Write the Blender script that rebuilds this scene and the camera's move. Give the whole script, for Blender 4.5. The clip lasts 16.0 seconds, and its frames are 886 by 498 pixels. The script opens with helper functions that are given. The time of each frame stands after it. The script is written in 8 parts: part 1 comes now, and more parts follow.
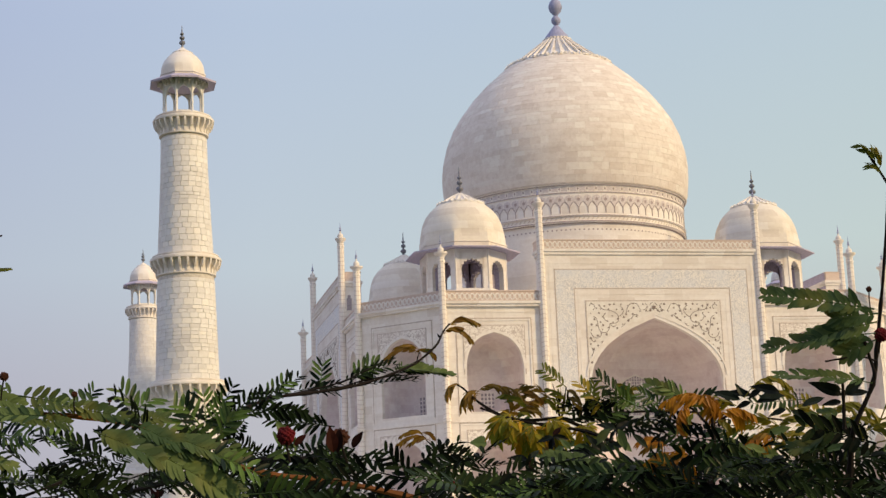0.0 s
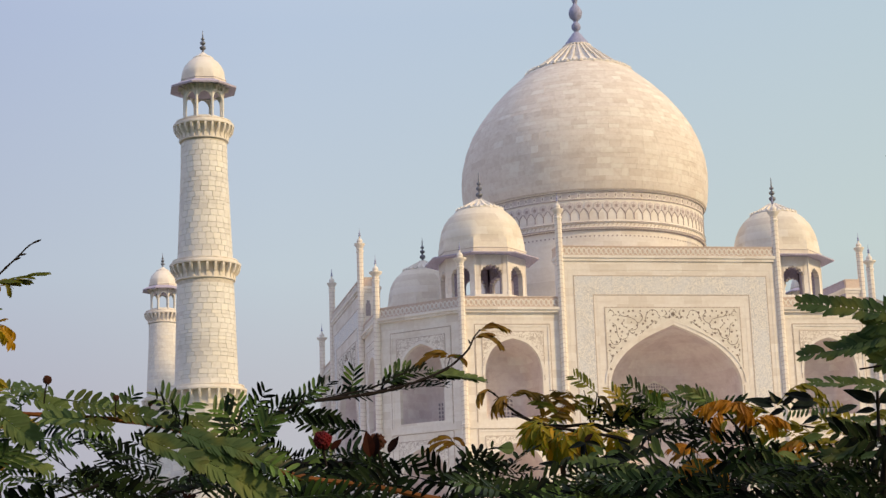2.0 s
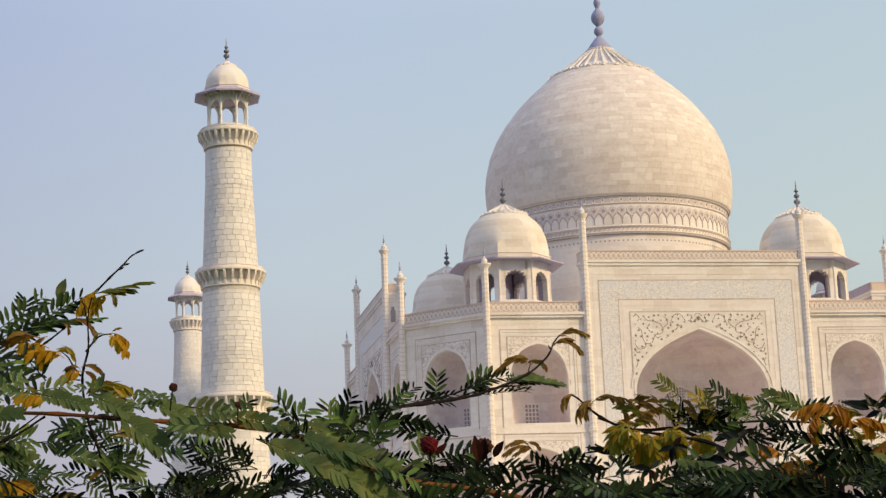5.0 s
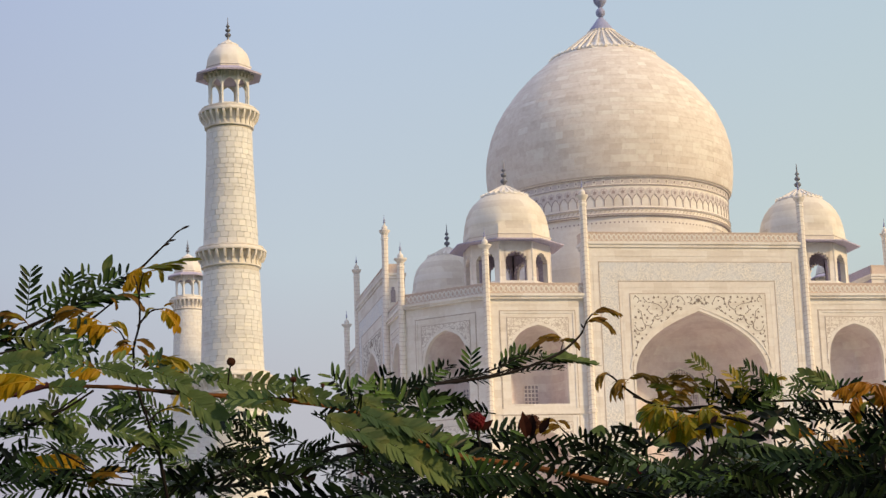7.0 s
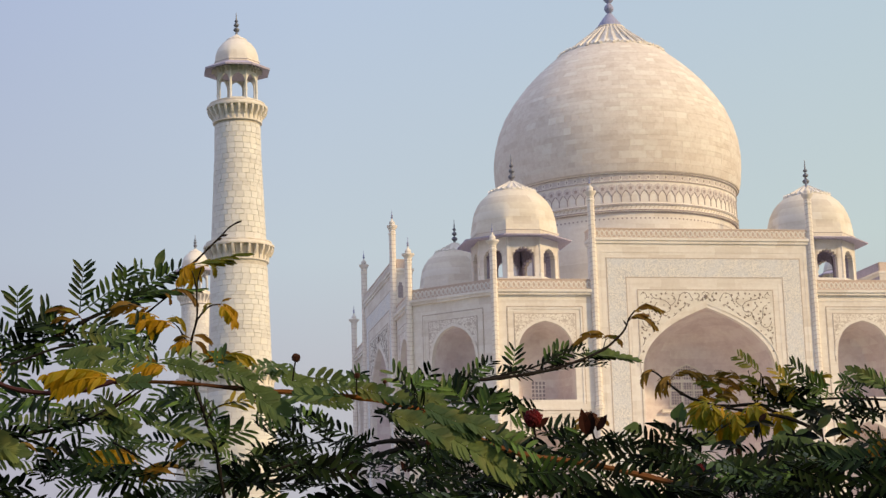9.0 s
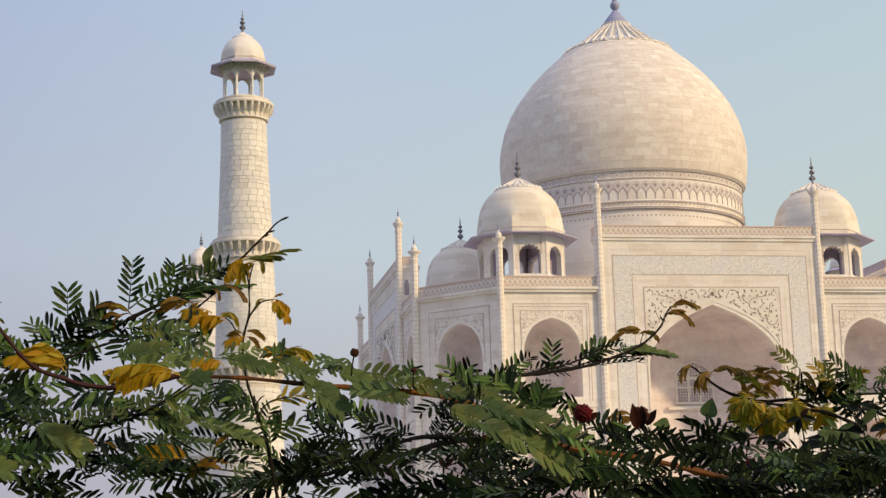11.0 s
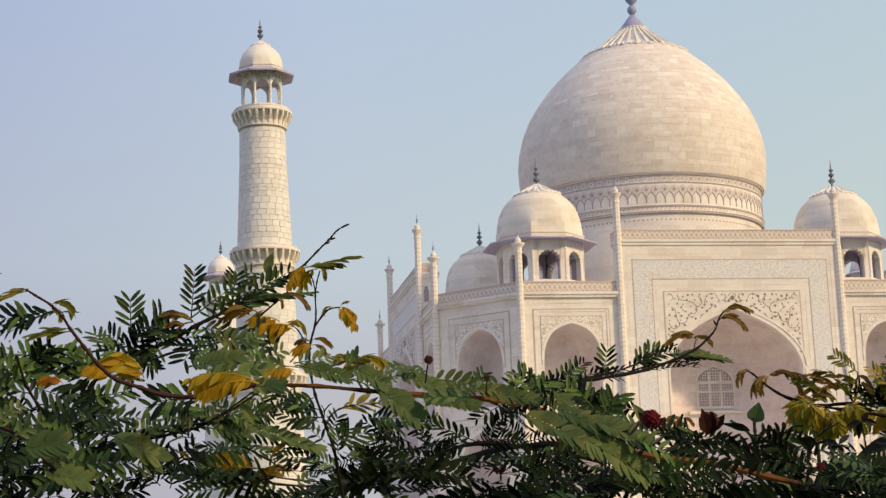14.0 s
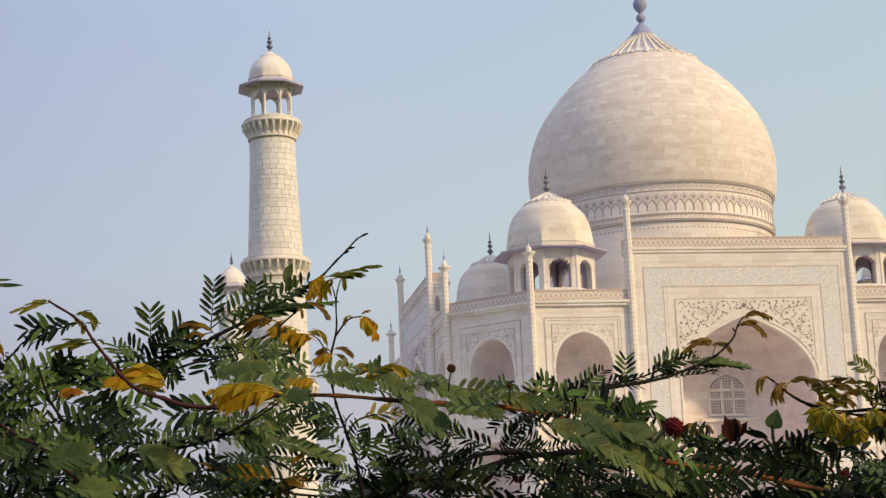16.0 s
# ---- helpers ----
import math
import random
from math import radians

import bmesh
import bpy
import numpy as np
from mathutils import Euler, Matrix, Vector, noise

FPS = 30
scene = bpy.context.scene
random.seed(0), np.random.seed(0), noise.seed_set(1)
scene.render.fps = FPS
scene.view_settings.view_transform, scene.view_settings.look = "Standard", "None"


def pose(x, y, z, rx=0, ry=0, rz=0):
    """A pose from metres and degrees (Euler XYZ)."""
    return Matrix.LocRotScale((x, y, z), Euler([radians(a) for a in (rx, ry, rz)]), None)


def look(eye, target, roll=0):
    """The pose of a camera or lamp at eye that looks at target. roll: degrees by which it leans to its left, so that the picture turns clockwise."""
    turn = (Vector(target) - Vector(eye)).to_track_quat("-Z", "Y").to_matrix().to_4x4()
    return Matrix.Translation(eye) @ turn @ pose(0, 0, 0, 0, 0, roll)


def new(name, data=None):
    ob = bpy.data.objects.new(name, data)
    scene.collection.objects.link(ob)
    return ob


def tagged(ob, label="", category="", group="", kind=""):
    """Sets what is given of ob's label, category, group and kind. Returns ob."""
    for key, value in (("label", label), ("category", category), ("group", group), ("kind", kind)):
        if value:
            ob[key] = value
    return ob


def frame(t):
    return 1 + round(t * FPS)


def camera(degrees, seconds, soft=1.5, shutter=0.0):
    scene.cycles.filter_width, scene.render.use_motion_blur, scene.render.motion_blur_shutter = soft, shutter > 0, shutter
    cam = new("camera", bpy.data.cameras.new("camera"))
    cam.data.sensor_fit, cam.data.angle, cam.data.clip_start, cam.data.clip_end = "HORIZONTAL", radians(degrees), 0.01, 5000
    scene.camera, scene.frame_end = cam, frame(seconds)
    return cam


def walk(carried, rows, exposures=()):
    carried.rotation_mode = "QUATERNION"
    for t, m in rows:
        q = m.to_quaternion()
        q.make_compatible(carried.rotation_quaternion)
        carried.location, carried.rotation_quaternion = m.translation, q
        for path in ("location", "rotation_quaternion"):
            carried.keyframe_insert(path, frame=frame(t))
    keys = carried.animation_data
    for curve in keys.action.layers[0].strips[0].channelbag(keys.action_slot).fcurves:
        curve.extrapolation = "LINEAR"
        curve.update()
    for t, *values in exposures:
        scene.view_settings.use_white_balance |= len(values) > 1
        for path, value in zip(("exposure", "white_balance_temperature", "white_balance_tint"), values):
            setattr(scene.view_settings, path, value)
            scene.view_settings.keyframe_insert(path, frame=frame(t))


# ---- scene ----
cam = camera(29.06, 16.0, soft=1.4)
walk(cam, [
    (0.0, pose(-55.4194, -187.3121, 4.0000, 101.432, 2.264, -11.748)),
    (0.5, pose(-55.4216, -187.3166, 4.0003, 101.594, 2.121, -11.565)),
    (1.0, pose(-55.4261, -187.3217, 3.9994, 101.625, 2.031, -11.418)),
    (1.5, pose(-55.4354, -187.3233, 3.9985, 101.591, 1.967, -11.297)),
    (2.0, pose(-55.4479, -187.3222, 3.9987, 101.645, 1.891, -11.177)),
    (2.5, pose(-55.4642, -187.3234, 3.9997, 101.764, 1.814, -11.046)),
    (3.0, pose(-55.4844, -187.3242, 4.0010, 101.895, 1.747, -10.929)),
    (3.5, pose(-55.5060, -187.3261, 4.0014, 102.005, 1.920, -10.760)),
    (4.0, pose(-55.5290, -187.3281, 4.0008, 102.075, 2.072, -10.600)),
    (4.5, pose(-55.5506, -187.3301, 3.9994, 102.081, 2.179, -10.459)),
    (5.0, pose(-55.5730, -187.3362, 3.9974, 101.870, 2.178, -10.323)),
    (7.5, pose(-55.6659, -187.3378, 3.9917, 101.134, 1.790, -10.411)),
    (8.0, pose(-55.6851, -187.3246, 3.9937, 101.052, 1.781, -10.368)),
    (8.5, pose(-55.7037, -187.3175, 3.9954, 101.012, 1.777, -10.275)),
    (9.0, pose(-55.7205, -187.3135, 3.9972, 101.074, 1.594, -10.218)),
    (11.5, pose(-55.8032, -187.3072, 3.9943, 100.978, 1.677, -9.935)),
    (12.0, pose(-55.8168, -187.3023, 3.9943, 100.980, 1.743, -9.817)),
    (12.5, pose(-55.8295, -187.2961, 3.9951, 101.011, 1.856, -9.670)),
    (13.0, pose(-55.8397, -187.2905, 3.9964, 100.993, 2.004, -9.523)),
    (13.5, pose(-55.8482, -187.2872, 3.9976, 101.110, 1.992, -9.410)),
    (14.0, pose(-55.8556, -187.2871, 3.9988, 101.225, 2.003, -9.315)),
    (14.5, pose(-55.8613, -187.2896, 3.9994, 101.363, 1.997, -9.232)),
    (15.0, pose(-55.8661, -187.2914, 3.9986, 101.473, 2.073, -9.132)),
    (15.5, pose(-55.8685, -187.2866, 3.9981, 101.565, 2.243, -9.019)),
    (16.0, pose(-55.8688, -187.2778, 3.9994, 101.555, 2.360, -8.883)),
], exposures=[(0.0, 0.0), (16.0, 0.0)])

# ---- light ----
SUN = Vector((0.72, -0.62, 0.46)).normalized()
sun = new("sun", bpy.data.lights.new("sun", "SUN"))
sun.data.energy, sun.data.angle, sun.data.color = 3.05, radians(4), (1.0, 0.71, 0.365)
sun.matrix_world = look(SUN * 300, (0, 0, 0))
world = bpy.data.worlds.new("sky")
scene.world = world
world.use_nodes = True
wn = world.node_tree
wn.nodes.clear()


wnode = wn.nodes.new
sky = wnode("ShaderNodeTexSky")
sky.sky_type, sky.sun_disc, sky.sun_elevation, sky.sun_rotation = "NISHITA", False, math.asin(SUN.z), math.atan2(SUN.x, SUN.y)
sky.air_density, sky.dust_density, sky.ozone_density = 1.2, 2.0, 2.0
sky_bg = wnode("ShaderNodeBackground")
sky_bg.inputs["Strength"].default_value = 0.05
haze = wnode("ShaderNodeBackground")
haze.inputs["Strength"].default_value = 1.05
geo = wnode("ShaderNodeTexCoord")
sep = wnode("ShaderNodeSeparateXYZ")
ramp = wnode("ShaderNodeValToRGB")
stops = ramp.color_ramp.elements
stops[0].position, stops[0].color = 0.0, (0.51, 0.495, 0.545, 1)
stops[1].position, stops[1].color = 1.0, (0.82, 0.84, 0.94, 1)
for at, tone in ((0.11, (0.535, 0.53, 0.575)), (0.19, (0.565, 0.64, 0.69)), (0.33, (0.51, 0.605, 0.745)), (0.6, (0.72, 0.77, 0.90))):
    stops.new(at).color = (*tone, 1)
# the haze is dimmer and bluer away from the sun
across = wnode("ShaderNodeMapRange")
across.inputs[1].default_value, across.inputs[2].default_value = -1.0, 1.0
side_tone, tint = wnode("ShaderNodeValToRGB"), wnode("ShaderNodeMix")
tones = side_tone.color_ramp.elements
tones[0].position, tones[0].color = 0.1, (0.885, 0.855, 0.985, 1)
tones[1].position, tones[1].color = 1.0, (1.03, 1.03, 0.95, 1)
for at, tone in ((0.44, (0.835, 0.815, 0.915)), (0.55, (0.965, 0.97, 0.985)), (0.72, (1.005, 1.03, 0.935))):
    tones.new(at).color = (*tone, 1)
tint.data_type, tint.blend_type = "RGBA", "MULTIPLY"
tint.inputs[0].default_value = 1.0
mixer = wnode("ShaderNodeMixShader")
mixer.inputs[0].default_value = 0.9
out = wnode("ShaderNodeOutputWorld")
for a, b in ((geo.outputs["Generated"], sep.inputs[0]), (sep.outputs["Z"], ramp.inputs[0]), (ramp.outputs[0], tint.inputs[6]), (sep.outputs["X"], across.inputs[0]), (across.outputs[0], side_tone.inputs[0]), (side_tone.outputs[0], tint.inputs[7]), (tint.outputs[2], haze.inputs[0]),
             (sky.outputs[0], sky_bg.inputs[0]), (sky_bg.outputs[0], mixer.inputs[1]), (haze.outputs[0], mixer.inputs[2]),
             (mixer.outputs[0], out.inputs[0])):
    wn.links.new(a, b)


# ---- materials ----
class Nodes:
    """A node material with short calls for its textures."""

    def __init__(self, name, rough=0.6):
        self.mat = bpy.data.materials.new(name)
        self.mat.use_nodes = True
        self.t = self.mat.node_tree
        self.bsdf = self.t.nodes["Principled BSDF"]
        self.bsdf.inputs["Roughness"].default_value = rough
        self.coord = self.t.nodes.new("ShaderNodeTexCoord").outputs["Object"]

    def add(self, kind, inputs=None, operation="", blend=""):
        n = self.t.nodes.new(kind)
        if operation:
            n.operation = operation
        if blend:
            n.data_type, n.blend_type = "RGBA", blend
        for key, value in (inputs or {}).items():
            if isinstance(value, bpy.types.NodeSocket):
                self.t.links.new(value, n.inputs[key])
            else:
                n.inputs[key].default_value = value
        return n

    def noise(self, scale, detail=4, coord=None, rough=0.55):
        return self.add("ShaderNodeTexNoise", {"Vector": coord or self.coord, "Scale": scale, "Detail": detail, "Roughness": rough}).outputs["Fac"]

    def span(self, value, a, b, c=0.0, d=1.0):
        return self.add("ShaderNodeMapRange", {"Value": value, "From Min": a, "From Max": b, "To Min": c, "To Max": d}).outputs[0]

    def mix(self, fac, a, b, blend="MIX"):
        n = self.add("ShaderNodeMix", blend=blend)
        for socket, value in ((n.inputs[0], fac), (n.inputs[6], a), (n.inputs[7], b)):
            if isinstance(value, bpy.types.NodeSocket):
                self.t.links.new(value, socket)
            else:
                socket.default_value = value if isinstance(value, (int, float)) else (*value, 1)
        return n.outputs[2]

    def math(self, op, a, b=0.0):
        n = self.add("ShaderNodeMath", {0: a, 1: b}, operation=op)
        return n.outputs[0]

    def done(self, color, bump=None, strength=0.2, distance=0.02):
        self.t.links.new(color, self.bsdf.inputs["Base Color"])
        if bump is not None:
            b = self.add("ShaderNodeBump", {"Height": bump, "Strength": strength, "Distance": distance})
            self.t.links.new(b.outputs[0], self.bsdf.inputs["Normal"])
        return self.mat


def marble(name, light, dark, stain=(0.52, 0.45, 0.38), seed=0.0, per_piece=0.0, worn=0.42, mottle=0.0):
    """Weathered marble: broad tone, rain streaks along the courses, fine grain."""
    n = Nodes(name, 0.72)
    n.bsdf.inputs["Specular IOR Level"].default_value = 0.25
    place = n.add("ShaderNodeVectorMath", {0: n.coord, 1: (seed, seed * 2, seed)}, operation="ADD").outputs[0]
    broad = n.span(n.noise(0.22, 4, place), 0.35, 0.7)
    fine = n.span(n.noise(2.6, 6, place), 0.3, 0.75)
    color = n.mix(broad, light, dark)
    color = n.mix(n.math("MULTIPLY", fine, 0.30), color, stain)
    flat = n.add("ShaderNodeVectorMath", {0: place, 1: (0.25, 0.25, 1.9)}, operation="MULTIPLY").outputs[0]
    color = n.mix(n.span(n.noise(0.9, 5, flat), 0.5, 0.75, 0.0, 0.30), color, stain)
    color = n.mix(n.span(n.noise(0.5, 3, flat), 0.55, 0.75, 0.0, 0.25), color, (0.84, 0.82, 0.78))
    if not per_piece:
        # slabs of slightly different tone, laid in courses
        xyz = n.add("ShaderNodeSeparateXYZ", {0: place})
        flat_xz = n.add("ShaderNodeCombineXYZ", {0: n.math("ADD", xyz.outputs["X"], xyz.outputs["Y"]), 1: xyz.outputs["Z"]}).outputs[0]
        brick = n.add("ShaderNodeTexBrick", {"Vector": flat_xz, "Color1": (0, 0, 0, 1), "Color2": (1, 1, 1, 1), "Mortar": (0.5, 0.5, 0.5, 1), "Scale": 1.0, "Mortar Size": 0.0, "Brick Width": 1.9, "Row Height": 0.8})
        brick.offset = 0.37
        tone = n.add("ShaderNodeSeparateColor", {0: brick.outputs["Color"]}).outputs[0]
        color = n.mix(n.span(tone, 0.55, 1.0, 0.0, 0.30), color, stain)
        color = n.mix(n.span(tone, 0.35, 0.0, 0.0, 0.40), color, (0.85, 0.83, 0.79))
    if per_piece:
        r = n.add("ShaderNodeObjectInfo").outputs["Random"]
        island = n.add("ShaderNodeNewGeometry").outputs["Random Per Island"]
        both = n.math("FRACT", n.math("ADD", n.math("MULTIPLY", r, 7.0), island))
        color = n.mix(n.math("MULTIPLY", n.math("POWER", both, 2.5), per_piece), color, stain)
        pale = n.span(n.math("FRACT", n.math("MULTIPLY", both, 5.3)), 0.66, 1.0, 0.0, 0.65)
        color = n.mix(pale, color, (0.86, 0.83, 0.76))
        # weathering that runs on from slab to slab
        color = n.mix(n.span(n.noise(1.3, 6, place, 0.68), 0.50, 0.74, 0.0, worn), color, stain)
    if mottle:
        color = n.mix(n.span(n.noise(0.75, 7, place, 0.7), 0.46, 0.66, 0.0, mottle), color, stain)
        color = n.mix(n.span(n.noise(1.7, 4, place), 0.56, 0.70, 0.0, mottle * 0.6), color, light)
    return n.done(color, n.noise(9, 5, place), 0.25, 0.03)


def inlay(name, ground, ink, scale, low, high, tint=(0.40, 0.42, 0.46), weight=0.85):
    n = Nodes(name, 0.45)
    a = n.noise(scale, 3)
    line = n.math("ABSOLUTE", n.math("SUBTRACT", a, 0.5))
    ink_fac = n.span(line, low, high, 1.0, 0.0)
    spots = n.span(n.noise(scale * 0.8, 2), 0.56, 0.62)
    fac = n.math("MAXIMUM", ink_fac, n.math("MULTIPLY", spots, 0.8))
    color = n.mix(n.math("MULTIPLY", fac, weight), ground, ink)
    return n.done(n.mix(n.span(n.noise(0.5, 2), 0.4, 0.7, 0, 0.5), color, tint))


def plain(name, color, rough=0.5, dark=None, scale=6.0, metal=0.0):
    n = Nodes(name, rough)
    n.bsdf.inputs["Metallic"].default_value = metal
    n.bsdf.inputs["Specular IOR Level"].default_value = 0.5 if metal else 0.15
    c = n.mix(n.span(n.noise(scale, 4), 0.35, 0.7), color, dark or tuple(v * 0.7 for v in color))
    return n.done(c, n.noise(scale * 4, 3), 0.15, 0.01)


def chevron(name):
    """Marble with thin brown chevrons up the shaft."""
    n = Nodes(name, 0.7)
    xyz = n.add("ShaderNodeSeparateXYZ", {0: n.coord})
    wave = n.math("ADD", n.math("MULTIPLY", xyz.outputs["Z"], 2.2), n.math("ABSOLUTE", n.math("MULTIPLY", xyz.outputs["X"], 0.7)))
    line = n.span(n.math("FRACT", wave), 0.80, 0.86, 0.0, 0.40)
    tone = n.mix(n.span(n.noise(1.2, 4), 0.35, 0.7), (0.82, 0.77, 0.70), (0.74, 0.67, 0.60))
    return n.done(n.mix(line, tone, (0.40, 0.31, 0.26)), n.noise(9, 4), 0.2, 0.02)


M_CHEVRON = chevron("chevron_marble")
CREAM, WARM = (0.83, 0.80, 0.755), (0.78, 0.73, 0.675)
M_WALL = marble("marble_wall", CREAM, WARM)
# wall marble with the recess shade tinted in pinkish, plus stained mottling
M_NICHE = marble("marble_niche_shaded", (0.80, 0.735, 0.72), (0.73, 0.66, 0.645), (0.52, 0.42, 0.42), 3.0, mottle=0.45)
M_DOME = marble("marble_dome", (0.81, 0.755, 0.69), (0.76, 0.69, 0.625), (0.54, 0.45, 0.38), 5.0, 0.36)
M_BLOCK = marble("marble_block", (0.835, 0.83, 0.81), (0.765, 0.75, 0.72), (0.56, 0.53, 0.50), 7.0, 0.42, 0.22)
M_KIOSK = marble("marble_kiosk", (0.82, 0.78, 0.685), (0.765, 0.705, 0.60), (0.50, 0.42, 0.35), 11.0)
M_JOINT = plain("joint_mortar", (0.70, 0.655, 0.595), 0.9)
M_SEAM = plain("dome_seam", (0.70, 0.62, 0.55), 0.9)
# violet-grey: the shade of eaves, kiosk insides and portal backs as colour
M_EAVE_SHADE = plain("eave_shade", (0.50, 0.46, 0.59), 0.8)
M_INLAY = inlay("floral_inlay", (0.81, 0.77, 0.71), (0.38, 0.31, 0.27), 2.9, 0.010, 0.040, (0.69, 0.63, 0.57))
M_SCRIPT = inlay("script_band", (0.80, 0.77, 0.72), (0.36, 0.38, 0.43), 5.2, 0.015, 0.06, (0.62, 0.66, 0.73), 0.68)
M_CARVE = inlay("carved_parapet", (0.66, 0.56, 0.49), (0.58, 0.44, 0.37), 5.0, 0.03, 0.07, (0.62, 0.50, 0.43))
M_DARK = plain("inlay_line", (0.29, 0.24, 0.21), 0.7)
M_LINE = plain("inlay_line_soft", (0.60, 0.52, 0.46), 0.7)
# inlay brown lightened, with distance haze mixed into the colour
M_DRUM = plain("drum_inlay", (0.45, 0.38, 0.37), 0.7)
M_BRONZE = plain("finial_bronze", (0.20, 0.21, 0.25), 0.5, metal=0.5)
M_FINIAL = plain("finial_patina", (0.37, 0.39, 0.57), 0.6)
M_LATTICE = plain("window_lattice", (0.38, 0.34, 0.37), 0.7)
M_FLOOR = plain("terrace_stone", (0.42, 0.36, 0.30), 0.8, scale=1.0)
M_LAWN = plain("lawn", (0.06, 0.10, 0.03), 0.9, scale=2.0)


# ---- mesh helpers ----
MESHES = {}


def link(name, bm, material, parent=None, label="", smooth=False, m=None):
    mesh = bpy.data.meshes.new(name)
    bmesh.ops.recalc_face_normals(bm, faces=bm.faces)
    bm.to_mesh(mesh)
    bm.free()
    for mat in (material if isinstance(material, (list, tuple)) else (material,)):
        mesh.materials.append(mat)
    if smooth:
        mesh.shade_smooth()
        mesh.set_sharp_from_angle(angle=radians(35))
    return place(name, mesh, parent, label, m)


def place(name, mesh, parent=None, label="", m=None):
    ob = new(name, mesh)
    if parent is not None:
        ob.parent = parent
    if m is not None:
        ob.matrix_basis = m
    if label:
        tagged(ob, label)
    return ob


def part(name, bm, material, parent, label="", smooth=False, m=None):
    return link(name, bm, material, parent, label, smooth, m)


def box(bm, x0, x1, y0, y1, z0, z1):
    v = [bm.verts.new((x, y, z)) for z in (z0, z1) for y in (y0, y1) for x in (x0, x1)]
    for q in ((0, 1, 3, 2), (4, 6, 7, 5), (0, 4, 5, 1), (2, 3, 7, 6), (0, 2, 6, 4), (1, 5, 7, 3)):
        bm.faces.new([v[i] for i in q])


def prism(bm, outline, z0, z1):
    a = [bm.verts.new((x, y, z0)) for x, y in outline]
    b = [bm.verts.new((x, y, z1)) for x, y in outline]
    n = len(a)
    for i in range(n):
        bm.faces.new((a[i], a[(i + 1) % n], b[(i + 1) % n], b[i]))
    bm.faces.new(a[::-1])
    bm.faces.new(b)


def lathe(bm, profile, n=48, turn=0.0, flute=0.0, center=(0, 0)):
    """A body of revolution from (radius, height) pairs, bottom to top."""
    rings = []
    for r, z in profile:
        ring = []
        for i in range(n):
            a = 2 * math.pi * (i / n) + turn
            k = r * (1 + flute * (1 if i % 2 else -1))
            ring.append(bm.verts.new((center[0] + k * math.cos(a), center[1] + k * math.sin(a), z)))
        rings.append(ring)
    for a, b in zip(rings, rings[1:]):
        for i in range(n):
            j = (i + 1) % n
            bm.faces.new((a[i], a[j], b[j], b[i]))
    bm.faces.new(rings[0][::-1])
    bm.faces.new(rings[-1])


def octa_lathe(bm, profile, n=64):
    """A body of revolution whose rings pass from an octagon to a circle."""
    rings = []
    for r, z, k in profile:
        ring = []
        for i in range(n):
            a = 2 * math.pi * i / n
            side = 1 / math.cos((a + math.pi / 8) % (math.pi / 4) - math.pi / 8)
            ring.append(bm.verts.new((r * (1 - k + k * side) * math.cos(a), r * (1 - k + k * side) * math.sin(a), z)))
        rings.append(ring)
    for a, b in zip(rings, rings[1:]):
        for i in range(n):
            j = (i + 1) % n
            bm.faces.new((a[i], a[j], b[j], b[i]))
    bm.faces.new(rings[0][::-1])
    bm.faces.new(rings[-1])


def lathed(name, profile, material, parent, n=48, turn=0.0, label="", flute=0.0, center=(0, 0)):
    bm = bmesh.new()
    lathe(bm, profile, n, turn, flute, center)
    return part(name, bm, material, parent, label, smooth=n > 12)


def arch_curve(hw, spring, apex, n=14, point=0.45, cusps=0):
    """Points of a pointed arch from its left springing over the apex to the right one."""
    pts = []
    for i in range(2 * n + 1):
        s = math.cos(math.pi * i / (2 * n))
        u = abs(s)
        g = (1 - point) * math.sqrt(max(0.0, 1 - u ** 3.2)) + point * (1 - u)
        x, z = -hw * s, spring + (apex - spring) * g
        if cusps:
            dip = 0.13 * abs(math.sin(math.pi * cusps * i / (2 * n)))
            x, z = x * (0.87 + dip), spring + (z - spring) * (0.87 + dip)
        pts.append((x, z))
    return pts


def wall_with_arch(bm, x0, x1, z0, z1, sill, curve, thick):
    """A wall in the plane y=0 (its back at y=thick) with an arched opening."""
    left, right = curve[0][0], curve[-1][0]
    box(bm, x0, left, 0, thick, z0, z1)
    box(bm, right, x1, 0, thick, z0, z1)
    if sill > z0 + 0.001:
        box(bm, left, right, 0, thick, z0, sill)
    for (xa, za), (xb, zb) in zip(curve, curve[1:]):
        if abs(xb - xa) < 1e-5:
            continue
        v = [bm.verts.new(p) for p in ((xa, 0, za), (xb, 0, zb), (xb, 0, z1), (xa, 0, z1))]
        w = [bm.verts.new((p.co.x, thick, p.co.z)) for p in v]
        bm.faces.new(v)
        bm.faces.new(w[::-1])
        for i, j in ((0, 1), (2, 3)):
            bm.faces.new((v[i], w[i], w[j], v[j]))
    bmesh.ops.remove_doubles(bm, verts=bm.verts, dist=1e-4)


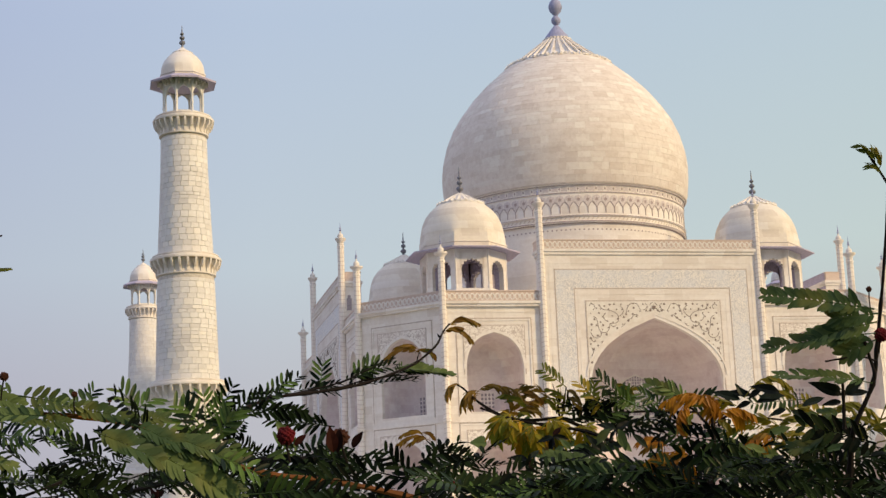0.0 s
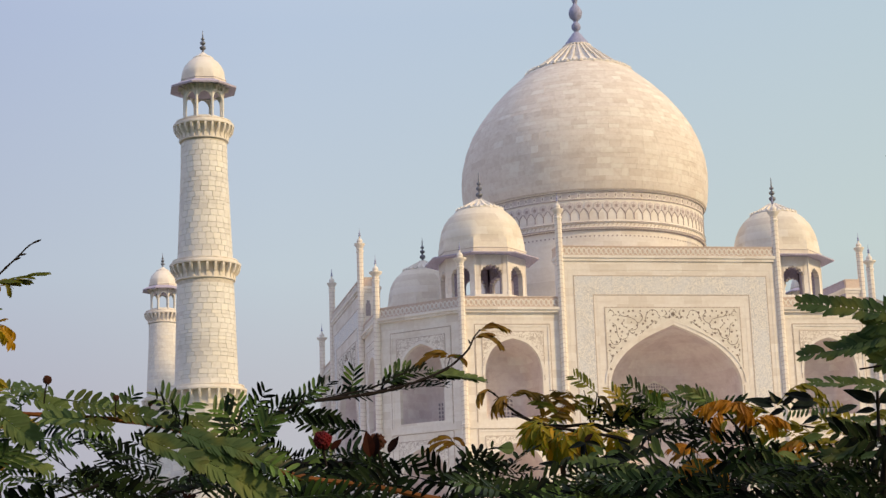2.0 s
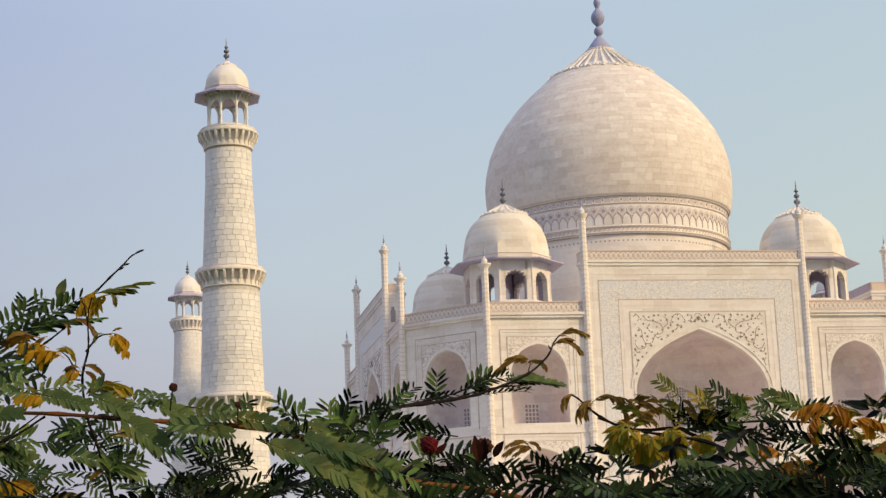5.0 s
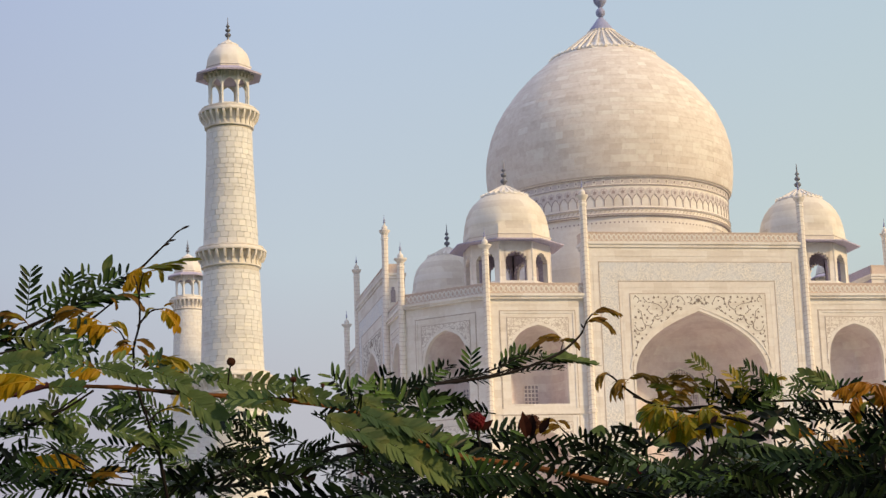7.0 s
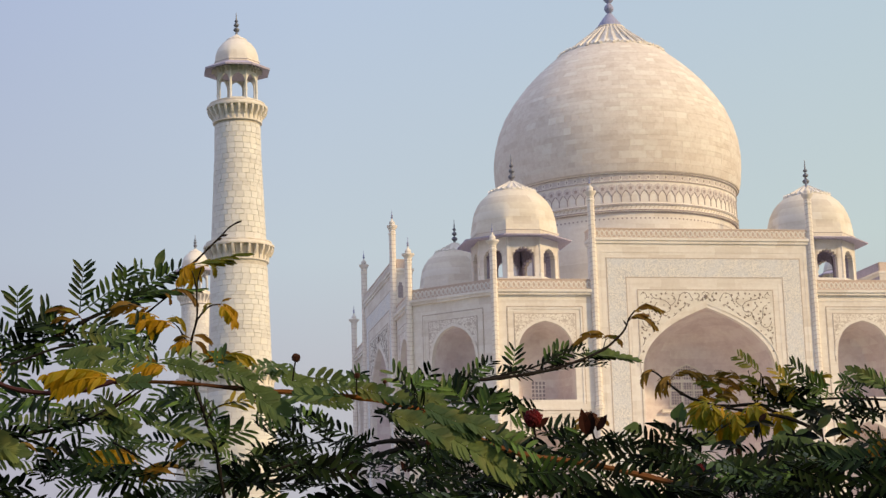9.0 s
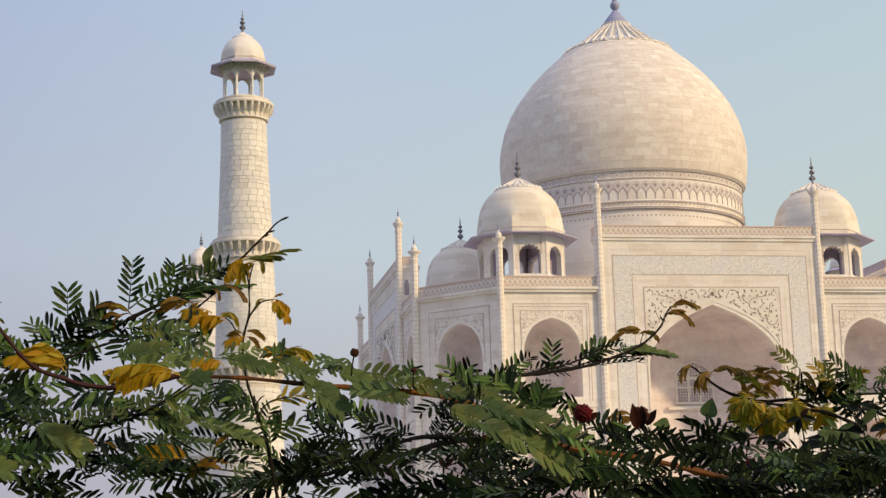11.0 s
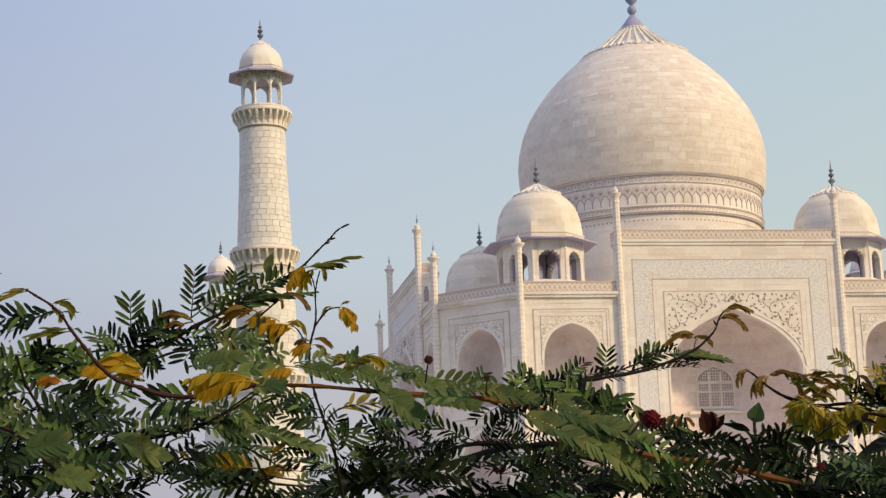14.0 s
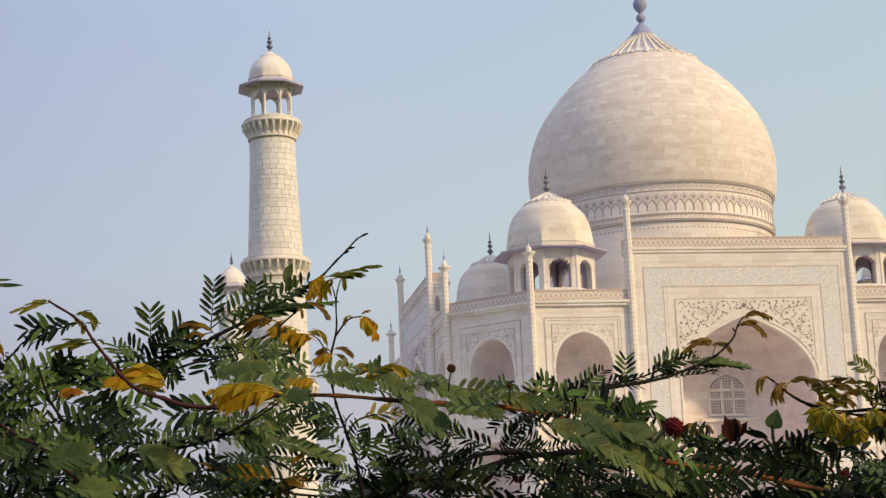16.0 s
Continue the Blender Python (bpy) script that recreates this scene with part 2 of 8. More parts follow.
def niche_body(bm, curve, sill, front, depth, narrow, low):
    """The inside of a recess: splayed sides, vault and back wall."""
    outline = [(curve[0][0], sill)] + list(curve) + [(curve[-1][0], sill)]
    steps = [(math.sin(math.pi / 2 * s / 10), math.cos(math.pi / 2 * s / 10)) for s in range(11)]
    rings = []
    hw, spring, apex = curve[-1][0], curve[0][1], max(z for _, z in curve)
    for s, c in steps:
        k = narrow + (1 - narrow) * c
        soft = min(1.0, s * 3.0) * 0.9
        ring = []
        for x, z in outline:
            if z >= spring:
                z += soft * (spring + (apex - spring) * math.sqrt(max(0.0, 1 - (x / hw) ** 2)) * 0.93 - z)
            ring.append(bm.verts.new((x * k, front + s * depth, sill + (z - sill) * (low + (1 - low) * c))))
        rings.append(ring)
    for a, b in zip(rings, rings[1:]):
        for i in range(len(a) - 1):
            bm.faces.new((a[i], a[i + 1], b[i + 1], b[i]))
        bm.faces.new((a[0], b[0], b[-1], a[-1]))
    bm.faces.new(rings[-1])


def frame_u(bm, x0, x1, z0, z1, width, proud, bottom=False):
    """A raised band round three sides (or four) of a rectangle, in front of y=0."""
    box(bm, x0, x0 + width, -proud, 0.02, z0, z1)
    box(bm, x1 - width, x1, -proud, 0.02, z0, z1)
    box(bm, x0 + width, x1 - width, -proud, 0.02, z1 - width, z1)
    if bottom:
        box(bm, x0 + width, x1 - width, -proud, 0.02, z0, z0 + width)
    bmesh.ops.remove_doubles(bm, verts=bm.verts, dist=1e-4)


def arch_band(bm, curve, width, y0, y1):
    """A moulding that follows an arch on its outer side."""
    n = len(curve)
    outer = []
    for i, (x, z) in enumerate(curve):
        a, b = curve[max(i - 1, 0)], curve[min(i + 1, n - 1)]
        d = Vector((b[0] - a[0], b[1] - a[1])).normalized()
        outer.append((x - d.y * width, z + d.x * width))
    for i in range(n - 1):
        q = [curve[i], curve[i + 1], outer[i + 1], outer[i]]
        v = [bm.verts.new((x, y0, z)) for x, z in q]
        w = [bm.verts.new((x, y1, z)) for x, z in q]
        bm.faces.new(v)
        bm.faces.new(w[::-1])
        for a, b in ((0, 1), (1, 2), (2, 3), (3, 0)):
            bm.faces.new((v[a], w[a], w[b], v[b]))
    bmesh.ops.remove_doubles(bm, verts=bm.verts, dist=1e-4)


def spandrel(bm, hw, curve, top, gap, y):
    """The face between an arch and the rectangle over it."""
    pts = [(x, z + gap) for x, z in curve]
    pts[0], pts[-1] = (-hw, pts[0][1]), (hw, pts[-1][1])
    for (xa, za), (xb, zb) in zip(pts, pts[1:]):
        if xb - xa < 1e-5 or min(za, zb) >= top:
            continue
        v = [bm.verts.new((x, yy, z)) for yy in (y, 0.01) for x, z in ((xa, min(za, top)), (xb, min(zb, top)), (xb, top), (xa, top))]
        bm.faces.new(v[:4])
        bm.faces.new(v[4:][::-1])
        for i in range(4):
            j = (i + 1) % 4
            bm.faces.new((v[i], v[j], v[j + 4], v[i + 4]))
    bmesh.ops.remove_doubles(bm, verts=bm.verts, dist=1e-4)


def petal_ring(parent, r, z, count, size, m=None):
    """A crown of small upright petals."""
    bm = bmesh.new()
    pts = [(-0.5, 0.0), (-0.42, 0.45), (0.0, 1.0), (0.42, 0.45), (0.5, 0.0)]
    front = [bm.verts.new((x * size, -r - 0.10 * size - 0.25 * size * zz, z + zz * size)) for x, zz in pts]
    back = [bm.verts.new((x * size, -r + 0.25 * size, z + zz * size * 0.9)) for x, zz in pts]
    bm.faces.new(front)
    bm.faces.new(back[::-1])
    for i in range(5):
        j = (i + 1) % 5
        bm.faces.new((front[i], back[i], back[j], front[j]))
    first = part("petal", bm, M_WALL, parent, m=m)
    for i in range(1, count):
        place("petal", first.data, parent, m=(m or Matrix()) @ pose(0, 0, 0, 0, 0, 360 * i / count))


def empty(name, m=None):
    ob = new(name)
    ob.empty_display_size = 0.5
    if m is not None:
        ob.matrix_world = m
    return ob


# ---- ground ----
GROUND, TERRACE, FLOOR = 2.3, 3.5, 10.2
bm = bmesh.new()
box(bm, -2500, 2500, -2500, 2500, GROUND - 1, GROUND)
tagged(link("ground", bm, M_LAWN), "clipped green garden lawn reaching to the horizon", "ground", kind="structure")
bm = bmesh.new()
box(bm, -150, 150, -62, 62, GROUND, TERRACE)
tagged(link("terrace", bm, M_FLOOR), "red sandstone terrace under the white plinth", "terrace", kind="structure")
bm = bmesh.new()
box(bm, -47.6, 47.6, -47.6, 47.6, TERRACE, FLOOR - 0.35)
box(bm, -47.9, 47.9, -47.9, 47.9, FLOOR - 0.35, FLOOR)
tagged(link("plinth", bm, M_WALL), "square white marble plinth with moulded edge", "plinth", kind="structure")

# ---- the mausoleum ----
HALF, CUT, PW = 28.45, 7.15, 11.3
ROOF, PTOP = 31.72, 36.88
tomb = tagged(empty("mausoleum", pose(0, 0, FLOOR)), "white marble domed mausoleum with arched recesses and inlaid panels", "mausoleum")
SHIFT = pose(0, 0, -FLOOR)


def shared(key, build):
    """A mesh made once and used again."""
    if key not in MESHES:
        bm, material, smooth = build()
        ob = link(key, bm, material, None, "", smooth)
        MESHES[key] = ob.data
        bpy.data.objects.remove(ob)
    return MESHES[key]


def side_matrix(angle, x, y):
    """Local x along the wall, local y inwards, for a wall that faces angle (0: south)."""
    return SHIFT @ pose(0, 0, 0, 0, 0, angle) @ pose(x, y, 0)


def bay(m, key, x0, x1, hw, sp, name):
    """A wall bay with two recesses, one above the other. hw: half width of the opening; sp: of the inlaid panel over it."""
    drop = 10.1
    curve = arch_curve(hw, 25.1, 28.68, 14, 0.2)

    def wall():
        bm = bmesh.new()
        low = [(x, z - drop) for x, z in curve]
        wall_with_arch(bm, x0, x1, FLOOR, 20.2, 10.9, low, 0.5)
        wall_with_arch(bm, x0, x1, 20.2, 31.2, 21.0, curve, 0.5)
        return bm, M_WALL, False

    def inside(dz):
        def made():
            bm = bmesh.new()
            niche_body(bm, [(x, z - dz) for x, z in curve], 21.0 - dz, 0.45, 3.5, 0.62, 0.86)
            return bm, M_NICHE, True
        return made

    def panel(dz):
        def made():
            bm = bmesh.new()
            spandrel(bm, sp, [(x, z - dz) for x, z in curve], 29.35 - dz, 0.30, -0.03)
            return bm, M_INLAY, False
        return made

    def trim(dz):
        def made():
            bm = bmesh.new()
            arch_band(bm, [(x, z - dz) for x, z in curve], 0.28, -0.06, 0.02)
            frame_u(bm, -sp - 0.62, sp + 0.62, 21.0 - dz - 0.4, 29.98 - dz, 0.18, 0.06)
            return bm, M_WALL, False
        return made

    def lines(dz):
        def made():
            bm = bmesh.new()
            frame_u(bm, -sp - 0.72, sp + 0.72, 21.0 - dz - 0.4, 30.1 - dz, 0.09, 0.04)
            frame_u(bm, -sp, sp, 24.6 - dz, 29.40 - dz, 0.07, 0.045)
            return bm, M_LINE, False
        return made

    def edge():
        bm = bmesh.new()
        frame_u(bm, x0 + 0.35, x1 - 0.35, FLOOR, 30.75, 0.14, 0.03)
        return bm, M_WALL, False

    def ledge(out, back, z0, z1):
        def made():
            bm = bmesh.new()
            box(bm, x0, x1, -out, back, z0, z1)
            return bm, M_WALL, False
        return made

    def lattice(dz):
        def made():
            bm = bmesh.new()
            y, w, z0, z1 = 3.9, 0.68, 21.3 - dz, 23.2 - dz
            box(bm, -w, w, y - 0.06, y + 0.05, z0, z1)
            return bm, M_LATTICE, False
        return made

    def bars(dz):
        def made():
            bm = bmesh.new()
            y, w, z0, z1 = 3.82, 0.72, 21.26 - dz, 23.24 - dz
            for i in range(5):
                x = -w + 2 * w * i / 4
                box(bm, x - 0.06, x + 0.06, y - 0.05, y + 0.03, z0, z1)
            for i in range(6):
                z = z0 + (z1 - z0) * i / 5
                box(bm, -w, w, y - 0.04, y + 0.03, z - 0.06, z + 0.06)
            return bm, M_NICHE, False
        return made

    place("bay_wall", shared(key + "wall", wall), tomb, m=m)
    place("wall_frame", shared(key + "edge", edge), tomb, m=m)
    place("cornice", shared(key + "ledge_a", ledge(0.30, 0.5, 31.2, 31.45)), tomb, m=m)
    place("cornice", shared(key + "ledge_b", ledge(0.45, 0.5, 31.45, ROOF)), tomb, m=m)
    place("string_course", shared(key + "ledge_c", ledge(0.10, 0.02, 20.0, 20.3)), tomb, m=m)
    for dz in (0, drop):
        tag = key + ("u" if dz == 0 else "l")
        niche = place("niche", shared(tag + "niche", inside(dz)), tomb, "pinkish grey shaded recess", m=m)
        place("inlay_panel", shared(tag + "panel", panel(dz)), tomb, "marble spandrel with dark floral inlay", m=m)
        place("arch_moulding", shared(tag + "trim", trim(dz)), tomb, m=m)
        place("inlay_border", shared(tag + "line", lines(dz)), tomb, "thin brown inlaid border", m=m)
        if dz == 0:
            pane = place("window", shared(tag + "pane", lattice(dz)), niche, "dark lattice window")
            place("window_frame", shared(tag + "bars", bars(dz)), niche)


def parapet(m, key, x0, x1, z0, z1, thick=0.35):
    def body():
        bm = bmesh.new()
        box(bm, x0, x1, 0.0, thick, z0, z1 - 0.1)
        box(bm, x0, x1, -0.06, thick + 0.06, z1 - 0.1, z1)
        return bm, M_CARVE, False
    rail = place("parapet", shared(key, body), tomb, "parapet inlaid with a reddish lattice of cartouches", m=m)

    def motif():
        bm = bmesh.new()
        cross = [(sx * x, sz * z) for sx, sz, rows in ((1, 1, ((0.09, 0.0), (0.31, 0.30), (0.31, 0.38), (0.22, 0.38), (0.0, 0.12))),
                                                      (-1, 1, ((0.22, 0.38), (0.31, 0.38), (0.31, 0.30), (0.09, 0.0))),
                                                      (-1, -1, ((0.31, 0.30), (0.31, 0.38), (0.22, 0.38), (0.0, 0.12))),
                                                      (1, -1, ((0.22, 0.38), (0.31, 0.38), (0.31, 0.30)))) for x, z in rows]
        a = [bm.verts.new((x, -0.05, z)) for x, z in cross]
        b = [bm.verts.new((x, 0.01, z)) for x, z in cross]
        bm.faces.new(a)
        for i in range(len(a)):
            j = (i + 1) % len(a)
            bm.faces.new((a[i], b[i], b[j], a[j]))
        arch_band(bm, [(-0.14, 0.0), (0.0, 0.2), (0.14, 0.0), (0.0, -0.2), (-0.14, 0.0)], 0.05, -0.04, 0.01)
        return bm, M_WALL, False
    count = round((x1 - x0) / 0.50)
    mesh = shared("parapet_motif", motif)
    for i in range(count):
        place("cartouche", mesh, rail, m=pose(x0 + (x1 - x0) * (i + 0.5) / count, 0, (z0 + z1 - 0.1) / 2) @ Matrix.Diagonal((0.80, 1, 0.92, 1)))


def guldasta(m, name, z1, r, cap):
    """A slender engaged pinnacle with a flared cap and a small finial."""
    def shaft():
        bm = bmesh.new()
        lathe(bm, [(r * 1.25, FLOOR), (r * 1.25, FLOOR + 1.2), (r * 1.02, FLOOR + 1.4), (r, 20), (r * 1.25, 20.1), (r * 1.25, 20.4), (r, 20.5),
                   (r, z1 - 1.5), (r * 1.15, z1 - 1.46), (r * 1.15, z1 - 1.3), (r, z1 - 1.26), (r, z1 - 0.8), (r * 1.12, z1 - 0.7)], 8, math.pi / 8)
        return bm, M_CHEVRON, False

    def top():
        bm = bmesh.new()
        lathe(bm, [(r * 1.04, z1 - 1.0), (r * 1.16, z1 - 0.86), (cap * 0.98, z1 - 0.64), (cap, z1 - 0.50), (r * 0.95, z1 - 0.44), (r * 0.82, z1 - 0.38), (r * 0.9, z1 - 0.26), (r * 0.82, z1 - 0.12), (r * 0.55, z1 + 0.0), (r * 0.25, z1 + 0.1), (0.07, z1 + 0.3)], 20)
        return bm, M_WALL, True

    def spike():
        bm = bmesh.new()
        lathe(bm, [(0.06, z1 + 0.25), (0.14, z1 + 0.4), (0.06, z1 + 0.5), (0.11, z1 + 0.62), (0.04, z1 + 0.72), (0.01, z1 + 1.25)], 8)
        return bm, M_FINIAL, True
    g = place("pinnacle", shared(name + "shaft", shaft), tomb, "slender marble pinnacle", m=m)
    place("cap", shared(name + "cap", top), g)
    place("finial", shared(name + "spike", spike), g, "dark spike finial")


def pishtaq(m, key, with_inlay):
    """The tall portal with its deep pointed recess."""
    curve = arch_curve(6.75, 23.9, 29.95)

    def wall():
        bm = bmesh.new()
        wall_with_arch(bm, -PW, PW, FLOOR, 36.3, FLOOR + 0.05, curve, 0.6)
        return bm, M_WALL, False

    def mass():
        bm = bmesh.new()
        prism(bm, [(-PW, 0.6), (-PW + 0.6, 0.6), (-PW + 0.6, 1.5), (PW - 0.6, 1.5), (PW - 0.6, 0.6), (PW, 0.6), (PW, 2.0), (-PW, 2.0)], ROOF - 0.6, 36.3)
        return bm, M_WALL, False

    def cornice(out, y1, z0, z1):
        def made():
            bm = bmesh.new()
            box(bm, -PW - out, PW + out, -out - 0.02, y1, z0, z1)
            return bm, M_WALL, False
        return made

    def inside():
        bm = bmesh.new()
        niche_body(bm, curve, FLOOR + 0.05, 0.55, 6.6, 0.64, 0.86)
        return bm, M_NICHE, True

    def panel():
        bm = bmesh.new()
        spandrel(bm, 6.95, curve, 31.62, 0.55, -0.03)
        return bm, M_PALE, False

    def band():
        bm = bmesh.new()
        frame_u(bm, -9.95, 9.95, FLOOR + 1.5, 34.8, 1.85, 0.02)
        return bm, M_SCRIPT, False

    def trim():
        bm = bmesh.new()
        arch_band(bm, curve, 0.26, -0.05, 0.03)
        arch_band(bm, [(x * 1.055, z + 0.3) for x, z in curve], 0.16, -0.09, 0.03)
        frame_u(bm, -10.6, 10.6, FLOOR + 1.0, 35.6, 0.2, 0.025)
        frame_u(bm, -7.75, 7.75, FLOOR + 1.0, 32.5, 0.2, 0.02)
        return bm, M_WALL, False

    def lines():
        bm = bmesh.new()
        frame_u(bm, -10.03, 10.03, FLOOR + 1.4, 34.88, 0.09, 0.035)
        frame_u(bm, -8.12, 8.12, FLOOR + 1.4, 32.97, 0.09, 0.035)
        frame_u(bm, -7.02, 7.02, FLOOR + 1.4, 31.72, 0.10, 0.045)
        return bm, M_LINE, False
    place("portal_wall", shared(key + "wall", wall), tomb, m=m)
    place("portal_block", shared(key + "mass", mass), tomb, m=m)
    place("cornice", shared(key + "cornice_a", cornice(0.12, 2.1, 36.3, 36.6)), tomb, m=m)
    place("cornice", shared(key + "cornice_b", cornice(0.24, 2.2, 36.6, PTOP)), tomb, m=m)
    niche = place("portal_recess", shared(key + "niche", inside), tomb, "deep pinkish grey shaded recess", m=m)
    place("inlay_panel", shared(key + "panel", panel), tomb, "pale spandrel with scrolling floral inlay", m=m)
    place("script_band", shared(key + "band", band), tomb, "grey calligraphic inlay band", m=m)
    place("arch_moulding", shared(key + "trim", trim), tomb, m=m)
    place("inlay_border", shared(key + "line", lines), tomb, "thin brown inlaid border", m=m)
    parapet(m, key + "par", -PW, PW, PTOP, 37.85)

    def returns(side):
        def made():
            bm = bmesh.new()
            box(bm, side * PW - 0.18, side * PW + 0.18, 0.36, 2.0, PTOP, 37.75)
            box(bm, side * PW - 0.22, side * PW + 0.22, 0.42, 2.06, 37.75, 37.85)
            return bm, M_CARVE, False
        return made

    def back_rail():
        bm = bmesh.new()
        box(bm, -PW + 0.22, PW - 0.22, 1.72, 2.04, PTOP, 37.75)
        box(bm, -PW + 0.22, PW - 0.22, 1.68, 2.08, 37.75, 37.85)
        # sheet over the back wall, its shade painted as violet-grey
        box(bm, -PW + 0.02, PW - 0.02, 2.004, 2.05, ROOF - 0.6, 36.29)
        return bm, M_EAVE_SHADE, False
    place("portal_back", shared(key + "back", back_rail), tomb, "plain violet-grey back of the portal", m=m)

    def doorway(side):
        def made():
            bm = bmesh.new()
            box(bm, side * PW - 0.05, side * PW + 0.012, 0.5, 1.02, 33.75, 35.05)
            box(bm, side * PW - 0.05, side * PW + 0.011, 0.6, 0.92, 35.05, 35.4)
            return bm, M_LATTICE, False
        return made
    for side in (-1, 1):
        place("parapet", shared(key + "ret%d" % side, returns(side)), tomb, m=m)
        place("doorway", shared(key + "door%d" % side, doorway(side)), tomb, "small dark doorway", m=m)

    def pane():
        bm = bmesh.new()
        shape = [(-1.9, 20.9)] + arch_curve(1.9, 23.6, 25.15, 8) + [(1.9, 20.9)]
        a = [bm.verts.new((x, 7.10, z)) for x, z in shape]
        b = [bm.verts.new((x, 7.30, z)) for x, z in shape]
        bm.faces.new(a)
        for i in range(len(a)):
            j = (i + 1) % len(a)
            bm.faces.new((a[i], b[i], b[j], a[j]))
        return bm, M_LATTICE, False

    def mullions():
        bm = bmesh.new()
        for x in (-0.62, 0.62):
            box(bm, x - 0.10, x + 0.10, 6.98, 7.12, 20.9, 24.6)
        for z in (20.95, 22.55, 23.5):
            box(bm, -1.9, 1.9, 6.97, 7.12, z - 0.10, z + 0.10)
        arch_band(bm, arch_curve(1.85, 23.6, 25.1, 8), 0.16, 6.96, 7.12)
        for x in (-1.98, 1.86):
            box(bm, x, x + 0.14, 6.96, 7.12, 20.9, 23.7)
        box(bm, -2.9, 2.9, 6.7, 7.12, 20.3, 20.6)
        return bm, M_PALE, False

    def grille():
        bm = bmesh.new()
        for i in range(14):
            x = -1.75 + 3.5 * i / 13
            top = 23.6 + 1.5 * (1 - abs(x / 1.9) ** 1.7)
            box(bm, x - 0.035, x + 0.035, 7.04, 7.11, 20.9, top)
        for i in range(14):
            z = 21.1 + 3.7 * i / 13
            half = 1.8 if z < 23.6 else 1.8 * max(0.0, 1 - (z - 23.6) / 1.5) ** 0.6
            box(bm, -half, half, 7.03, 7.11, z - 0.035, z + 0.035)
        return bm, M_NICHE, False
    window = place("window", shared(key + "pane", pane), niche, "arched marble lattice window")
    place("window_frame", shared(key + "mullion", mullions), niche)
    place("grille", shared(key + "grille", grille), niche)

    def vine():
        bm = bmesh.new()
        for side in (-1, 1):
            for pts in ([(-5.62, 31.19), (-5.27, 30.81), (-4.64, 30.7), (-4.05, 30.48), (-3.73, 30.07), (-3.81, 29.63), (-4.21, 29.44), (-4.6, 29.44), (-4.7, 29.07), (-4.88, 28.7), (-5.19, 28.53), (-5.55, 28.62), (-5.76, 28.96), (-5.84, 29.48), (-5.94, 29.92), (-6.29, 30.18)],
                        [(-4.6, 29.44), (-4.48, 29.18), (-4.21, 29.07), (-3.93, 29.29)],
                        [(-6.65, 28.55), (-6.45, 28.14), (-6.14, 27.96), (-5.78, 28.03), (-5.51, 28.36), (-5.66, 28.59)],
                        [(-6.69, 27.96), (-6.49, 27.66), (-6.18, 27.58)],
                        [(-2.87, 30.44), (-2.75, 30.85), (-2.55, 31.22), (-2.16, 31.41), (-1.76, 31.33), (-1.57, 31.0), (-1.33, 30.67)],
                        [(-3.73, 30.07), (-3.38, 30.26), (-3.14, 30.59), (-3.22, 30.96), (-3.54, 31.19)],
                        [(-2.67, 29.74), (-2.31, 29.96), (-2.0, 30.26), (-1.64, 30.18)],
                        [(-6.65, 27.03), (-6.49, 26.69), (-6.61, 26.28), (-6.45, 26.06)],
                        [(-1.09, 30.7), (-0.78, 30.89), (-0.66, 31.22), (-0.9, 31.41)],
                        [(-6.65, 31.15), (-6.45, 31.33), (-6.18, 31.26), (-6.1, 30.96), (-6.33, 30.78)],
                        [(-0.38, 31.19), (-0.23, 31.41), (-0.01, 31.48)],
                        [(-4.84, 29.66), (-5.07, 29.81), (-5.23, 30.11), (-5.03, 30.37)],
                        [(-3.06, 29.48), (-3.26, 29.22), (-3.54, 29.07)],
                        [(-0.66, 30.55), (-0.42, 30.7), (-0.27, 30.96)]):
                fine = []
                for i in range(len(pts) - 1):
                    a, p, q, b = (Vector(pts[k]) for k in (max(i - 1, 0), i, i + 1, min(i + 2, len(pts) - 1)))
                    for k in range(6):
                        s = k / 6
                        v = 0.5 * (2 * p + (q - a) * s + (2 * a - 5 * p + 4 * q - b) * s * s + (3 * p - a - 3 * q + b) * s ** 3)
                        fine.append((v.x * -side, v.y))
                arch_band(bm, fine, 0.055, -0.05, 0.0)
        return bm, M_DARK, False

    def flower():
        bm = bmesh.new()
        a = [bm.verts.new((0.17 * (1 if i % 2 else 0.5) * math.cos(math.pi * i / 6), -0.06, 0.17 * (1 if i % 2 else 0.5) * math.sin(math.pi * i / 6))) for i in range(12)]
        b = [bm.verts.new((v.co.x, 0.0, v.co.z)) for v in a]
        bm.faces.new(a)
        for i in range(12):
            j = (i + 1) % 12
            bm.faces.new((a[i], b[i], b[j], a[j]))
        return bm, M_DARK, False
    if with_inlay:
        place("inlay_vine", shared(key + "vine", vine), tomb, "dark scrolling vine inlay", m=m)
        r = random.Random(21)
        spots = [(-6.41, 31.43), (-5.62, 31.24), (-4.54, 31.3), (-3.36, 31.33), (-6.51, 30.41), (-5.68, 30.46), (-4.34, 30.18), (-4.84, 29.66), (-5.33, 29.25), (-4.25, 29.11), (-6.51, 29.33), (-5.92, 28.22), (-6.22, 27.7), (-5.03, 28.33), (-6.41, 26.88), (-6.55, 26.28), (-3.3, 29.33), (-2.71, 29.7), (-2.67, 30.63), (-2.08, 30.96), (-1.45, 30.63), (-1.09, 31.33), (-1.84, 30.11), (-0.66, 31.04), (-3.85, 30.81), (-6.18, 29.85), (-3.16, 30.03), (-0.38, 30.7), (-6.69, 27.4)]
        mesh = shared(key + "flower", flower)
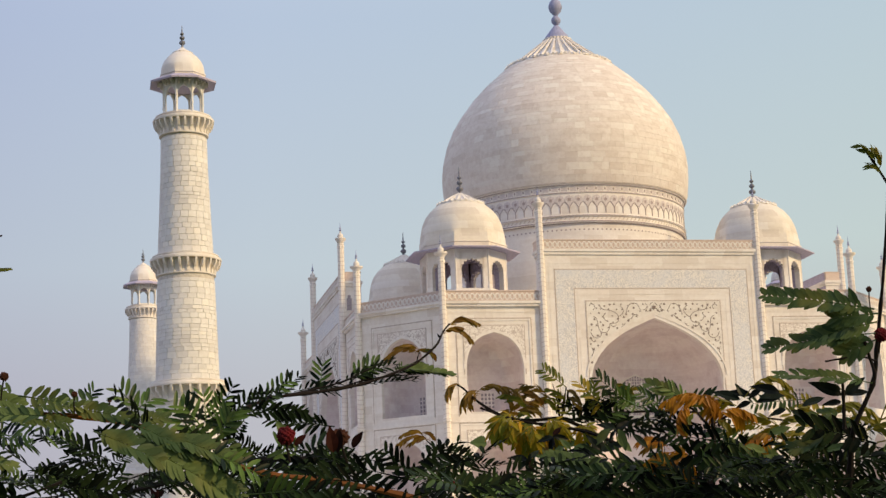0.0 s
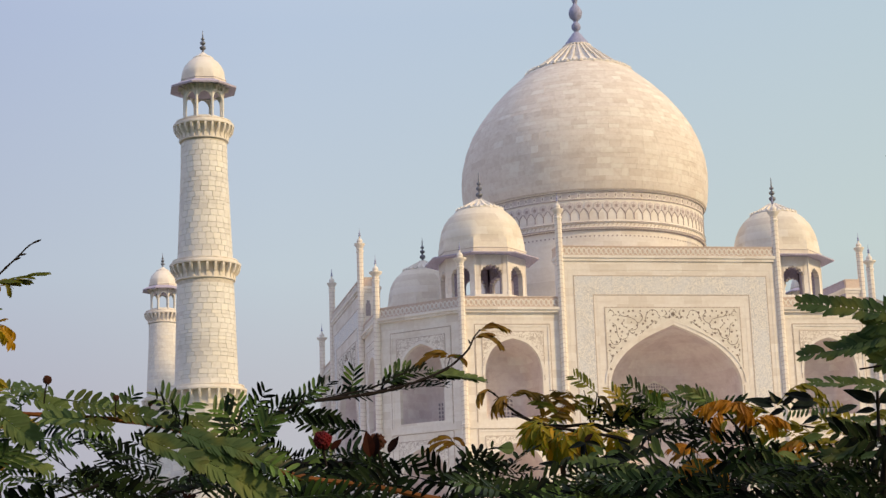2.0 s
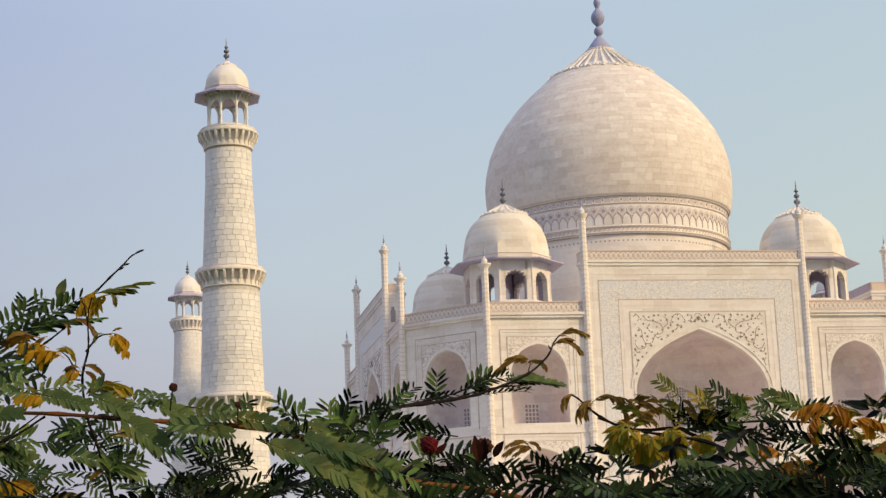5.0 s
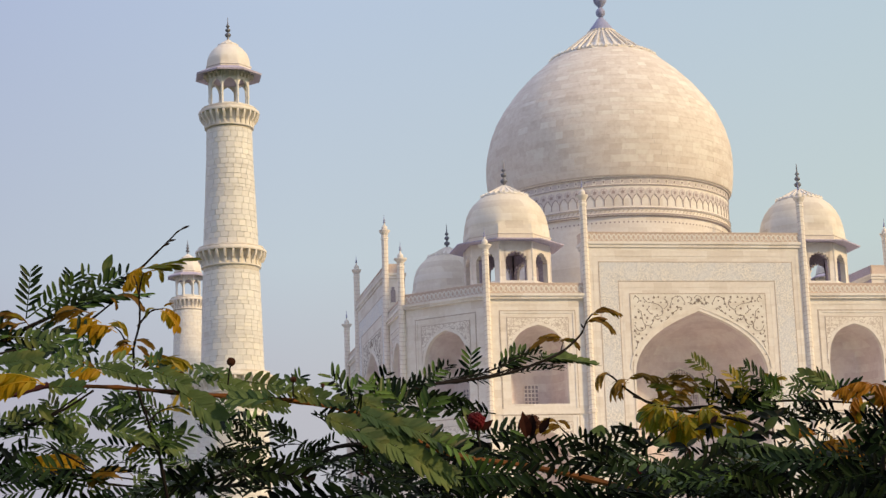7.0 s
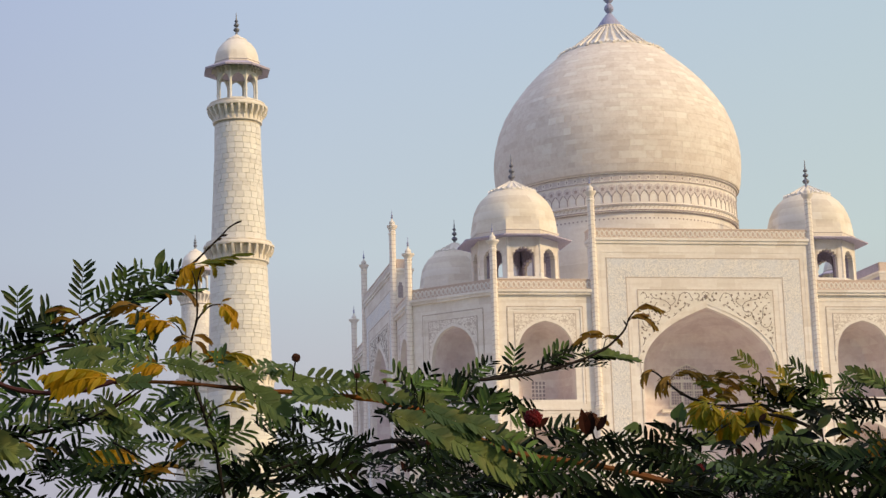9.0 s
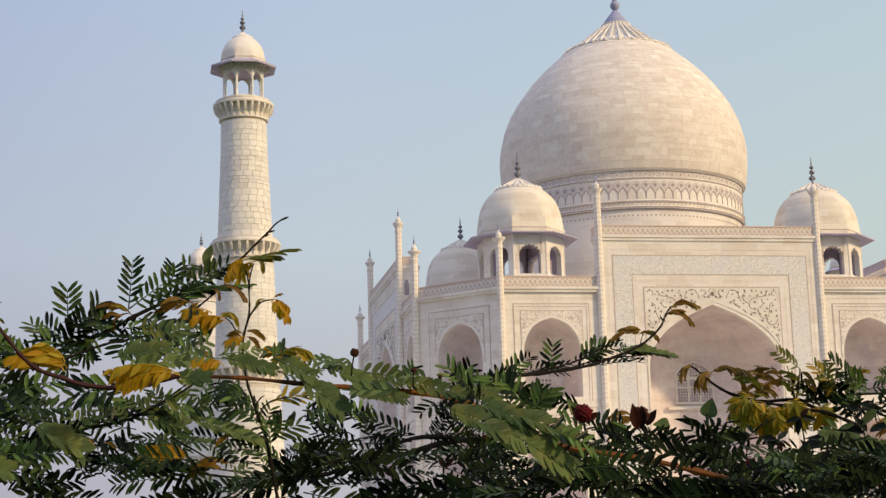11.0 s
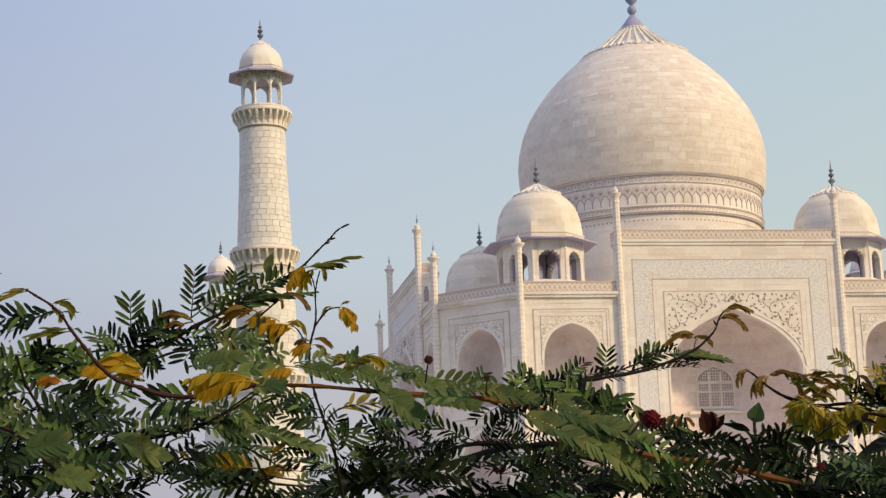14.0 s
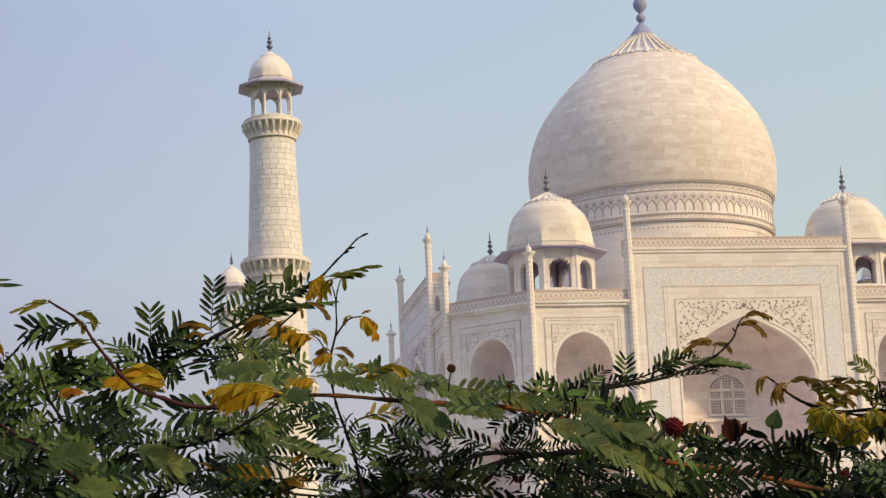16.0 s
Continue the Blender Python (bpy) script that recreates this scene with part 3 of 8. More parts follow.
        while len(spots) < 56:
            x, z = r.uniform(-6.7, -0.3), r.uniform(25.0, 31.4)
            near_arch = 23.9 + 6.05 * (0.55 * math.sqrt(max(0.0, 1 - abs(x / 6.75) ** 3.2)) + 0.45 * (1 - abs(x / 6.75)))
            if z > near_arch + 0.75 and all(math.hypot(x - a, z - b) > 0.38 for a, b in spots):
                spots.append((x, z))
        for x, z in spots:
            for side in (-1, 1):
                place("inlay_flower", mesh, tomb, m=m @ pose(x * side, 0, z, 0, r.uniform(0, 60), 0) @ Matrix.Scale(r.uniform(0.5, 1.0), 4))
        place("inlay_flower", mesh, tomb, m=m @ pose(0, 0, 31.0) @ Matrix.Scale(1.6, 4))
    return niche


M_PALE = marble("marble_pale", (0.80, 0.78, 0.73), (0.77, 0.735, 0.67), seed=2.0)

for quarter in range(4):
    a = 90 * quarter
    pishtaq(side_matrix(a, 0, -HALF), "pishtaq", quarter in (0, 3))
    mid_x = (HALF - CUT + PW) / 2
    wide = (HALF - CUT - PW) / 2
    for s in (-1, 1):
        m = side_matrix(a, s * mid_x, -HALF + 0.25)
        bay(m, "wing", -wide, wide, 2.85, 3.08, "wing")
        parapet(m, "wingpar", -wide, wide, ROOF, 32.8)
        guldasta(side_matrix(a, s * PW, -HALF), "tall", 42.0, 0.36, 0.58)
        guldasta(side_matrix(a, s * (HALF - CUT), -HALF), "short", 37.0, 0.35, 0.66)
    face = CUT * math.sqrt(2)
    m = SHIFT @ pose(0, 0, 0, 0, 0, a) @ pose(-HALF + CUT / 2, -HALF + CUT / 2, 0, 0, 0, -45) @ pose(0, 0.2, 0)
    bay(m, "chamfer", -face / 2, face / 2, 2.6, 2.9, "chamfer")
    parapet(m, "chamferpar", -face / 2, face / 2, ROOF, 32.8)

bm = bmesh.new()
c = HALF - CUT
prism(bm, [(-c, -HALF + 0.5), (c, -HALF + 0.5), (HALF - 0.5, -c), (HALF - 0.5, c), (c, HALF - 0.5), (-c, HALF - 0.5), (-HALF + 0.5, c), (-HALF + 0.5, -c)], ROOF - 0.3, ROOF - 0.05)
part("roof", bm, M_WALL, tomb, m=SHIFT)

# main dome
DOME = [(13.9, 47.3), (14.15, 48.3), (14.33, 50.2), (14.35, 51.6), (14.18, 53.2), (13.72, 55.0), (12.95, 56.9), (11.9, 58.6), (10.55, 60.4), (8.95, 62.1), (7.3, 63.6), (6.2, 64.5)]
drum = lathed("drum", [(13.3, ROOF - 0.1), (13.3, 42.9), (13.62, 42.98), (13.66, 43.1), (13.62, 43.22), (13.48, 43.26), (13.48, 43.62), (13.62, 43.66), (13.66, 43.76), (13.62, 43.86), (13.5, 43.9),
                       (13.5, 46.24), (13.58, 46.28), (13.58, 46.38), (13.52, 46.42), (13.52, 47.08), (13.62, 47.12), (13.72, 47.2), (13.78, 47.32)], M_WALL, tomb, 128)
drum.matrix_basis = SHIFT
dome = lathed("dome", [(r - 0.03, z) for r, z in DOME], M_SEAM, tomb, 128, label="bulbous marble dome of jointed slabs")
dome.matrix_basis = SHIFT
lotus = lathed("lotus", [(6.35, 64.4), (6.3, 64.62), (5.6, 64.72), (4.35, 65.55), (3.3, 66.42), (2.4, 67.2), (1.62, 67.95), (1.7, 68.02), (1.7, 68.16), (1.5, 68.22)], M_WALL, tomb, 52, label="fluted lotus crown", flute=0.03)
lotus.matrix_basis = SHIFT
petal_ring(lotus, 6.28, 64.34, 84, 0.40)
bm = bmesh.new()
box(bm, -0.10, 0.10, -0.12, 0.05, 0.0, 5.05)
rib = part("rib", bm, M_WALL, lotus, m=pose(0, -5.62, 64.72, -51.3))
for i in range(1, 30):
    place("rib", rib.data, lotus, m=pose(0, 0, 0, 0, 0, 12 * i) @ pose(0, -5.62, 64.72, -51.3))
finial = lathed("finial", [(1.5, 68.2), (1.42, 68.45), (1.05, 68.95), (0.68, 69.45), (0.36, 69.85), (0.2, 69.98), (0.34, 70.12), (0.52, 70.35), (0.56, 70.58), (0.52, 70.82), (0.34, 71.06), (0.2, 71.2), (0.38, 71.42), (0.68, 71.75), (0.8, 72.15), (0.8, 72.45), (0.66, 72.85), (0.38, 73.2), (0.2, 73.5),
                           (0.3, 73.75), (0.42, 74.05), (0.42, 74.3), (0.26, 74.65), (0.12, 75.0), (0.2, 75.3), (0.24, 75.5), (0.1, 75.8), (0.04, 77.6)], M_FINIAL, tomb, 32, label="grey bronze finial of stacked balls")
finial.matrix_basis = SHIFT


# ---- domed kiosks ----
def beads(w, b, tip, rows):
    """A spike with round beads on it. rows: (where along the height, radius) of each bead."""
    h = tip - b
    out = [(w * 0.55, b)]
    for at, k in rows:
        c, rad = b + at * h, w * k
        for q in (-0.94, -0.7, -0.3, 0.0, 0.3, 0.7, 0.94):
            out.append((max(w * 0.32, rad * math.sqrt(1 - q * q)), c + rad * 0.8 * q))
    return out + [(w * 0.28, b + 0.76 * h), (w * 0.08, tip)]


def kiosk(name, m, label, group, a, floor, spring, apex, top, eave_r, eave_z, dome_profile, lotus_z, tip, thick, cat):
    """An octagonal open kiosk. a: the distance from its axis to a side."""
    root = empty(name, m)
    tagged(root, label, cat, group)
    half = a * math.tan(math.pi / 8)
    post = half * 0.26

    def side():
        bm = bmesh.new()
        wall_with_arch(bm, -half, half, floor, top, floor, arch_curve(half - post, spring, apex, 36, 0.30, 9), thick)
        return bm, M_WALL, False

    # inner skin added to put the shade colour inside the arches
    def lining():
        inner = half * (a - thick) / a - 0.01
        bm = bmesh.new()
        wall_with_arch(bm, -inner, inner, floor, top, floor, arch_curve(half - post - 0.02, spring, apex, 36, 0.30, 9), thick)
        return bm, M_EAVE_SHADE, False
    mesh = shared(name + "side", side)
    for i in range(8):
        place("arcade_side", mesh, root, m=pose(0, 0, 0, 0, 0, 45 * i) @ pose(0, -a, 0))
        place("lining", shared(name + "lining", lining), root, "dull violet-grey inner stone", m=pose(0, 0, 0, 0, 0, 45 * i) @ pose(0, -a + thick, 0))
    r = a / math.cos(math.pi / 8)

    def corner():
        bm = bmesh.new()
        lathe(bm, [(0.17, floor), (0.17, floor + 0.3), (0.12, floor + 0.36), (0.12, apex - 0.1), (0.16, apex), (0.16, apex + 0.12), (0.12, apex + 0.2), (0.12, top)], 8)
        return bm, M_WALL, False
    for i in range(8):
        place("corner_shaft", shared(name + "corner", corner), root, m=pose(0, 0, 0, 0, 0, 45 * i + 22.5) @ pose(0, -r + 0.06, 0))
    k = 1 / math.cos(math.pi / 8)
    lathed("base", [(r * 1.03, 0), (r * 1.03, floor)], M_WALL, root, 8, math.pi / 8)
    # the eave's violet stands in for the shade on it
    lathed("eave", [(r * 0.99, eave_z - 0.02), (eave_r * k, eave_z - 0.10), (eave_r * k, eave_z + 0.02), (r * 1.0, eave_z + 0.30), (r * 0.9, eave_z + 0.32)], M_EAVE_SHADE, root, 8, math.pi / 8, "broad stone eave")
    # dark disc added over the base to cut the light bounced inside
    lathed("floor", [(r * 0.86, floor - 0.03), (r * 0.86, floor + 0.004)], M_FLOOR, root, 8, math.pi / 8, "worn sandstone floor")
    # flat ceiling added, coloured violet-grey for the shade overhead
    lathed("ceiling", [(r - thick * 1.02, top - 0.14), (r - thick * 1.02, top - 0.05)], M_EAVE_SHADE, root, 8, math.pi / 8, "shaded stone ceiling")
    lathed("neck", [(r * 0.99, top - 0.02), (r * 0.99, eave_z + 0.34)], M_WALL, root, 8, math.pi / 8)
    bm = bmesh.new()
    octa_lathe(bm, dome_profile)
    part("dome", bm, M_KIOSK, root, "marble dome on an octagonal base", smooth=True)
    rl = dome_profile[-1][0]
    lathed("lotus", [(rl * 1.06, lotus_z - 0.08), (rl * 1.05, lotus_z + 0.08), (rl * 0.7, lotus_z + 0.32 * rl / 2), (rl * 0.35, lotus_z + 0.42 * rl), (rl * 0.12, lotus_z + 0.55 * rl)], M_WALL, root, 32, flute=0.03)
    petal_ring(root, rl * 1.02, lotus_z - 0.10, 28, 0.36)
    bm = bmesh.new()
    box(bm, -0.05, 0.05, -0.07, 0.04, 0.0, rl * 0.98)
    ridge = part("rib", bm, M_WALL, root, m=pose(0, -rl * 1.0, lotus_z + 0.1, -61))
    for i in range(1, 18):
        place("rib", ridge.data, root, m=pose(0, 0, 0, 0, 0, 20 * i) @ pose(0, -rl * 1.0, lotus_z + 0.1, -61))
    b = lotus_z + 0.5 * rl
    h = tip - b
    w = h * 0.085
    lathed("finial", beads(w, b, tip, ((0.20, 1.45), (0.42, 1.2), (0.60, 0.9))), M_BRONZE, root, 16, label="dark bronze finial")
    return root


def z_list(rows, dz):
    return [(r, z - dz) for r, z in rows]


# radius, height and how far the ring is still an octagon
KIOSK_DOME = [(4.34, 38.8, 1), (4.34, 39.2, 1), (4.42, 39.25, 1), (4.42, 39.36, 1), (4.26, 39.4, 1), (4.24, 40.1, 1), (4.2, 40.2, 0.95), (4.26, 40.6, 0.65), (4.23, 41.2, 0.4), (4.08, 41.9, 0.25), (3.78, 42.6, 0.15), (3.34, 43.2, 0.1), (2.8, 43.7, 0), (2.38, 43.98, 0)]
for sx, sy in ((-1, -1), (1, -1), (-1, 1), (1, 1)):
    z0 = ROOF - 0.05
    kiosk("roof_kiosk", pose(sx * 16.38, sy * 16.38, z0), "octagonal marble roof kiosk with cusped arches and dome", "roof kiosks round the dome", 4.2, 34.4 - z0, 36.25 - z0, 37.6 - z0, 38.5 - z0, 5.62, 38.55 - z0,
          [(rad, zz - z0, k) for rad, zz, k in KIOSK_DOME], 44.0 - z0, 48.2 - z0, 0.55, "kiosk")


# ---- minarets ----
SHAFT = [(3.15, 10.2), (2.98, 15), (2.6, 22), (2.5, 25.4), (2.36, 30.2), (2.27, 33), (2.18, 34.9), (1.97, 39.8), (1.93, 42.4)]


def minaret(m, far):
    root = tagged(empty("minaret", m), "tall tapering white marble minaret with balconies and domed top", "minaret", "minarets at the plinth corners")
    R = SHAFT
    F = FLOOR
    lathed("shaft", z_list([(r - 0.05, z) for r, z in R], F), M_JOINT if m.translation.x < 0 else M_BLOCK, root, 48)
    for z, r, top in ((20.5, 2.62, 0.75), (30.95, 2.35, 1.1), (42.9, 1.95, 1.05)):
        b = z - F
        big = r * (1.31 if z > 40 else 1.25)
        lathed("balcony", [(r, b - 0.45), (r + 0.12, b - 0.4), (r + 0.12, b - 0.3), (r + 0.03, b - 0.26), (r + 0.03, b + 0.1), (r + 0.06, b + 0.5), (r + 0.10, b + 0.80), (big, b + 0.82), (big + 0.03, b + 0.94), (big, b + 1.03), (big - 0.24, b + 1.05), (big - 0.24, b + 1.20), (big - 0.20, b + 1.22), (big - 0.20, b + 1.30), (big - 0.38, b + 1.31), (big - 0.38, b + 1.05), (r - 0.2, b + 1.03)], M_WALL, root, 48, label="marble balcony ring")
        bm = bmesh.new()
        outline = ((r - 0.05, b - 0.34), (r + 0.13, b - 0.30), (r + 0.15, b + 0.02), (r + 0.24, b + 0.20), (r + 0.36, b + 0.16), (r + 0.40, b + 0.46), (big - 0.12, b + 0.34), (big - 0.03, b + 0.60), (big - 0.03, b + 0.83), (r - 0.05, b + 0.83))
        cheeks = [[bm.verts.new((x, -y, zz)) for y, zz in outline] for x in (-0.09, 0.09)]
        bm.faces.new(cheeks[0])
        bm.faces.new(cheeks[1][::-1])
        for i in range(len(outline)):
            j = (i + 1) % len(outline)
            bm.faces.new((cheeks[0][i], cheeks[0][j], cheeks[1][j], cheeks[1][i]))
        first = part("bracket", bm, M_WALL, root)
        for i in range(1, 26):
            place("bracket", first.data, root, m=pose(0, 0, 0, 0, 0, 360 * i / 26))
    kiosk_parts(root, F)
    return root


def kiosk_parts(root, F):
    a = 1.62
    half = a * math.tan(math.pi / 8)
    floor, top = 44.4 - F, 47.3 - F

    def side():
        bm = bmesh.new()
        wall_with_arch(bm, -half, half, floor - 0.8, top, floor + 0.1, arch_curve(half - 0.06, 45.6 - F, 46.66 - F, 20, 0.28), 0.2)
        return bm, M_BLOCK, False
    mesh = shared("minaret_side", side)
    for i in range(8):
        place("arcade_side", mesh, root, m=pose(0, 0, 0, 0, 0, 45 * i) @ pose(0, -a, 0))
    t = math.pi / 8

    def column():
        bm = bmesh.new()
        lathe(bm, [(0.15, floor - 0.8), (0.15, floor - 0.2), (0.10, floor - 0.1), (0.09, 45.0 - F), (0.13, 45.12 - F), (0.13, 45.22 - F), (0.10, 45.3 - F), (0.10, top)], 8)
        return bm, M_BLOCK, False
    for i in range(8):
        place("column", shared("minaret_column", column), root, m=pose(0, 0, 0, 0, 0, 45 * i + 22.5) @ pose(0, -a / math.cos(t) + 0.04, 0))
    # eave and ceiling hold their shade in the violet colour
    lathed("eave", [(1.74, 47.34 - F), (2.92, 47.0 - F), (2.94, 47.14 - F), (1.95, 47.62 - F), (1.6, 47.66 - F)], M_EAVE_SHADE, root, 8, t, "sloping stone eave")
    lathed("ceiling", [(1.5, 46.7 - F), (1.5, 47.3 - F)], M_EAVE_SHADE, root, 8, t, "shaded stone ceiling")
    bm = bmesh.new()
    octa_lathe(bm, [(rad, zz - F, k) for rad, zz, k in ((1.84, 47.5, 1), (1.84, 47.72, 1), (1.9, 47.75, 1), (1.9, 47.82, 1), (1.8, 47.86, 1), (1.82, 48.2, 0.6), (1.77, 48.6, 0.35), (1.6, 49.05, 0.2), (1.26, 49.5, 0.1), (0.8, 49.88, 0))])
    part("dome", bm, M_WALL, root, smooth=True)

    def corbel():
        bm = bmesh.new()
        prism(bm, [(-0.05, 0.0), (0.05, 0.0), (0.05, -0.5), (-0.05, -0.5)], 47.0 - F, 47.16 - F)
        prism(bm, [(-0.05, 0.0), (0.05, 0.0), (0.05, -0.22), (-0.05, -0.22)], 46.78 - F, 47.0 - F)
        return bm, M_WALL, False
    for i in range(24):
        off = (i % 3 - 1) * 0.42
        place("corbel", shared("corbel", corbel), root, m=pose(0, 0, 0, 0, 0, 45 * (i // 3)) @ pose(off, -a, 0))
    lathed("lotus", z_list([(0.88, 49.84), (0.86, 49.93), (0.46, 50.14), (0.12, 50.42)], F), M_WALL, root, 24, flute=0.03)
    lathed("finial", beads(0.19, 50.35 - F, 52.4 - F, ((0.24, 1.4), (0.45, 1.2), (0.62, 0.85))), M_BRONZE, root, 16, label="dark bronze finial")


minarets = []
for sx, sy in ((-1, -1), (-1, 1), (1, -1), (1, 1)):
    minarets.append(minaret(pose(sx * 47.04 - sx * 0.26, sy * 47.04, FLOOR, 0, -0.36 if sx < 0 else 0.36, 0), sy > 0))


# ---- shrubs in front of the camera ----
def leaf_material(name, a, b, glow, rough=0.45, gloss=0.22, speckle=0.45, spots=0.0):
    """Leaf tissue: two tones by leaf and by leaflet, blotches, some light through the blade."""
    n = Nodes(name, rough)
    r = n.add("ShaderNodeObjectInfo").outputs["Random"]
    island = n.add("ShaderNodeNewGeometry").outputs["Random Per Island"]
    both = n.math("FRACT", n.math("ADD", n.math("MULTIPLY", r, 5.0), n.math("MULTIPLY", island, speckle)))
    color = n.mix(n.math("POWER", both, 1.8), a, b)
    place_ = n.add("ShaderNodeNewGeometry").outputs["Position"]
    color = n.mix(n.span(n.noise(45, 3, place_), 0.45, 0.75, 0.0, 0.5), color, tuple(v * 0.55 for v in a))
    if spots:
        color = n.mix(n.span(n.noise(19, 2, place_), 0.52, 0.72, 0.0, spots), color, (0.24, 0.20, 0.025))
    n.t.links.new(color, n.bsdf.inputs["Base Color"])
    n.bsdf.inputs["Specular IOR Level"].default_value = gloss
    thin = n.add("ShaderNodeBsdfTranslucent", {"Color": color})
    blend = n.add("ShaderNodeMixShader", {0: glow, 1: n.bsdf.outputs[0], 2: thin.outputs[0]})
    n.t.links.new(blend.outputs[0], n.t.nodes["Material Output"].inputs["Surface"])
    return n.mat


# near-black and bright tones paint shaded and sunlit leaves side by side
GREEN = leaf_material("leaf_green", (0.003, 0.011, 0.004), (0.112, 0.190, 0.040), 0.17, 0.38, 0.12)
# darker than leaf tissue: shade between the leaves is put into the colour
DEEP = leaf_material("leaf_deep_shade", (0.0015, 0.003, 0.0015), (0.014, 0.025, 0.008), 0.03, 0.5, 0.02)
LIME = leaf_material("leaf_lime", (0.085, 0.11, 0.012), (0.36, 0.25, 0.014), 0.36)
AMBER = leaf_material("leaf_amber", (0.48, 0.26, 0.008), (0.40, 0.31, 0.014), 0.40)
FLAME = leaf_material("leaf_flame", (0.30, 0.115, 0.006), (0.56, 0.27, 0.010), 0.40)
YOUNG = leaf_material("leaf_young", (0.15, 0.072, 0.008), (0.26, 0.16, 0.012), 0.32)
YELLOW = leaf_material("leaf_yellow", (0.19, 0.20, 0.009), (0.58, 0.31, 0.009), 0.40)
BRONZE_LEAF = leaf_material("leaf_bronze", (0.105, 0.072, 0.010), (0.26, 0.14, 0.012), 0.34)
TEAL = leaf_material("leaf_broad", (0.038, 0.070, 0.026), (0.135, 0.185, 0.058), 0.22, 0.45, 0.10, 0.25, 0.32)
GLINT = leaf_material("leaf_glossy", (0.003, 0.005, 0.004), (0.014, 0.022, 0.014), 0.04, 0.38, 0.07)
SEPAL = leaf_material("leaf_wine", (0.012, 0.005, 0.004), (0.042, 0.011, 0.006), 0.10, 0.6, 0.04)
BARK = plain("bark_dark", (0.016, 0.012, 0.010), 0.9, scale=60)
WOOD = plain("bark_rust", (0.022, 0.012, 0.010), 0.85, (0.24, 0.090, 0.022), scale=6)
PURPLE = plain("bark_purple", (0.050, 0.016, 0.018), 0.7, scale=60)
GREEN_STEM = plain("stem_green", (0.03, 0.045, 0.02), 0.7, scale=60)
RED = plain("flower_red", (0.13, 0.007, 0.010), 0.7, (0.035, 0.004, 0.006), scale=70)
RUST = plain("bud_brown", (0.07, 0.026, 0.014), 0.8, scale=90)

# kind: material, pairs for each length step, leaflet length and width (m), angle at base and tip, fold, droop
KINDS = {
    "fern": (GREEN, 0.0106, 0.028, 0.0066, 62, 38, 10, 0.06),
    "long": (GREEN, 0.0112, 0.025, 0.0066, 70, 48, 16, 0.10),
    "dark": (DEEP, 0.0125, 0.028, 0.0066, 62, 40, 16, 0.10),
    "broad": (TEAL, 0.0066, 0.026, 0.0094, 54, 34, 12, 0.10),
    "wide": (TEAL, 0.0072, 0.0245, 0.0094, 52, 34, 14, 0.10),
    "slip": (TEAL, 0.0060, 0.0165, 0.0068, 54, 34, 12, 0.10),
    "leafy": (TEAL, 0.0100, 0.0180, 0.0066, 66, 46, 14, 0.10),
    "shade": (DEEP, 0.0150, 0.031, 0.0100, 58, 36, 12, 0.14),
    "lime": (LIME, 0.0070, 0.022, 0.0072, 40, 26, -50, 0.30),
    "amber": (AMBER, 0.0068, 0.022, 0.0080, 66, 36, -64, 0.12),
    "flame": (FLAME, 0.0058, 0.024, 0.0062, 66, 34, -58, 0.20),
    "young": (YOUNG, 0.0056, 0.020, 0.0066, 38, 18, -56, 0.22),
    "bronze": (BRONZE_LEAF, 0.0075, 0.026, 0.0075, 50, 30, -50, 0.25),
    "plume": (GREEN, 0.0080, 0.028, 0.0085, 26, 12, -14, 0.04),
    "oplume": (LIME, 0.0080, 0.026, 0.0080, 26, 12, -14, 0.04),
    "yellow": (YELLOW, 0.0088, 0.031, 0.0104, 50, 18, -34, 0.22),
    "yfern": (LIME, 0.0105, 0.028, 0.0070, 60, 38, 8, 0.12),
}
EYE = Vector((-55.5, -187.3, 4.0))
AHEAD = Vector((0.2, 0.98, 0.0))
rng = random.Random(7)


def blade(verts, faces, base, along, normal, length, width, fold=0.25, curl=0.1, sharp=False):
    """One leaflet: an oblong blade with a midrib, pointed at both ends."""
    side = normal.cross(along).normalized()
    rows = ((0.0, 0.0), (0.16, 0.70), (0.42, 1.0), (0.76, 0.56), (1.0, 0.0)) if sharp else ((0.0, 0.0), (0.18, 0.76), (0.52, 1.0), (0.84, 0.70), (1.0, 0.0))
    start = len(verts)
    for s, w in rows:
        mid_p = base + along * (length * s) - normal * (length * curl * s * s)
        if w == 0.0:
            verts.append(mid_p)
            continue
        half = width * 0.5 * w
        verts.append(mid_p - side * half + normal * (half * fold))
        verts.append(mid_p)
        verts.append(mid_p + side * half + normal * (half * fold))
    a = start
    faces.append((a, a + 2, a + 1))
    faces.append((a, a + 3, a + 2))
    for k in (a + 1, a + 4):
        faces.append((k, k + 1, k + 4, k + 3))
        faces.append((k + 1, k + 2, k + 5, k + 4))
    faces.append((a + 7, a + 8, a + 10))
    faces.append((a + 8, a + 9, a + 10))


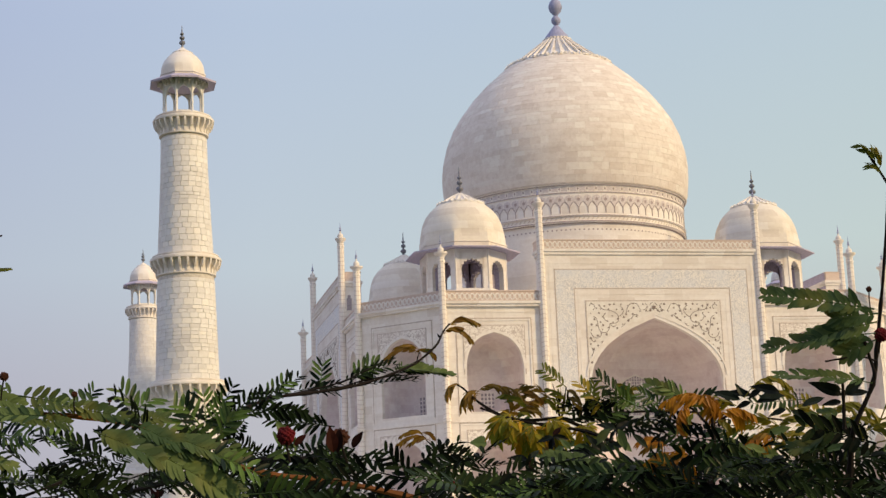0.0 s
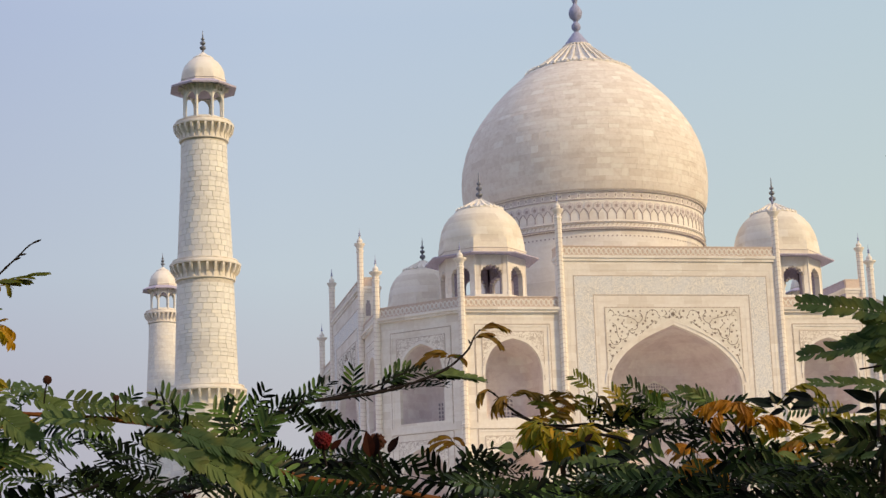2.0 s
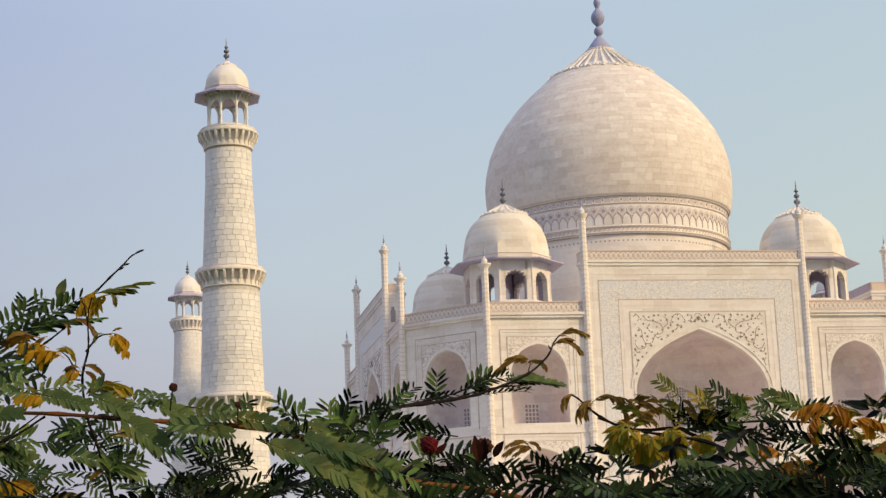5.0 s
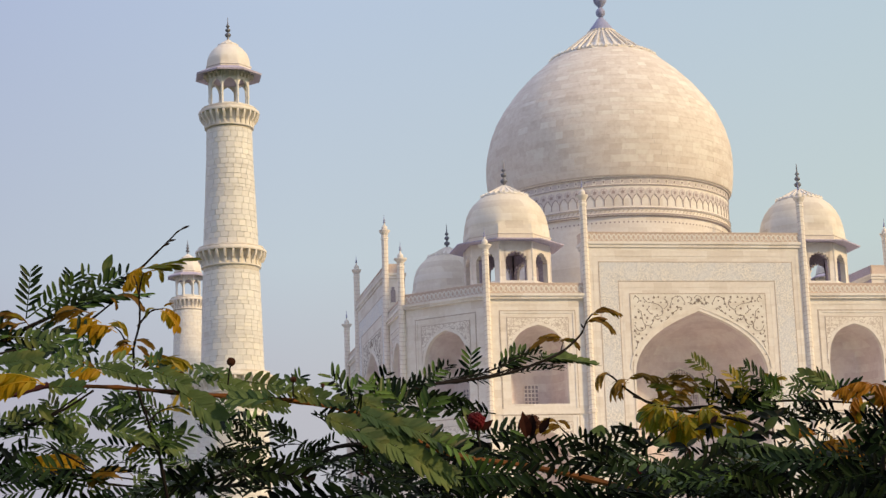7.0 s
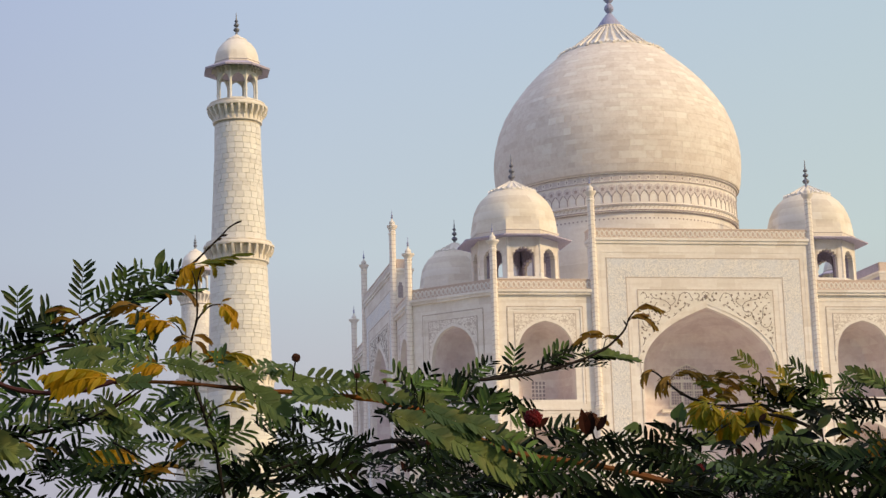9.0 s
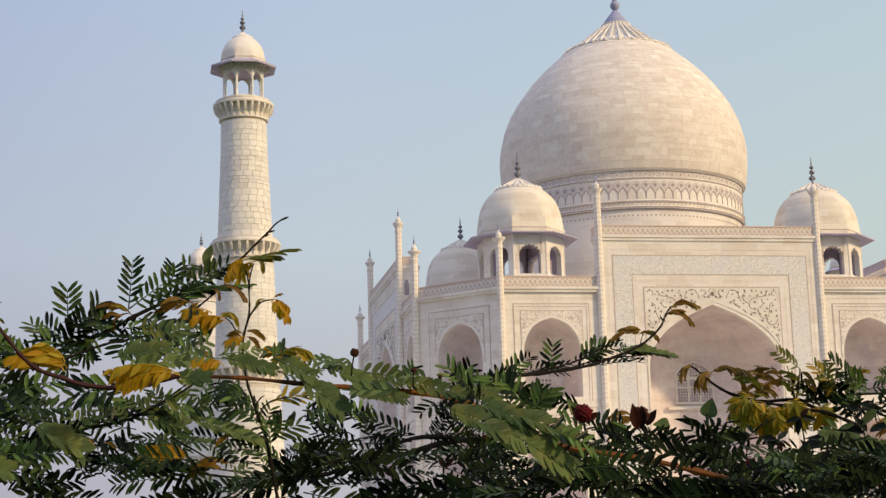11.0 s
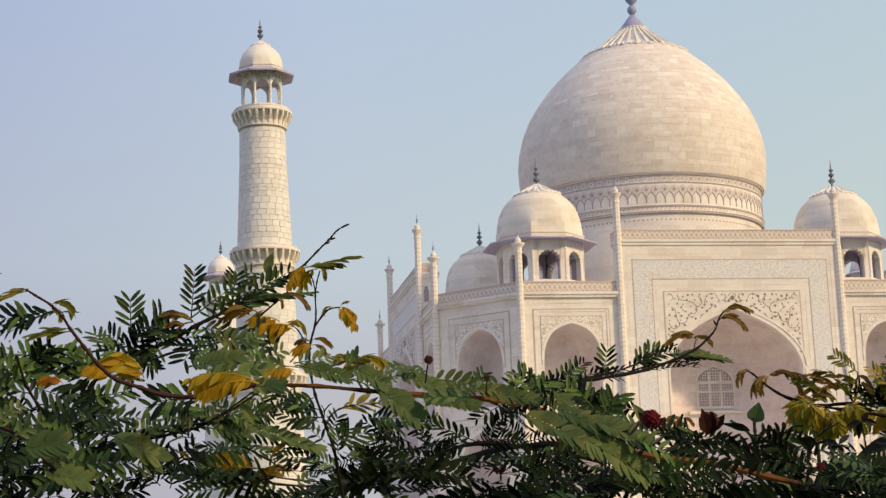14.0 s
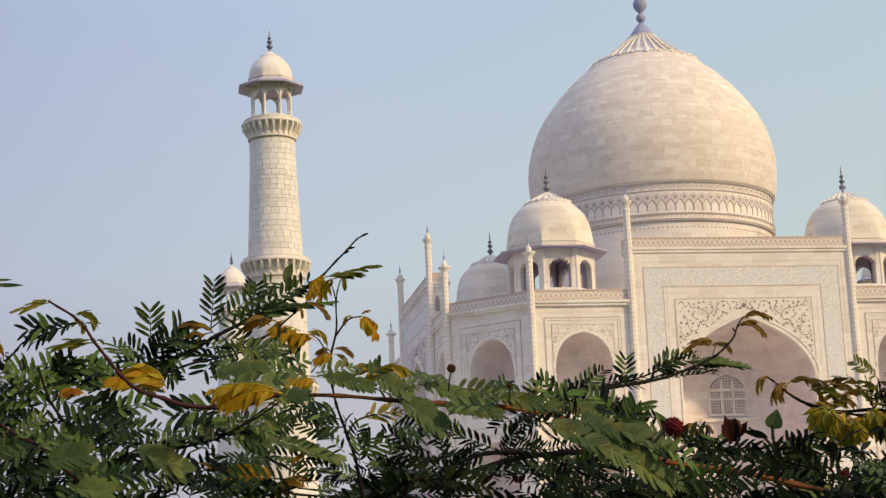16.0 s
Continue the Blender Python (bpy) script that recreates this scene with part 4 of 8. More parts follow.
def frond_data(kind, length, seed):
    """A pinnate leaf from the origin along x, its upper side to z."""
    _, step, ll, lw, a0, a1, fold, droop = KINDS[kind]
    r = random.Random(seed)
    n = max(4, min(18, round(length / step)))
    verts, faces = [], []

    hang = fold < -20
    tidy = kind in ("broad", "wide", "slip")
    loose = 0.7 if tidy else 2 if hang else 1

    def spine(s):
        if hang:
            return Vector((length * s, 0, droop * length * 4 * s * (1 - s) * (1.25 - 0.5 * s)))
        return Vector((length * s, 0, -droop * length * s * s))
    prev = None
    for i in range(7):
        s = i / 6
        p, w = spine(s), 0.0011 * (1.15 - s)
        ring = [len(verts) + k for k in range(3)]
        verts.extend((p + Vector((0, w, 0)), p + Vector((0, -w, 0)), p + Vector((0, 0, w))))
        if prev:
            for k in range(3):
                faces.append((prev[k], prev[(k + 1) % 3], ring[(k + 1) % 3], ring[k]))
        prev = ring
    for i in range(n):
        s = 0.10 + 0.88 * (i + 0.3) / n
        taper = min(1.0, 0.62 + 2.2 * (i + 0.5) / n) * min(1.0, 0.55 + 2.6 * (1 - (i + 0.5) / n))
        slope = (spine(min(1.0, s + 0.03)) - spine(s - 0.03)).normalized()
        up = Vector((slope.z * -1, 0, slope.x))
        for side in (-1, 1):
            if r.random() < 0.04:
                continue
            ang = radians(a0 + (a1 - a0) * s + r.uniform(-7, 7) * loose)
            f = radians(fold + r.uniform(-14, 14) * loose)
            out_dir = Vector((0, side, 0)) * math.cos(f) + up * math.sin(f)
            along = (slope * math.cos(ang) + out_dir * math.sin(ang)).normalized()
            normal = (up * math.cos(f) - Vector((0, side, 0)) * math.sin(f)).normalized()
            blade(verts, faces, spine(s + r.uniform(-0.008, 0.008)), along, normal, ll * taper * r.uniform(0.88, 1.1), lw * taper * r.uniform(0.85, 1.15), 0.16 if tidy else r.uniform(0.1, 0.4), r.uniform(0.0, 0.22) * (0.6 if tidy else 1), hang)
    return verts, faces


FROND_CACHE = {}
STEPS = (0.035, 0.05, 0.07, 0.09, 0.12, 0.16)


def frond_variant(kind, length, seed):
    near = min(STEPS, key=lambda v: abs(v - length))
    key = (kind, near, seed % 5)
    if key not in FROND_CACHE:
        FROND_CACHE[key] = frond_data(kind, near, 100 * STEPS.index(near) + seed % 5)
    return key, length / near


def frond_matrix(base, tip, roll, scale):
    """Puts a leaf's root at base and its x axis towards tip; roll turns its upper side from the sky to the eye."""
    x = (tip - base).normalized()
    back = EYE - base
    face = (back - x * back.dot(x)).normalized()
    up = face.cross(x)
    if up.z < 0:
        up = -up
    n = up * math.cos(radians(roll)) + face * math.sin(radians(roll))
    y = n.cross(x)
    m = Matrix((x, y, n)).transposed().to_4x4()
    return Matrix.Translation(base) @ m @ Matrix.Scale(scale, 4)


class Shrub:
    def __init__(self, label, foot, category="shrub"):
        self.root = tagged(empty("shrub", Matrix.Translation(foot)), label, category)
        self.inverse = Matrix.Translation(foot).inverted()
        self.mass = {}
        self.leaves = 0


SHRUB = [None]


def use(shrub):
    SHRUB[0] = shrub


green_shrub = Shrub("green powder-puff shrub with feathery leaves, amber young leaves and red buds", (-55.2, -184.6, GROUND))
bronze_shrub = Shrub("shrub with bronze and yellow drooping young leaves above dark foliage", (-54.3, -184.1, GROUND))
dark_shrub = Shrub("shrub with broad dark green feathery leaves and round buds", (-53.9, -184.9, GROUND))
sprout = Shrub("slim dark sprout with broad heart-shaped leaves", (-54.1, -182.7, GROUND))


def twig(r0, r1, material, *points):
    """A round branch through a few points, smoothly bent, a little knobbly."""
    pts = [Vector(p) for p in points]
    fine = []
    for i in range(len(pts) - 1):
        a, b = pts[max(i - 1, 0)], pts[min(i + 2, len(pts) - 1)]
        for k in range(5):
            s = k / 5
            p, q = pts[i], pts[i + 1]
            fine.append(0.5 * (2 * p + (q - a) * s + (2 * a - 5 * p + 4 * q - b) * s * s + (3 * p - a - 3 * q + b) * s ** 3))
    fine.append(pts[-1])
    bm = bmesh.new()
    rings = []
    for i, p in enumerate(fine):
        d = (fine[min(i + 1, len(fine) - 1)] - fine[max(i - 1, 0)]).normalized()
        u = d.cross(Vector((0.3, -0.9, 0.2))).normalized()
        w = d.cross(u)
        r = (r0 + (r1 - r0) * i / (len(fine) - 1)) * (1.0 + (0.35 if i % 5 == 0 else rng.uniform(-0.12, 0.12)))
        rings.append([bm.verts.new(p + (u * math.cos(k * math.pi / 3) + w * math.sin(k * math.pi / 3)) * r) for k in range(6)])
    for a, b in zip(rings, rings[1:]):
        for k in range(6):
            bm.faces.new((a[k], a[(k + 1) % 6], b[(k + 1) % 6], b[k]))
    bm.faces.new(rings[0][::-1])
    bm.faces.new(rings[-1])
    sh = SHRUB[0]
    bmesh.ops.transform(bm, matrix=sh.inverse, verts=bm.verts)
    part("branch", bm, material, sh.root, "rust-brown woody limb" if material is WOOD else "", smooth=True)


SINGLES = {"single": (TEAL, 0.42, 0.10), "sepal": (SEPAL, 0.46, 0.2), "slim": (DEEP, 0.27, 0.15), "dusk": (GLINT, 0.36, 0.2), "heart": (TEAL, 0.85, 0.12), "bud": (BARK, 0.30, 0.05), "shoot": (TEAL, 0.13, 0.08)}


def one_blade(kind):
    material, ratio, curl = SINGLES[kind]

    def build():
        bm = bmesh.new()
        rows = 8
        grid = []
        for i in range(rows + 1):
            s = i / rows
            w = 0.5 * ratio * math.sin(math.pi * min(1.0, s ** (0.62 if kind == "heart" else 0.85) * 0.97 + 0.03)) + 0.004
            grid.append([bm.verts.new((s, w * k, abs(k) * w * 0.35 - curl * s * s + 0.02 * math.sin(9 * s + k))) for k in (-1, -0.5, 0, 0.5, 1)])
        for a, b in zip(grid, grid[1:]):
            for k in range(4):
                bm.faces.new((a[k], a[k + 1], b[k + 1], b[k]))
        return bm, material, True
    return shared("blade_" + kind, build)


def leaf(kind, base, tip, roll):
    """One leaf; young ones hang in twos or threes."""
    base, tip = Vector(base), Vector(tip)
    single_leaf(kind, base, tip, roll)
    if kind in ("young", "yellow", "bronze", "amber", "flame"):
        r = random.Random(round(base.x * 1e4))
        for i in range(1):
            turn = Matrix.Rotation(radians(r.choice((-1, 1)) * (r.uniform(7, 17) if kind in ("amber", "flame") else r.uniform(14, 34))), 3, AHEAD)
            single_leaf(kind, base, base + turn @ (tip - base) * r.uniform(0.65, 0.95) + AHEAD * r.uniform(-0.012, 0.012), roll + r.uniform(-10, 25))


def lone(kind, base, tip, roll):
    single_leaf(kind, Vector(base), Vector(tip), roll)


def single_leaf(kind, base, tip, roll):
    sh = SHRUB[0]
    sh.leaves += 1
    length = (tip - base).length
    if kind in SINGLES:
        place("leaf", one_blade(kind), sh.root, m=sh.inverse @ frond_matrix(base, tip, roll, length))
        return
    key, scale = frond_variant(kind, length, sh.leaves)
    material = KINDS[kind][0]

    def build():
        verts, faces = FROND_CACHE[key]
        bm = bmesh.new()
        made = [bm.verts.new(v) for v in verts]
        for f in faces:
            bm.faces.new([made[i] for i in f])
        return bm, material, kind in ("broad", "wide")
    label = {"amber": "drooping amber young leaf", "flame": "drooping orange young leaf", "young": "drooping ochre young leaf", "bronze": "drooping bronze young leaf", "yellow": "yellow-green hanging leaf"}.get(kind, "")
    place("leaf", shared("frond_%s_%g_%d" % key, build), sh.root, label, m=sh.inverse @ frond_matrix(base, tip, roll, scale))


def into_mass(kind, base, tip, roll):
    sh = SHRUB[0]
    key, scale = frond_variant(kind, (tip - base).length, rng.randrange(50))
    verts, faces = FROND_CACHE[key]
    m = sh.inverse @ frond_matrix(base, tip, roll, scale)
    v, f = sh.mass.setdefault(KINDS[kind][0].name, ([], []))
    k = len(v)
    v.extend((m @ p)[:] for p in verts)
    f.extend(tuple(i + k for i in q) for q in faces)


def spray(step, length, kind, lift, spread, rolls, seed, *points):
    """Pairs of leaves along a shoot."""
    r = random.Random(seed)
    pts = [Vector(p) for p in points]
    for a, b in zip(pts, pts[1:]):
        d = b - a
        for i in range(max(1, int(d.length / step))):
            p = a + d * ((i + r.random() * 0.6) * step / d.length)
            p = p + Vector((r.uniform(-1, 1), r.uniform(-2, 2), r.uniform(-1, 1))) * 0.012
            for side in (-1, 1):
                turn = Matrix.Rotation(radians(side * spread * r.uniform(0.4, 1.3)), 3, "Z")
                way = (turn @ d.normalized()) * (1 if r.random() < 0.75 else -1)
                way.y *= 0.6
                way = (way + Vector((0, 0, lift * r.uniform(-0.5, 1.4)))).normalized()
                size = length * r.uniform(0.75, 1.2)
                if SHRUB[0].leaves < 290:
                    single_leaf(kind, p, p + way * size, r.uniform(*rolls))
                else:
                    into_mass(kind, p, p + way * size, r.uniform(*rolls))


def fill(count, kind, seed, length, lift, bl, br, tl, tr, deep):
    """A thicket of leaves in a slab, with its shoots."""
    r = random.Random(seed)
    bl, br, tl, tr = (Vector(p) for p in (bl, br, tl, tr))
    for i in range(count):
        u, v = r.random(), r.random() ** 1.25
        p = bl.lerp(br, u).lerp(tl.lerp(tr, u), v) + AHEAD * (deep * r.uniform(-0.5, 0.5))
        a = r.uniform(-0.6, 0.6) + (math.pi if r.random() < 0.5 else 0)
        way = Vector((math.cos(a), math.sin(a) * 0.7, lift * r.uniform(-1.2, 1.5))).normalized()
        roll = r.uniform(5, 85)
        pick = r.random()
        one = kind
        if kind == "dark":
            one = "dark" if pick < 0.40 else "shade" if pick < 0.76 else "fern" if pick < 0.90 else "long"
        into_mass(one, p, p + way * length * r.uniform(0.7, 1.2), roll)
        if r.random() < 0.7:
            into_mass(kind, p, p + Vector((way.x * 0.8, -way.y + 0.3, way.z + r.uniform(-0.4, 0.5))).normalized() * length * r.uniform(0.6, 1.1), r.uniform(5, 85))


def bud(center, radius, foot, look_of):
    """A round flower bud of many small knobs on its stalk."""
    sh = SHRUB[0]
    c = Vector(center)
    bm = bmesh.new()
    r = random.Random(round(radius * 1e5))
    bmesh.ops.create_icosphere(bm, subdivisions=2, radius=radius * 0.80, matrix=sh.inverse @ Matrix.Translation(c))
    for i in range(70):
        z = 1 - 2 * (i + 0.5) / 70
        a = i * 2.399963
        q = Vector((math.sqrt(1 - z * z) * math.cos(a), math.sqrt(1 - z * z) * math.sin(a), z))
        bmesh.ops.create_icosphere(bm, subdivisions=1, radius=radius * r.uniform(0.13, 0.24), matrix=sh.inverse @ Matrix.Translation(c + q * radius * r.uniform(0.74, 0.90)))
    head = part("flower_bud", bm, RED if look_of == 2 else RUST, sh.root, "dark red round flower bud" if look_of in (1, 2) else "dark brown round bud", smooth=True)
    bm = bmesh.new()
    a, b = Vector(foot), c
    d = (b - a).normalized()
    u = d.cross(Vector((0, 1, 0))).normalized()
    w = d.cross(u)
    t = max(0.0010, radius * 0.13)
    ring = [[bm.verts.new(sh.inverse @ (p + (u * math.cos(k * math.pi / 3) + w * math.sin(k * math.pi / 3)) * t)) for k in range(6)] for p in (a, a.lerp(b, 0.5) + u * t * 0.6, b)]
    for p, q in zip(ring, ring[1:]):
        for k in range(6):
            bm.faces.new((p[k], p[(k + 1) % 6], q[(k + 1) % 6], q[k]))
    part("stalk", bm, BARK, head)


def far_tree(foot, height, spread, seed):
    """A tree far off: tapered trunk, limbs and a crown of many small leaf tufts."""
    r = random.Random(seed)
    root = tagged(empty("tree", Matrix.Translation(foot)), "hazy distant tree with brownish green crown", "tree")
    bm = bmesh.new()
    lathe(bm, [(0.35, 0), (0.26, height * 0.3), (0.14, height * 0.6)], 8)
    ends = []
    for i in range(9):
        a = i * 2.4
        tip_p = Vector((math.cos(a) * spread * r.uniform(0.4, 0.8), math.sin(a) * spread * r.uniform(0.4, 0.8), height * r.uniform(0.6, 0.95)))
        ends.append(tip_p)
        start_p = Vector((0, 0, height * r.uniform(0.3, 0.55)))
        d = (tip_p - start_p).normalized()
        u = d.cross(Vector((0, 0, 1))).normalized()
        w = d.cross(u)
        q = [[bm.verts.new(p + (u * math.cos(k * math.pi / 2) + w * math.sin(k * math.pi / 2)) * t) for k in range(4)] for p, t in ((start_p, 0.12), (tip_p, 0.03))]
        for k in range(4):
            bm.faces.new((q[0][k], q[0][(k + 1) % 4], q[1][(k + 1) % 4], q[1][k]))
    part("trunk", bm, BARK, root)
    v, f = [], []
    for i in range(4200):
        c = r.choice(ends) + Vector((r.gauss(0, 1), r.gauss(0, 1), r.gauss(0, 0.75))) * spread * 0.24
        n = Vector((r.uniform(-1, 1), r.uniform(-1, 1), r.uniform(-1, 1))).normalized()
        u = n.cross(Vector((0.3, 0.2, 0.9))).normalized()
        w = n.cross(u)
        k, t = len(v), r.uniform(0.07, 0.16)
        v.extend((c + u * t)[:] if j == 0 else (c - u * t * 0.6 + w * t * (0.6 if j == 1 else -0.6))[:] for j in range(3))
        f.append((k, k + 1, k + 2))
    mesh = bpy.data.meshes.new("crown")
    mesh.from_pydata(v, [], f)
    mesh.materials.append(TREE)
    place("crown", mesh, root)


TREE = leaf_material("leaf_tree", (0.10, 0.085, 0.045), (0.16, 0.13, 0.08), 0.3, 0.8)


def finish():
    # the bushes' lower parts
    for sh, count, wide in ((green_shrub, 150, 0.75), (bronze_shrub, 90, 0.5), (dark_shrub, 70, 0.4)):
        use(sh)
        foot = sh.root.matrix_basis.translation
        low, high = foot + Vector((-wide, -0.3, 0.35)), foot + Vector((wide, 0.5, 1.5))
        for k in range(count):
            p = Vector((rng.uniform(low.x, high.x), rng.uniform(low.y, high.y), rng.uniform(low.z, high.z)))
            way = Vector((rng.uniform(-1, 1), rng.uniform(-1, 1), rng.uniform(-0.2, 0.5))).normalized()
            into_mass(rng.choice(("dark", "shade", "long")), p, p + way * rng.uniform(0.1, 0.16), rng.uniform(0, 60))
    far_tree((-69.5, -74.0, GROUND), 19.8, 4.0, 3)
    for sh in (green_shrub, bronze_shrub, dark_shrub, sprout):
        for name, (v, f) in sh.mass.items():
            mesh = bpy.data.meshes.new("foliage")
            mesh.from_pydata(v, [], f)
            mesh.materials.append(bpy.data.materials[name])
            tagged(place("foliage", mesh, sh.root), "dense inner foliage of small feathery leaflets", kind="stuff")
        use(sh)
        foot = sh.root.matrix_basis.translation
        for i in range(5 if sh is green_shrub else 2):
            p = foot + Vector((rng.uniform(-0.05, 0.05), rng.uniform(-0.05, 0.05), 0))
            q = foot + Vector((rng.uniform(-0.35, 0.35), rng.uniform(-0.1, 0.4), 1.75 if sh is not sprout else 1.5))
            twig(0.016, 0.006, BARK, p, p.lerp(q, 0.5) + Vector((rng.uniform(-0.1, 0.1), 0, 0)), q)



# branches, leaves and buds of the green shrub
use(green_shrub)
twig(0.004, 0.0018, BARK, (-55.949, -184.600, 4.336), (-55.907, -184.594, 4.363), (-55.877, -184.589, 4.378), (-55.833, -184.583, 4.397), (-55.793, -184.578, 4.421), (-55.748, -184.572, 4.444), (-55.708, -184.567, 4.466), (-55.666, -184.561, 4.489), (-55.638, -184.556, 4.509), (-55.618, -184.550, 4.523))
twig(0.0018, 0.0009, BARK, (-55.618, -184.550, 4.523), (-55.596, -184.550, 4.546), (-55.577, -184.550, 4.565), (-55.561, -184.550, 4.582), (-55.543, -184.550, 4.591))
twig(0.0022, 0.001, BARK, (-55.746, -184.620, 4.396), (-55.719, -184.610, 4.413), (-55.694, -184.600, 4.432), (-55.668, -184.590, 4.455), (-55.648, -184.580, 4.474))
twig(0.002, 0.0009, BARK, (-55.901, -184.660, 4.341), (-55.837, -184.660, 4.365), (-55.794, -184.660, 4.374), (-55.756, -184.660, 4.383), (-55.732, -184.660, 4.396))
lone('bud', (-55.577, -184.550, 4.565), (-55.564, -184.550, 4.569), 60)
lone('bud', (-55.557, -184.550, 4.584), (-55.541, -184.550, 4.593), 40)
lone('bud', (-55.584, -184.550, 4.557), (-55.573, -184.550, 4.563), 60)
lone('fern', (-55.801, -184.570, 4.434), (-55.794, -184.580, 4.517), 88)
lone('fern', (-55.895, -184.580, 4.412), (-55.896, -184.590, 4.466), 88)
lone('fern', (-55.878, -184.570, 4.401), (-55.844, -184.580, 4.445), 78)
lone('fern', (-55.925, -184.570, 4.378), (-55.953, -184.570, 4.414), 60)
lone('fern', (-55.906, -184.560, 4.390), (-55.932, -184.560, 4.413), 70)
lone('long', (-55.800, -184.565, 4.436), (-55.699, -184.575, 4.513), 74)
lone('long', (-55.766, -184.560, 4.446), (-55.656, -184.570, 4.508), 62)
lone('long', (-55.702, -184.550, 4.475), (-55.639, -184.560, 4.516), 65)
lone('dark', (-55.780, -184.590, 4.428), (-55.686, -184.590, 4.464), 40)
lone('dark', (-55.753, -184.580, 4.445), (-55.668, -184.580, 4.472), 30)
lone('plume', (-55.767, -184.600, 4.433), (-55.660, -184.600, 4.468), 25)
lone('plume', (-55.718, -184.600, 4.455), (-55.608, -184.600, 4.474), 15)
lone('plume', (-55.705, -184.610, 4.460), (-55.643, -184.610, 4.467), 40)
lone('single', (-55.681, -184.540, 4.513), (-55.667, -184.540, 4.547), 85)
lone('fern', (-55.734, -184.560, 4.476), (-55.728, -184.560, 4.508), 80)
lone('amber', (-55.615, -184.580, 4.517), (-55.651, -184.580, 4.482), 14)
lone('amber', (-55.621, -184.570, 4.516), (-55.643, -184.570, 4.504), 30)
lone('amber', (-55.631, -184.580, 4.504), (-55.633, -184.580, 4.484), 40)
lone('oplume', (-55.623, -184.590, 4.510), (-55.536, -184.590, 4.533), 20)
lone('oplume', (-55.615, -184.580, 4.514), (-55.565, -184.580, 4.521), 35)
lone('lime', (-55.603, -184.590, 4.512), (-55.585, -184.590, 4.496), 30)
lone('young', (-55.657, -184.620, 4.462), (-55.617, -184.620, 4.443), 8)
lone('young', (-55.670, -184.620, 4.459), (-55.657, -184.620, 4.444), 20)
lone('young', (-55.796, -184.600, 4.419), (-55.846, -184.600, 4.437), 25)
lone('lime', (-55.800, -184.600, 4.423), (-55.827, -184.600, 4.433), 40)
lone('young', (-55.807, -184.600, 4.423), (-55.827, -184.600, 4.400), 40)
lone('young', (-55.811, -184.610, 4.416), (-55.839, -184.610, 4.418), 30)
lone('young', (-55.701, -184.660, 4.429), (-55.757, -184.660, 4.418), 55)
lone('young', (-55.690, -184.660, 4.431), (-55.712, -184.660, 4.416), 50)
lone('bronze', (-55.716, -184.660, 4.433), (-55.751, -184.660, 4.429), 30)
twig(0.0016, 0.0009, BARK, (-55.843, -184.600, 4.387), (-55.830, -184.600, 4.405), (-55.815, -184.600, 4.419), (-55.798, -184.600, 4.424))
lone('fern', (-55.850, -184.600, 4.379), (-55.902, -184.600, 4.368), 40)
lone('fern', (-55.827, -184.580, 4.388), (-55.862, -184.580, 4.400), 55)
lone('dark', (-55.794, -184.600, 4.383), (-55.827, -184.600, 4.387), 30)
lone('long', (-55.776, -184.800, 4.375), (-55.716, -184.820, 4.347), 55)
lone('long', (-55.772, -184.820, 4.380), (-55.728, -184.840, 4.348), 70)
lone('long', (-55.713, -184.800, 4.387), (-55.699, -184.820, 4.347), 70)
lone('long', (-55.684, -184.840, 4.338), (-55.717, -184.860, 4.378), 60)
lone('long', (-55.749, -184.860, 4.313), (-55.797, -184.880, 4.343), 40)
lone('long', (-55.676, -184.900, 4.307), (-55.736, -184.920, 4.330), 50)
lone('long', (-55.798, -184.900, 4.331), (-55.705, -184.920, 4.305), 35)
lone('long', (-55.805, -184.900, 4.332), (-55.759, -184.920, 4.312), 50)
lone('fern', (-55.794, -184.620, 4.389), (-55.816, -184.620, 4.356), 60)
lone('fern', (-55.763, -184.620, 4.400), (-55.794, -184.620, 4.364), 70)
lone('fern', (-55.876, -184.620, 4.368), (-55.910, -184.620, 4.337), 60)
lone('dark', (-55.846, -184.600, 4.393), (-55.881, -184.600, 4.415), 55)
lone('dark', (-55.868, -184.600, 4.379), (-55.911, -184.600, 4.393), 50)
lone('fern', (-55.889, -184.600, 4.368), (-55.933, -184.600, 4.386), 55)
lone('dark', (-55.907, -184.600, 4.359), (-55.946, -184.600, 4.385), 60)
lone('fern', (-55.859, -184.600, 4.384), (-55.837, -184.600, 4.420), 60)
lone('fern', (-55.824, -184.600, 4.397), (-55.859, -184.600, 4.420), 60)
lone('dark', (-55.837, -184.600, 4.391), (-55.793, -184.600, 4.406), 40)
lone('fern', (-55.807, -184.600, 4.409), (-55.767, -184.600, 4.392), 50)
lone('dark', (-55.924, -184.600, 4.349), (-55.971, -184.600, 4.376), 50)
lone('fern', (-55.941, -184.600, 4.340), (-55.980, -184.600, 4.365), 60)
lone('dark', (-55.881, -184.600, 4.373), (-55.859, -184.600, 4.348), 60)
lone('fern', (-55.850, -184.600, 4.386), (-55.868, -184.600, 4.353), 70)
lone('fern', (-55.911, -184.600, 4.358), (-55.889, -184.600, 4.331), 60)
lone('dark', (-55.949, -184.600, 4.336), (-56.001, -184.600, 4.350), 50)
lone('fern', (-55.785, -184.600, 4.415), (-55.749, -184.600, 4.405), 50)
lone('dark', (-55.898, -184.600, 4.371), (-55.876, -184.600, 4.406), 70)
